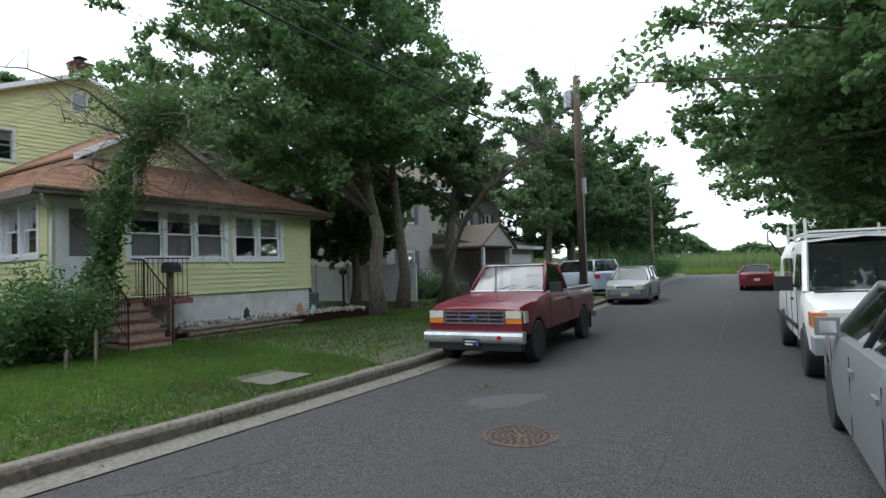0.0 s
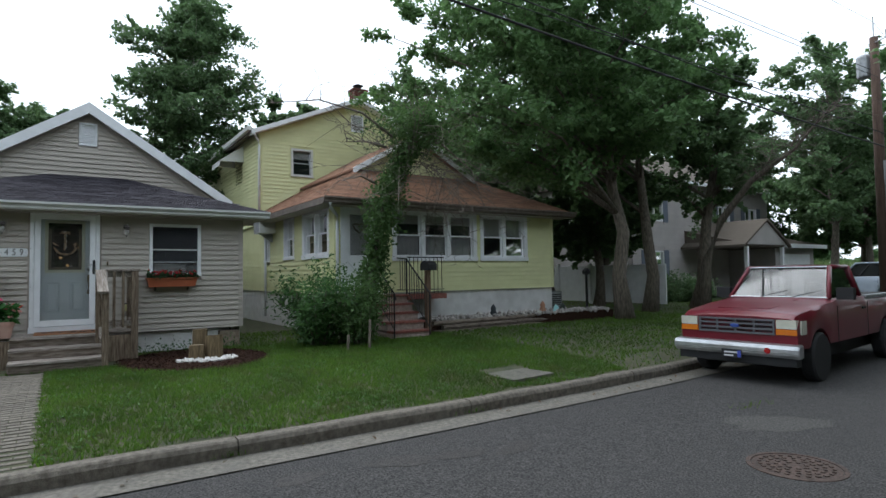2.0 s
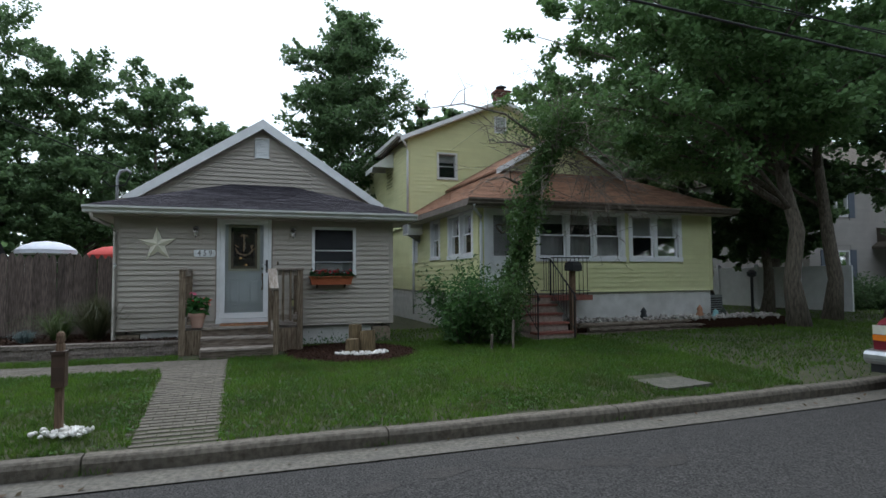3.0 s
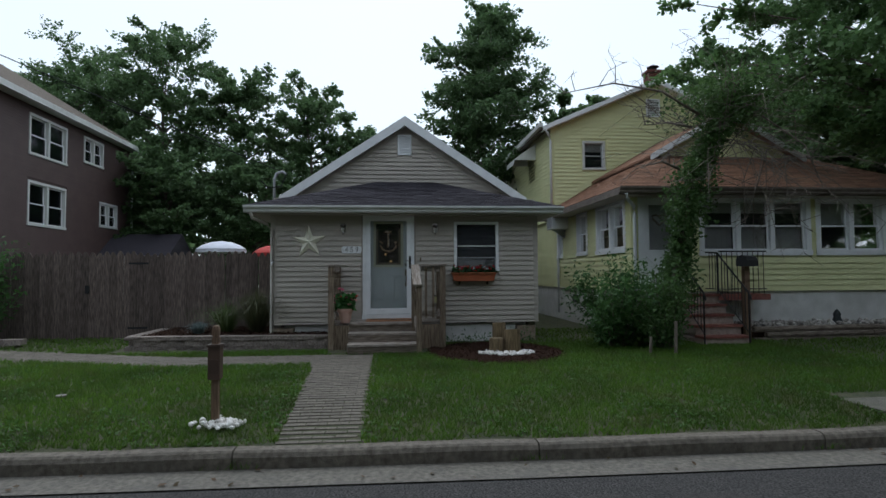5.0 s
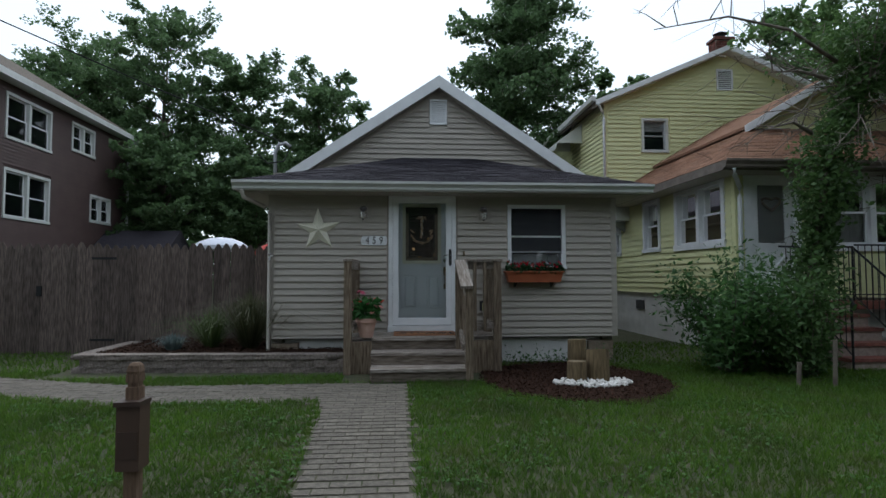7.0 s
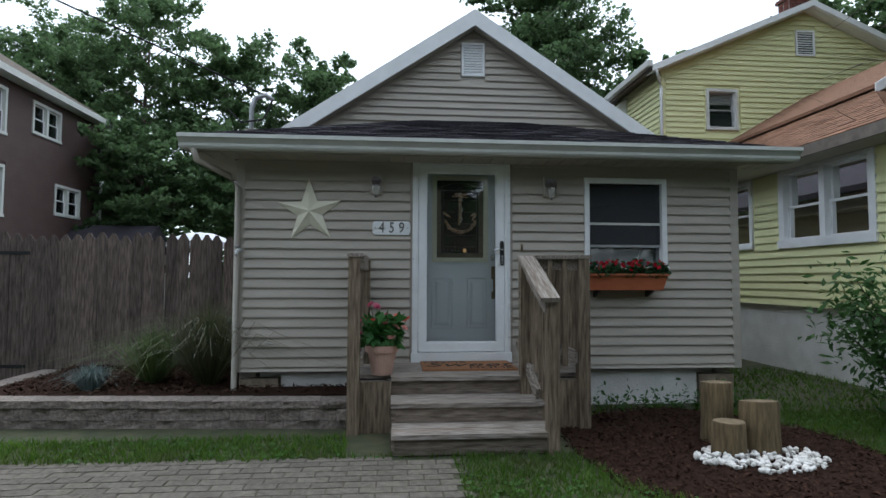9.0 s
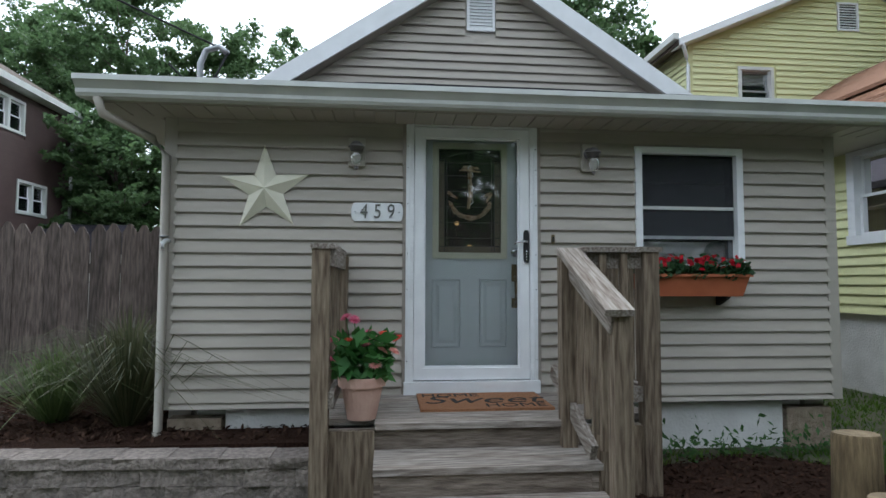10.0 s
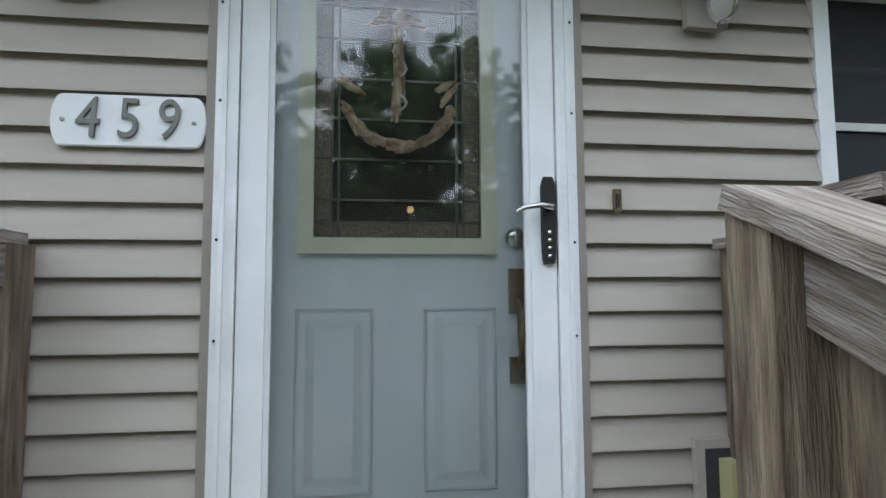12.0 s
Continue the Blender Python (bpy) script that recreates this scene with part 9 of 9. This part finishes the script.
part("wall", box(-1.5, 1.5, -1.4, 1.4, 0, 2.5), M["greysiding"], shed)
part("roof", prism([(-1.7, 2.45), (1.7, 2.45), (0, 3.55)], "y", -1.6, 1.6), M["shingle_dark"], shed)
hoop = thing("basketball_hoop", -1.0, 39.5, -0.05, label="black portable basketball hoop at the roadside", category="basketball hoop")
part("hoop_post", tube([(0.6, 0, 0.1), (0.45, 0, 1.2), (-0.5, 0, 2.7)], 0.05, 8), M["black"], hoop)
part("backboard", box(-0.6, -0.55, -0.5, 0.5, 2.5, 3.2), M["steel"], hoop)
part("hoop_ring", tube([(-0.85 + 0.22 * math.cos(t), 0.22 * math.sin(t), 2.65) for t in np.linspace(0, 6.28, 17)], 0.012, 6), redlens, hoop)
part("hoop_base", box(0.2, 1.0, -0.35, 0.35, 0, 0.2), M["black"], hoop, bevel=0.04)
# flag across the road, and the field of reeds at the road's end
flag = thing("flag", 4.9, 11.9, 2.2, label="striped flag hanging among the trees", category="flag")
for i in range(7):
    part("stripe", box(0.0, 0.9, -0.004, 0.004, i * 0.08, i * 0.08 + 0.078, m=pose(0, 0, 0, 0, -28, 0)), plain("flag_stripe", (0.5, 0.06, 0.07) if i % 2 == 0 else (0.65, 0.64, 0.62), 0.8), flag)
part("flag_pole", tube([(-0.05, 0, -2.2), (-0.05, 0, 0.8)], 0.02, 6), M["steel"], flag)
reeds = np.stack([rng.uniform(-60, 40, 26000), rng.uniform(84, 120, 26000), np.full(26000, -0.1)], 1)
fld = new("reed_field", blades("reed_field", reeds, 2.6, 0.09, M["reed"], None, 71, 0.25, 1))
tagged(fld, "pale green reed field at the end of the road", "reeds", kind="stuff")
vg = new("field_edge", blades("field_edge", np.stack([rng.uniform(-20, 10, 9000), rng.uniform(77, 84, 9000), np.full(9000, -0.1)], 1), 0.7, 0.05, leaf_mat("bright_grass", (0.085, 0.14, 0.025), (0.16, 0.22, 0.05)), None, 72, 0.4, 1))
tagged(vg, "bright grass edging the reed field", "grass", kind="stuff")
wood = np.array([(x, 170 + rng.uniform(-3, 3), rng.uniform(0, 1) ** 0.7 * (7 + 2.5 * math.sin(x * 0.13) + 1.5 * math.sin(x * 0.41))) for x in rng.uniform(-170, 110, 26000)])
fw = new("far_woods", quads_mesh("far_woods", card_cloud(wood, 0.8, rng), M["leaff"]))
tagged(fw, "low dark woods on the horizon", "woods", kind="stuff")
wood = np.array([(18 + rng.uniform(-4, 4), y, rng.uniform(0, 1) ** 0.7 * (12 + 2 * math.sin(y * 0.2) + 1.5 * math.sin(y * 0.53))) for y in rng.uniform(-60, 90, 30000)])
fw3 = new("far_woods", quads_mesh("far_woods", card_cloud(wood, 0.45, rng), M["leaf2"]))
tagged(fw3, "dense dark woods across the road", "woods", kind="stuff")
wood = np.array([(-62 + rng.uniform(-4, 4), y, rng.uniform(0, 1) ** 0.7 * (9 + 2 * math.sin(y * 0.2) + 1.5 * math.sin(y * 0.53))) for y in rng.uniform(-60, 90, 26000)])
fw2 = new("far_woods", quads_mesh("far_woods", card_cloud(wood, 0.5, rng), M["leaf2"]))
tagged(fw2, "dense dark woods behind the back gardens", "woods", kind="stuff")
# grey house added across the road, out of view, to fill the reflections
oh = thing("unseen_house", 14.5, 2, 0.1, label="plain unseen house added across the road", category="house")
part("wall", box(0, 7, -6, 6, 0, 3), M["greysiding"], oh)
part("roof", prism([(-0.5, 3), (7.5, 3), (3.5, 5.5)], "y", -6.4, 6.4), M["shingle_brown"], oh)
for y in (-3.5, 0.5, 3.5):
    part("window", box(-0.03, 0.01, y - 0.5, y + 0.5, 1, 2.3), M["white"], oh)


# ---------------------------------------------------------------- pavers nearest the walk
rnd = random.Random(19)
for b, k in late_pavers:
    shared("paver", pvs[k], path, put_paver(b))
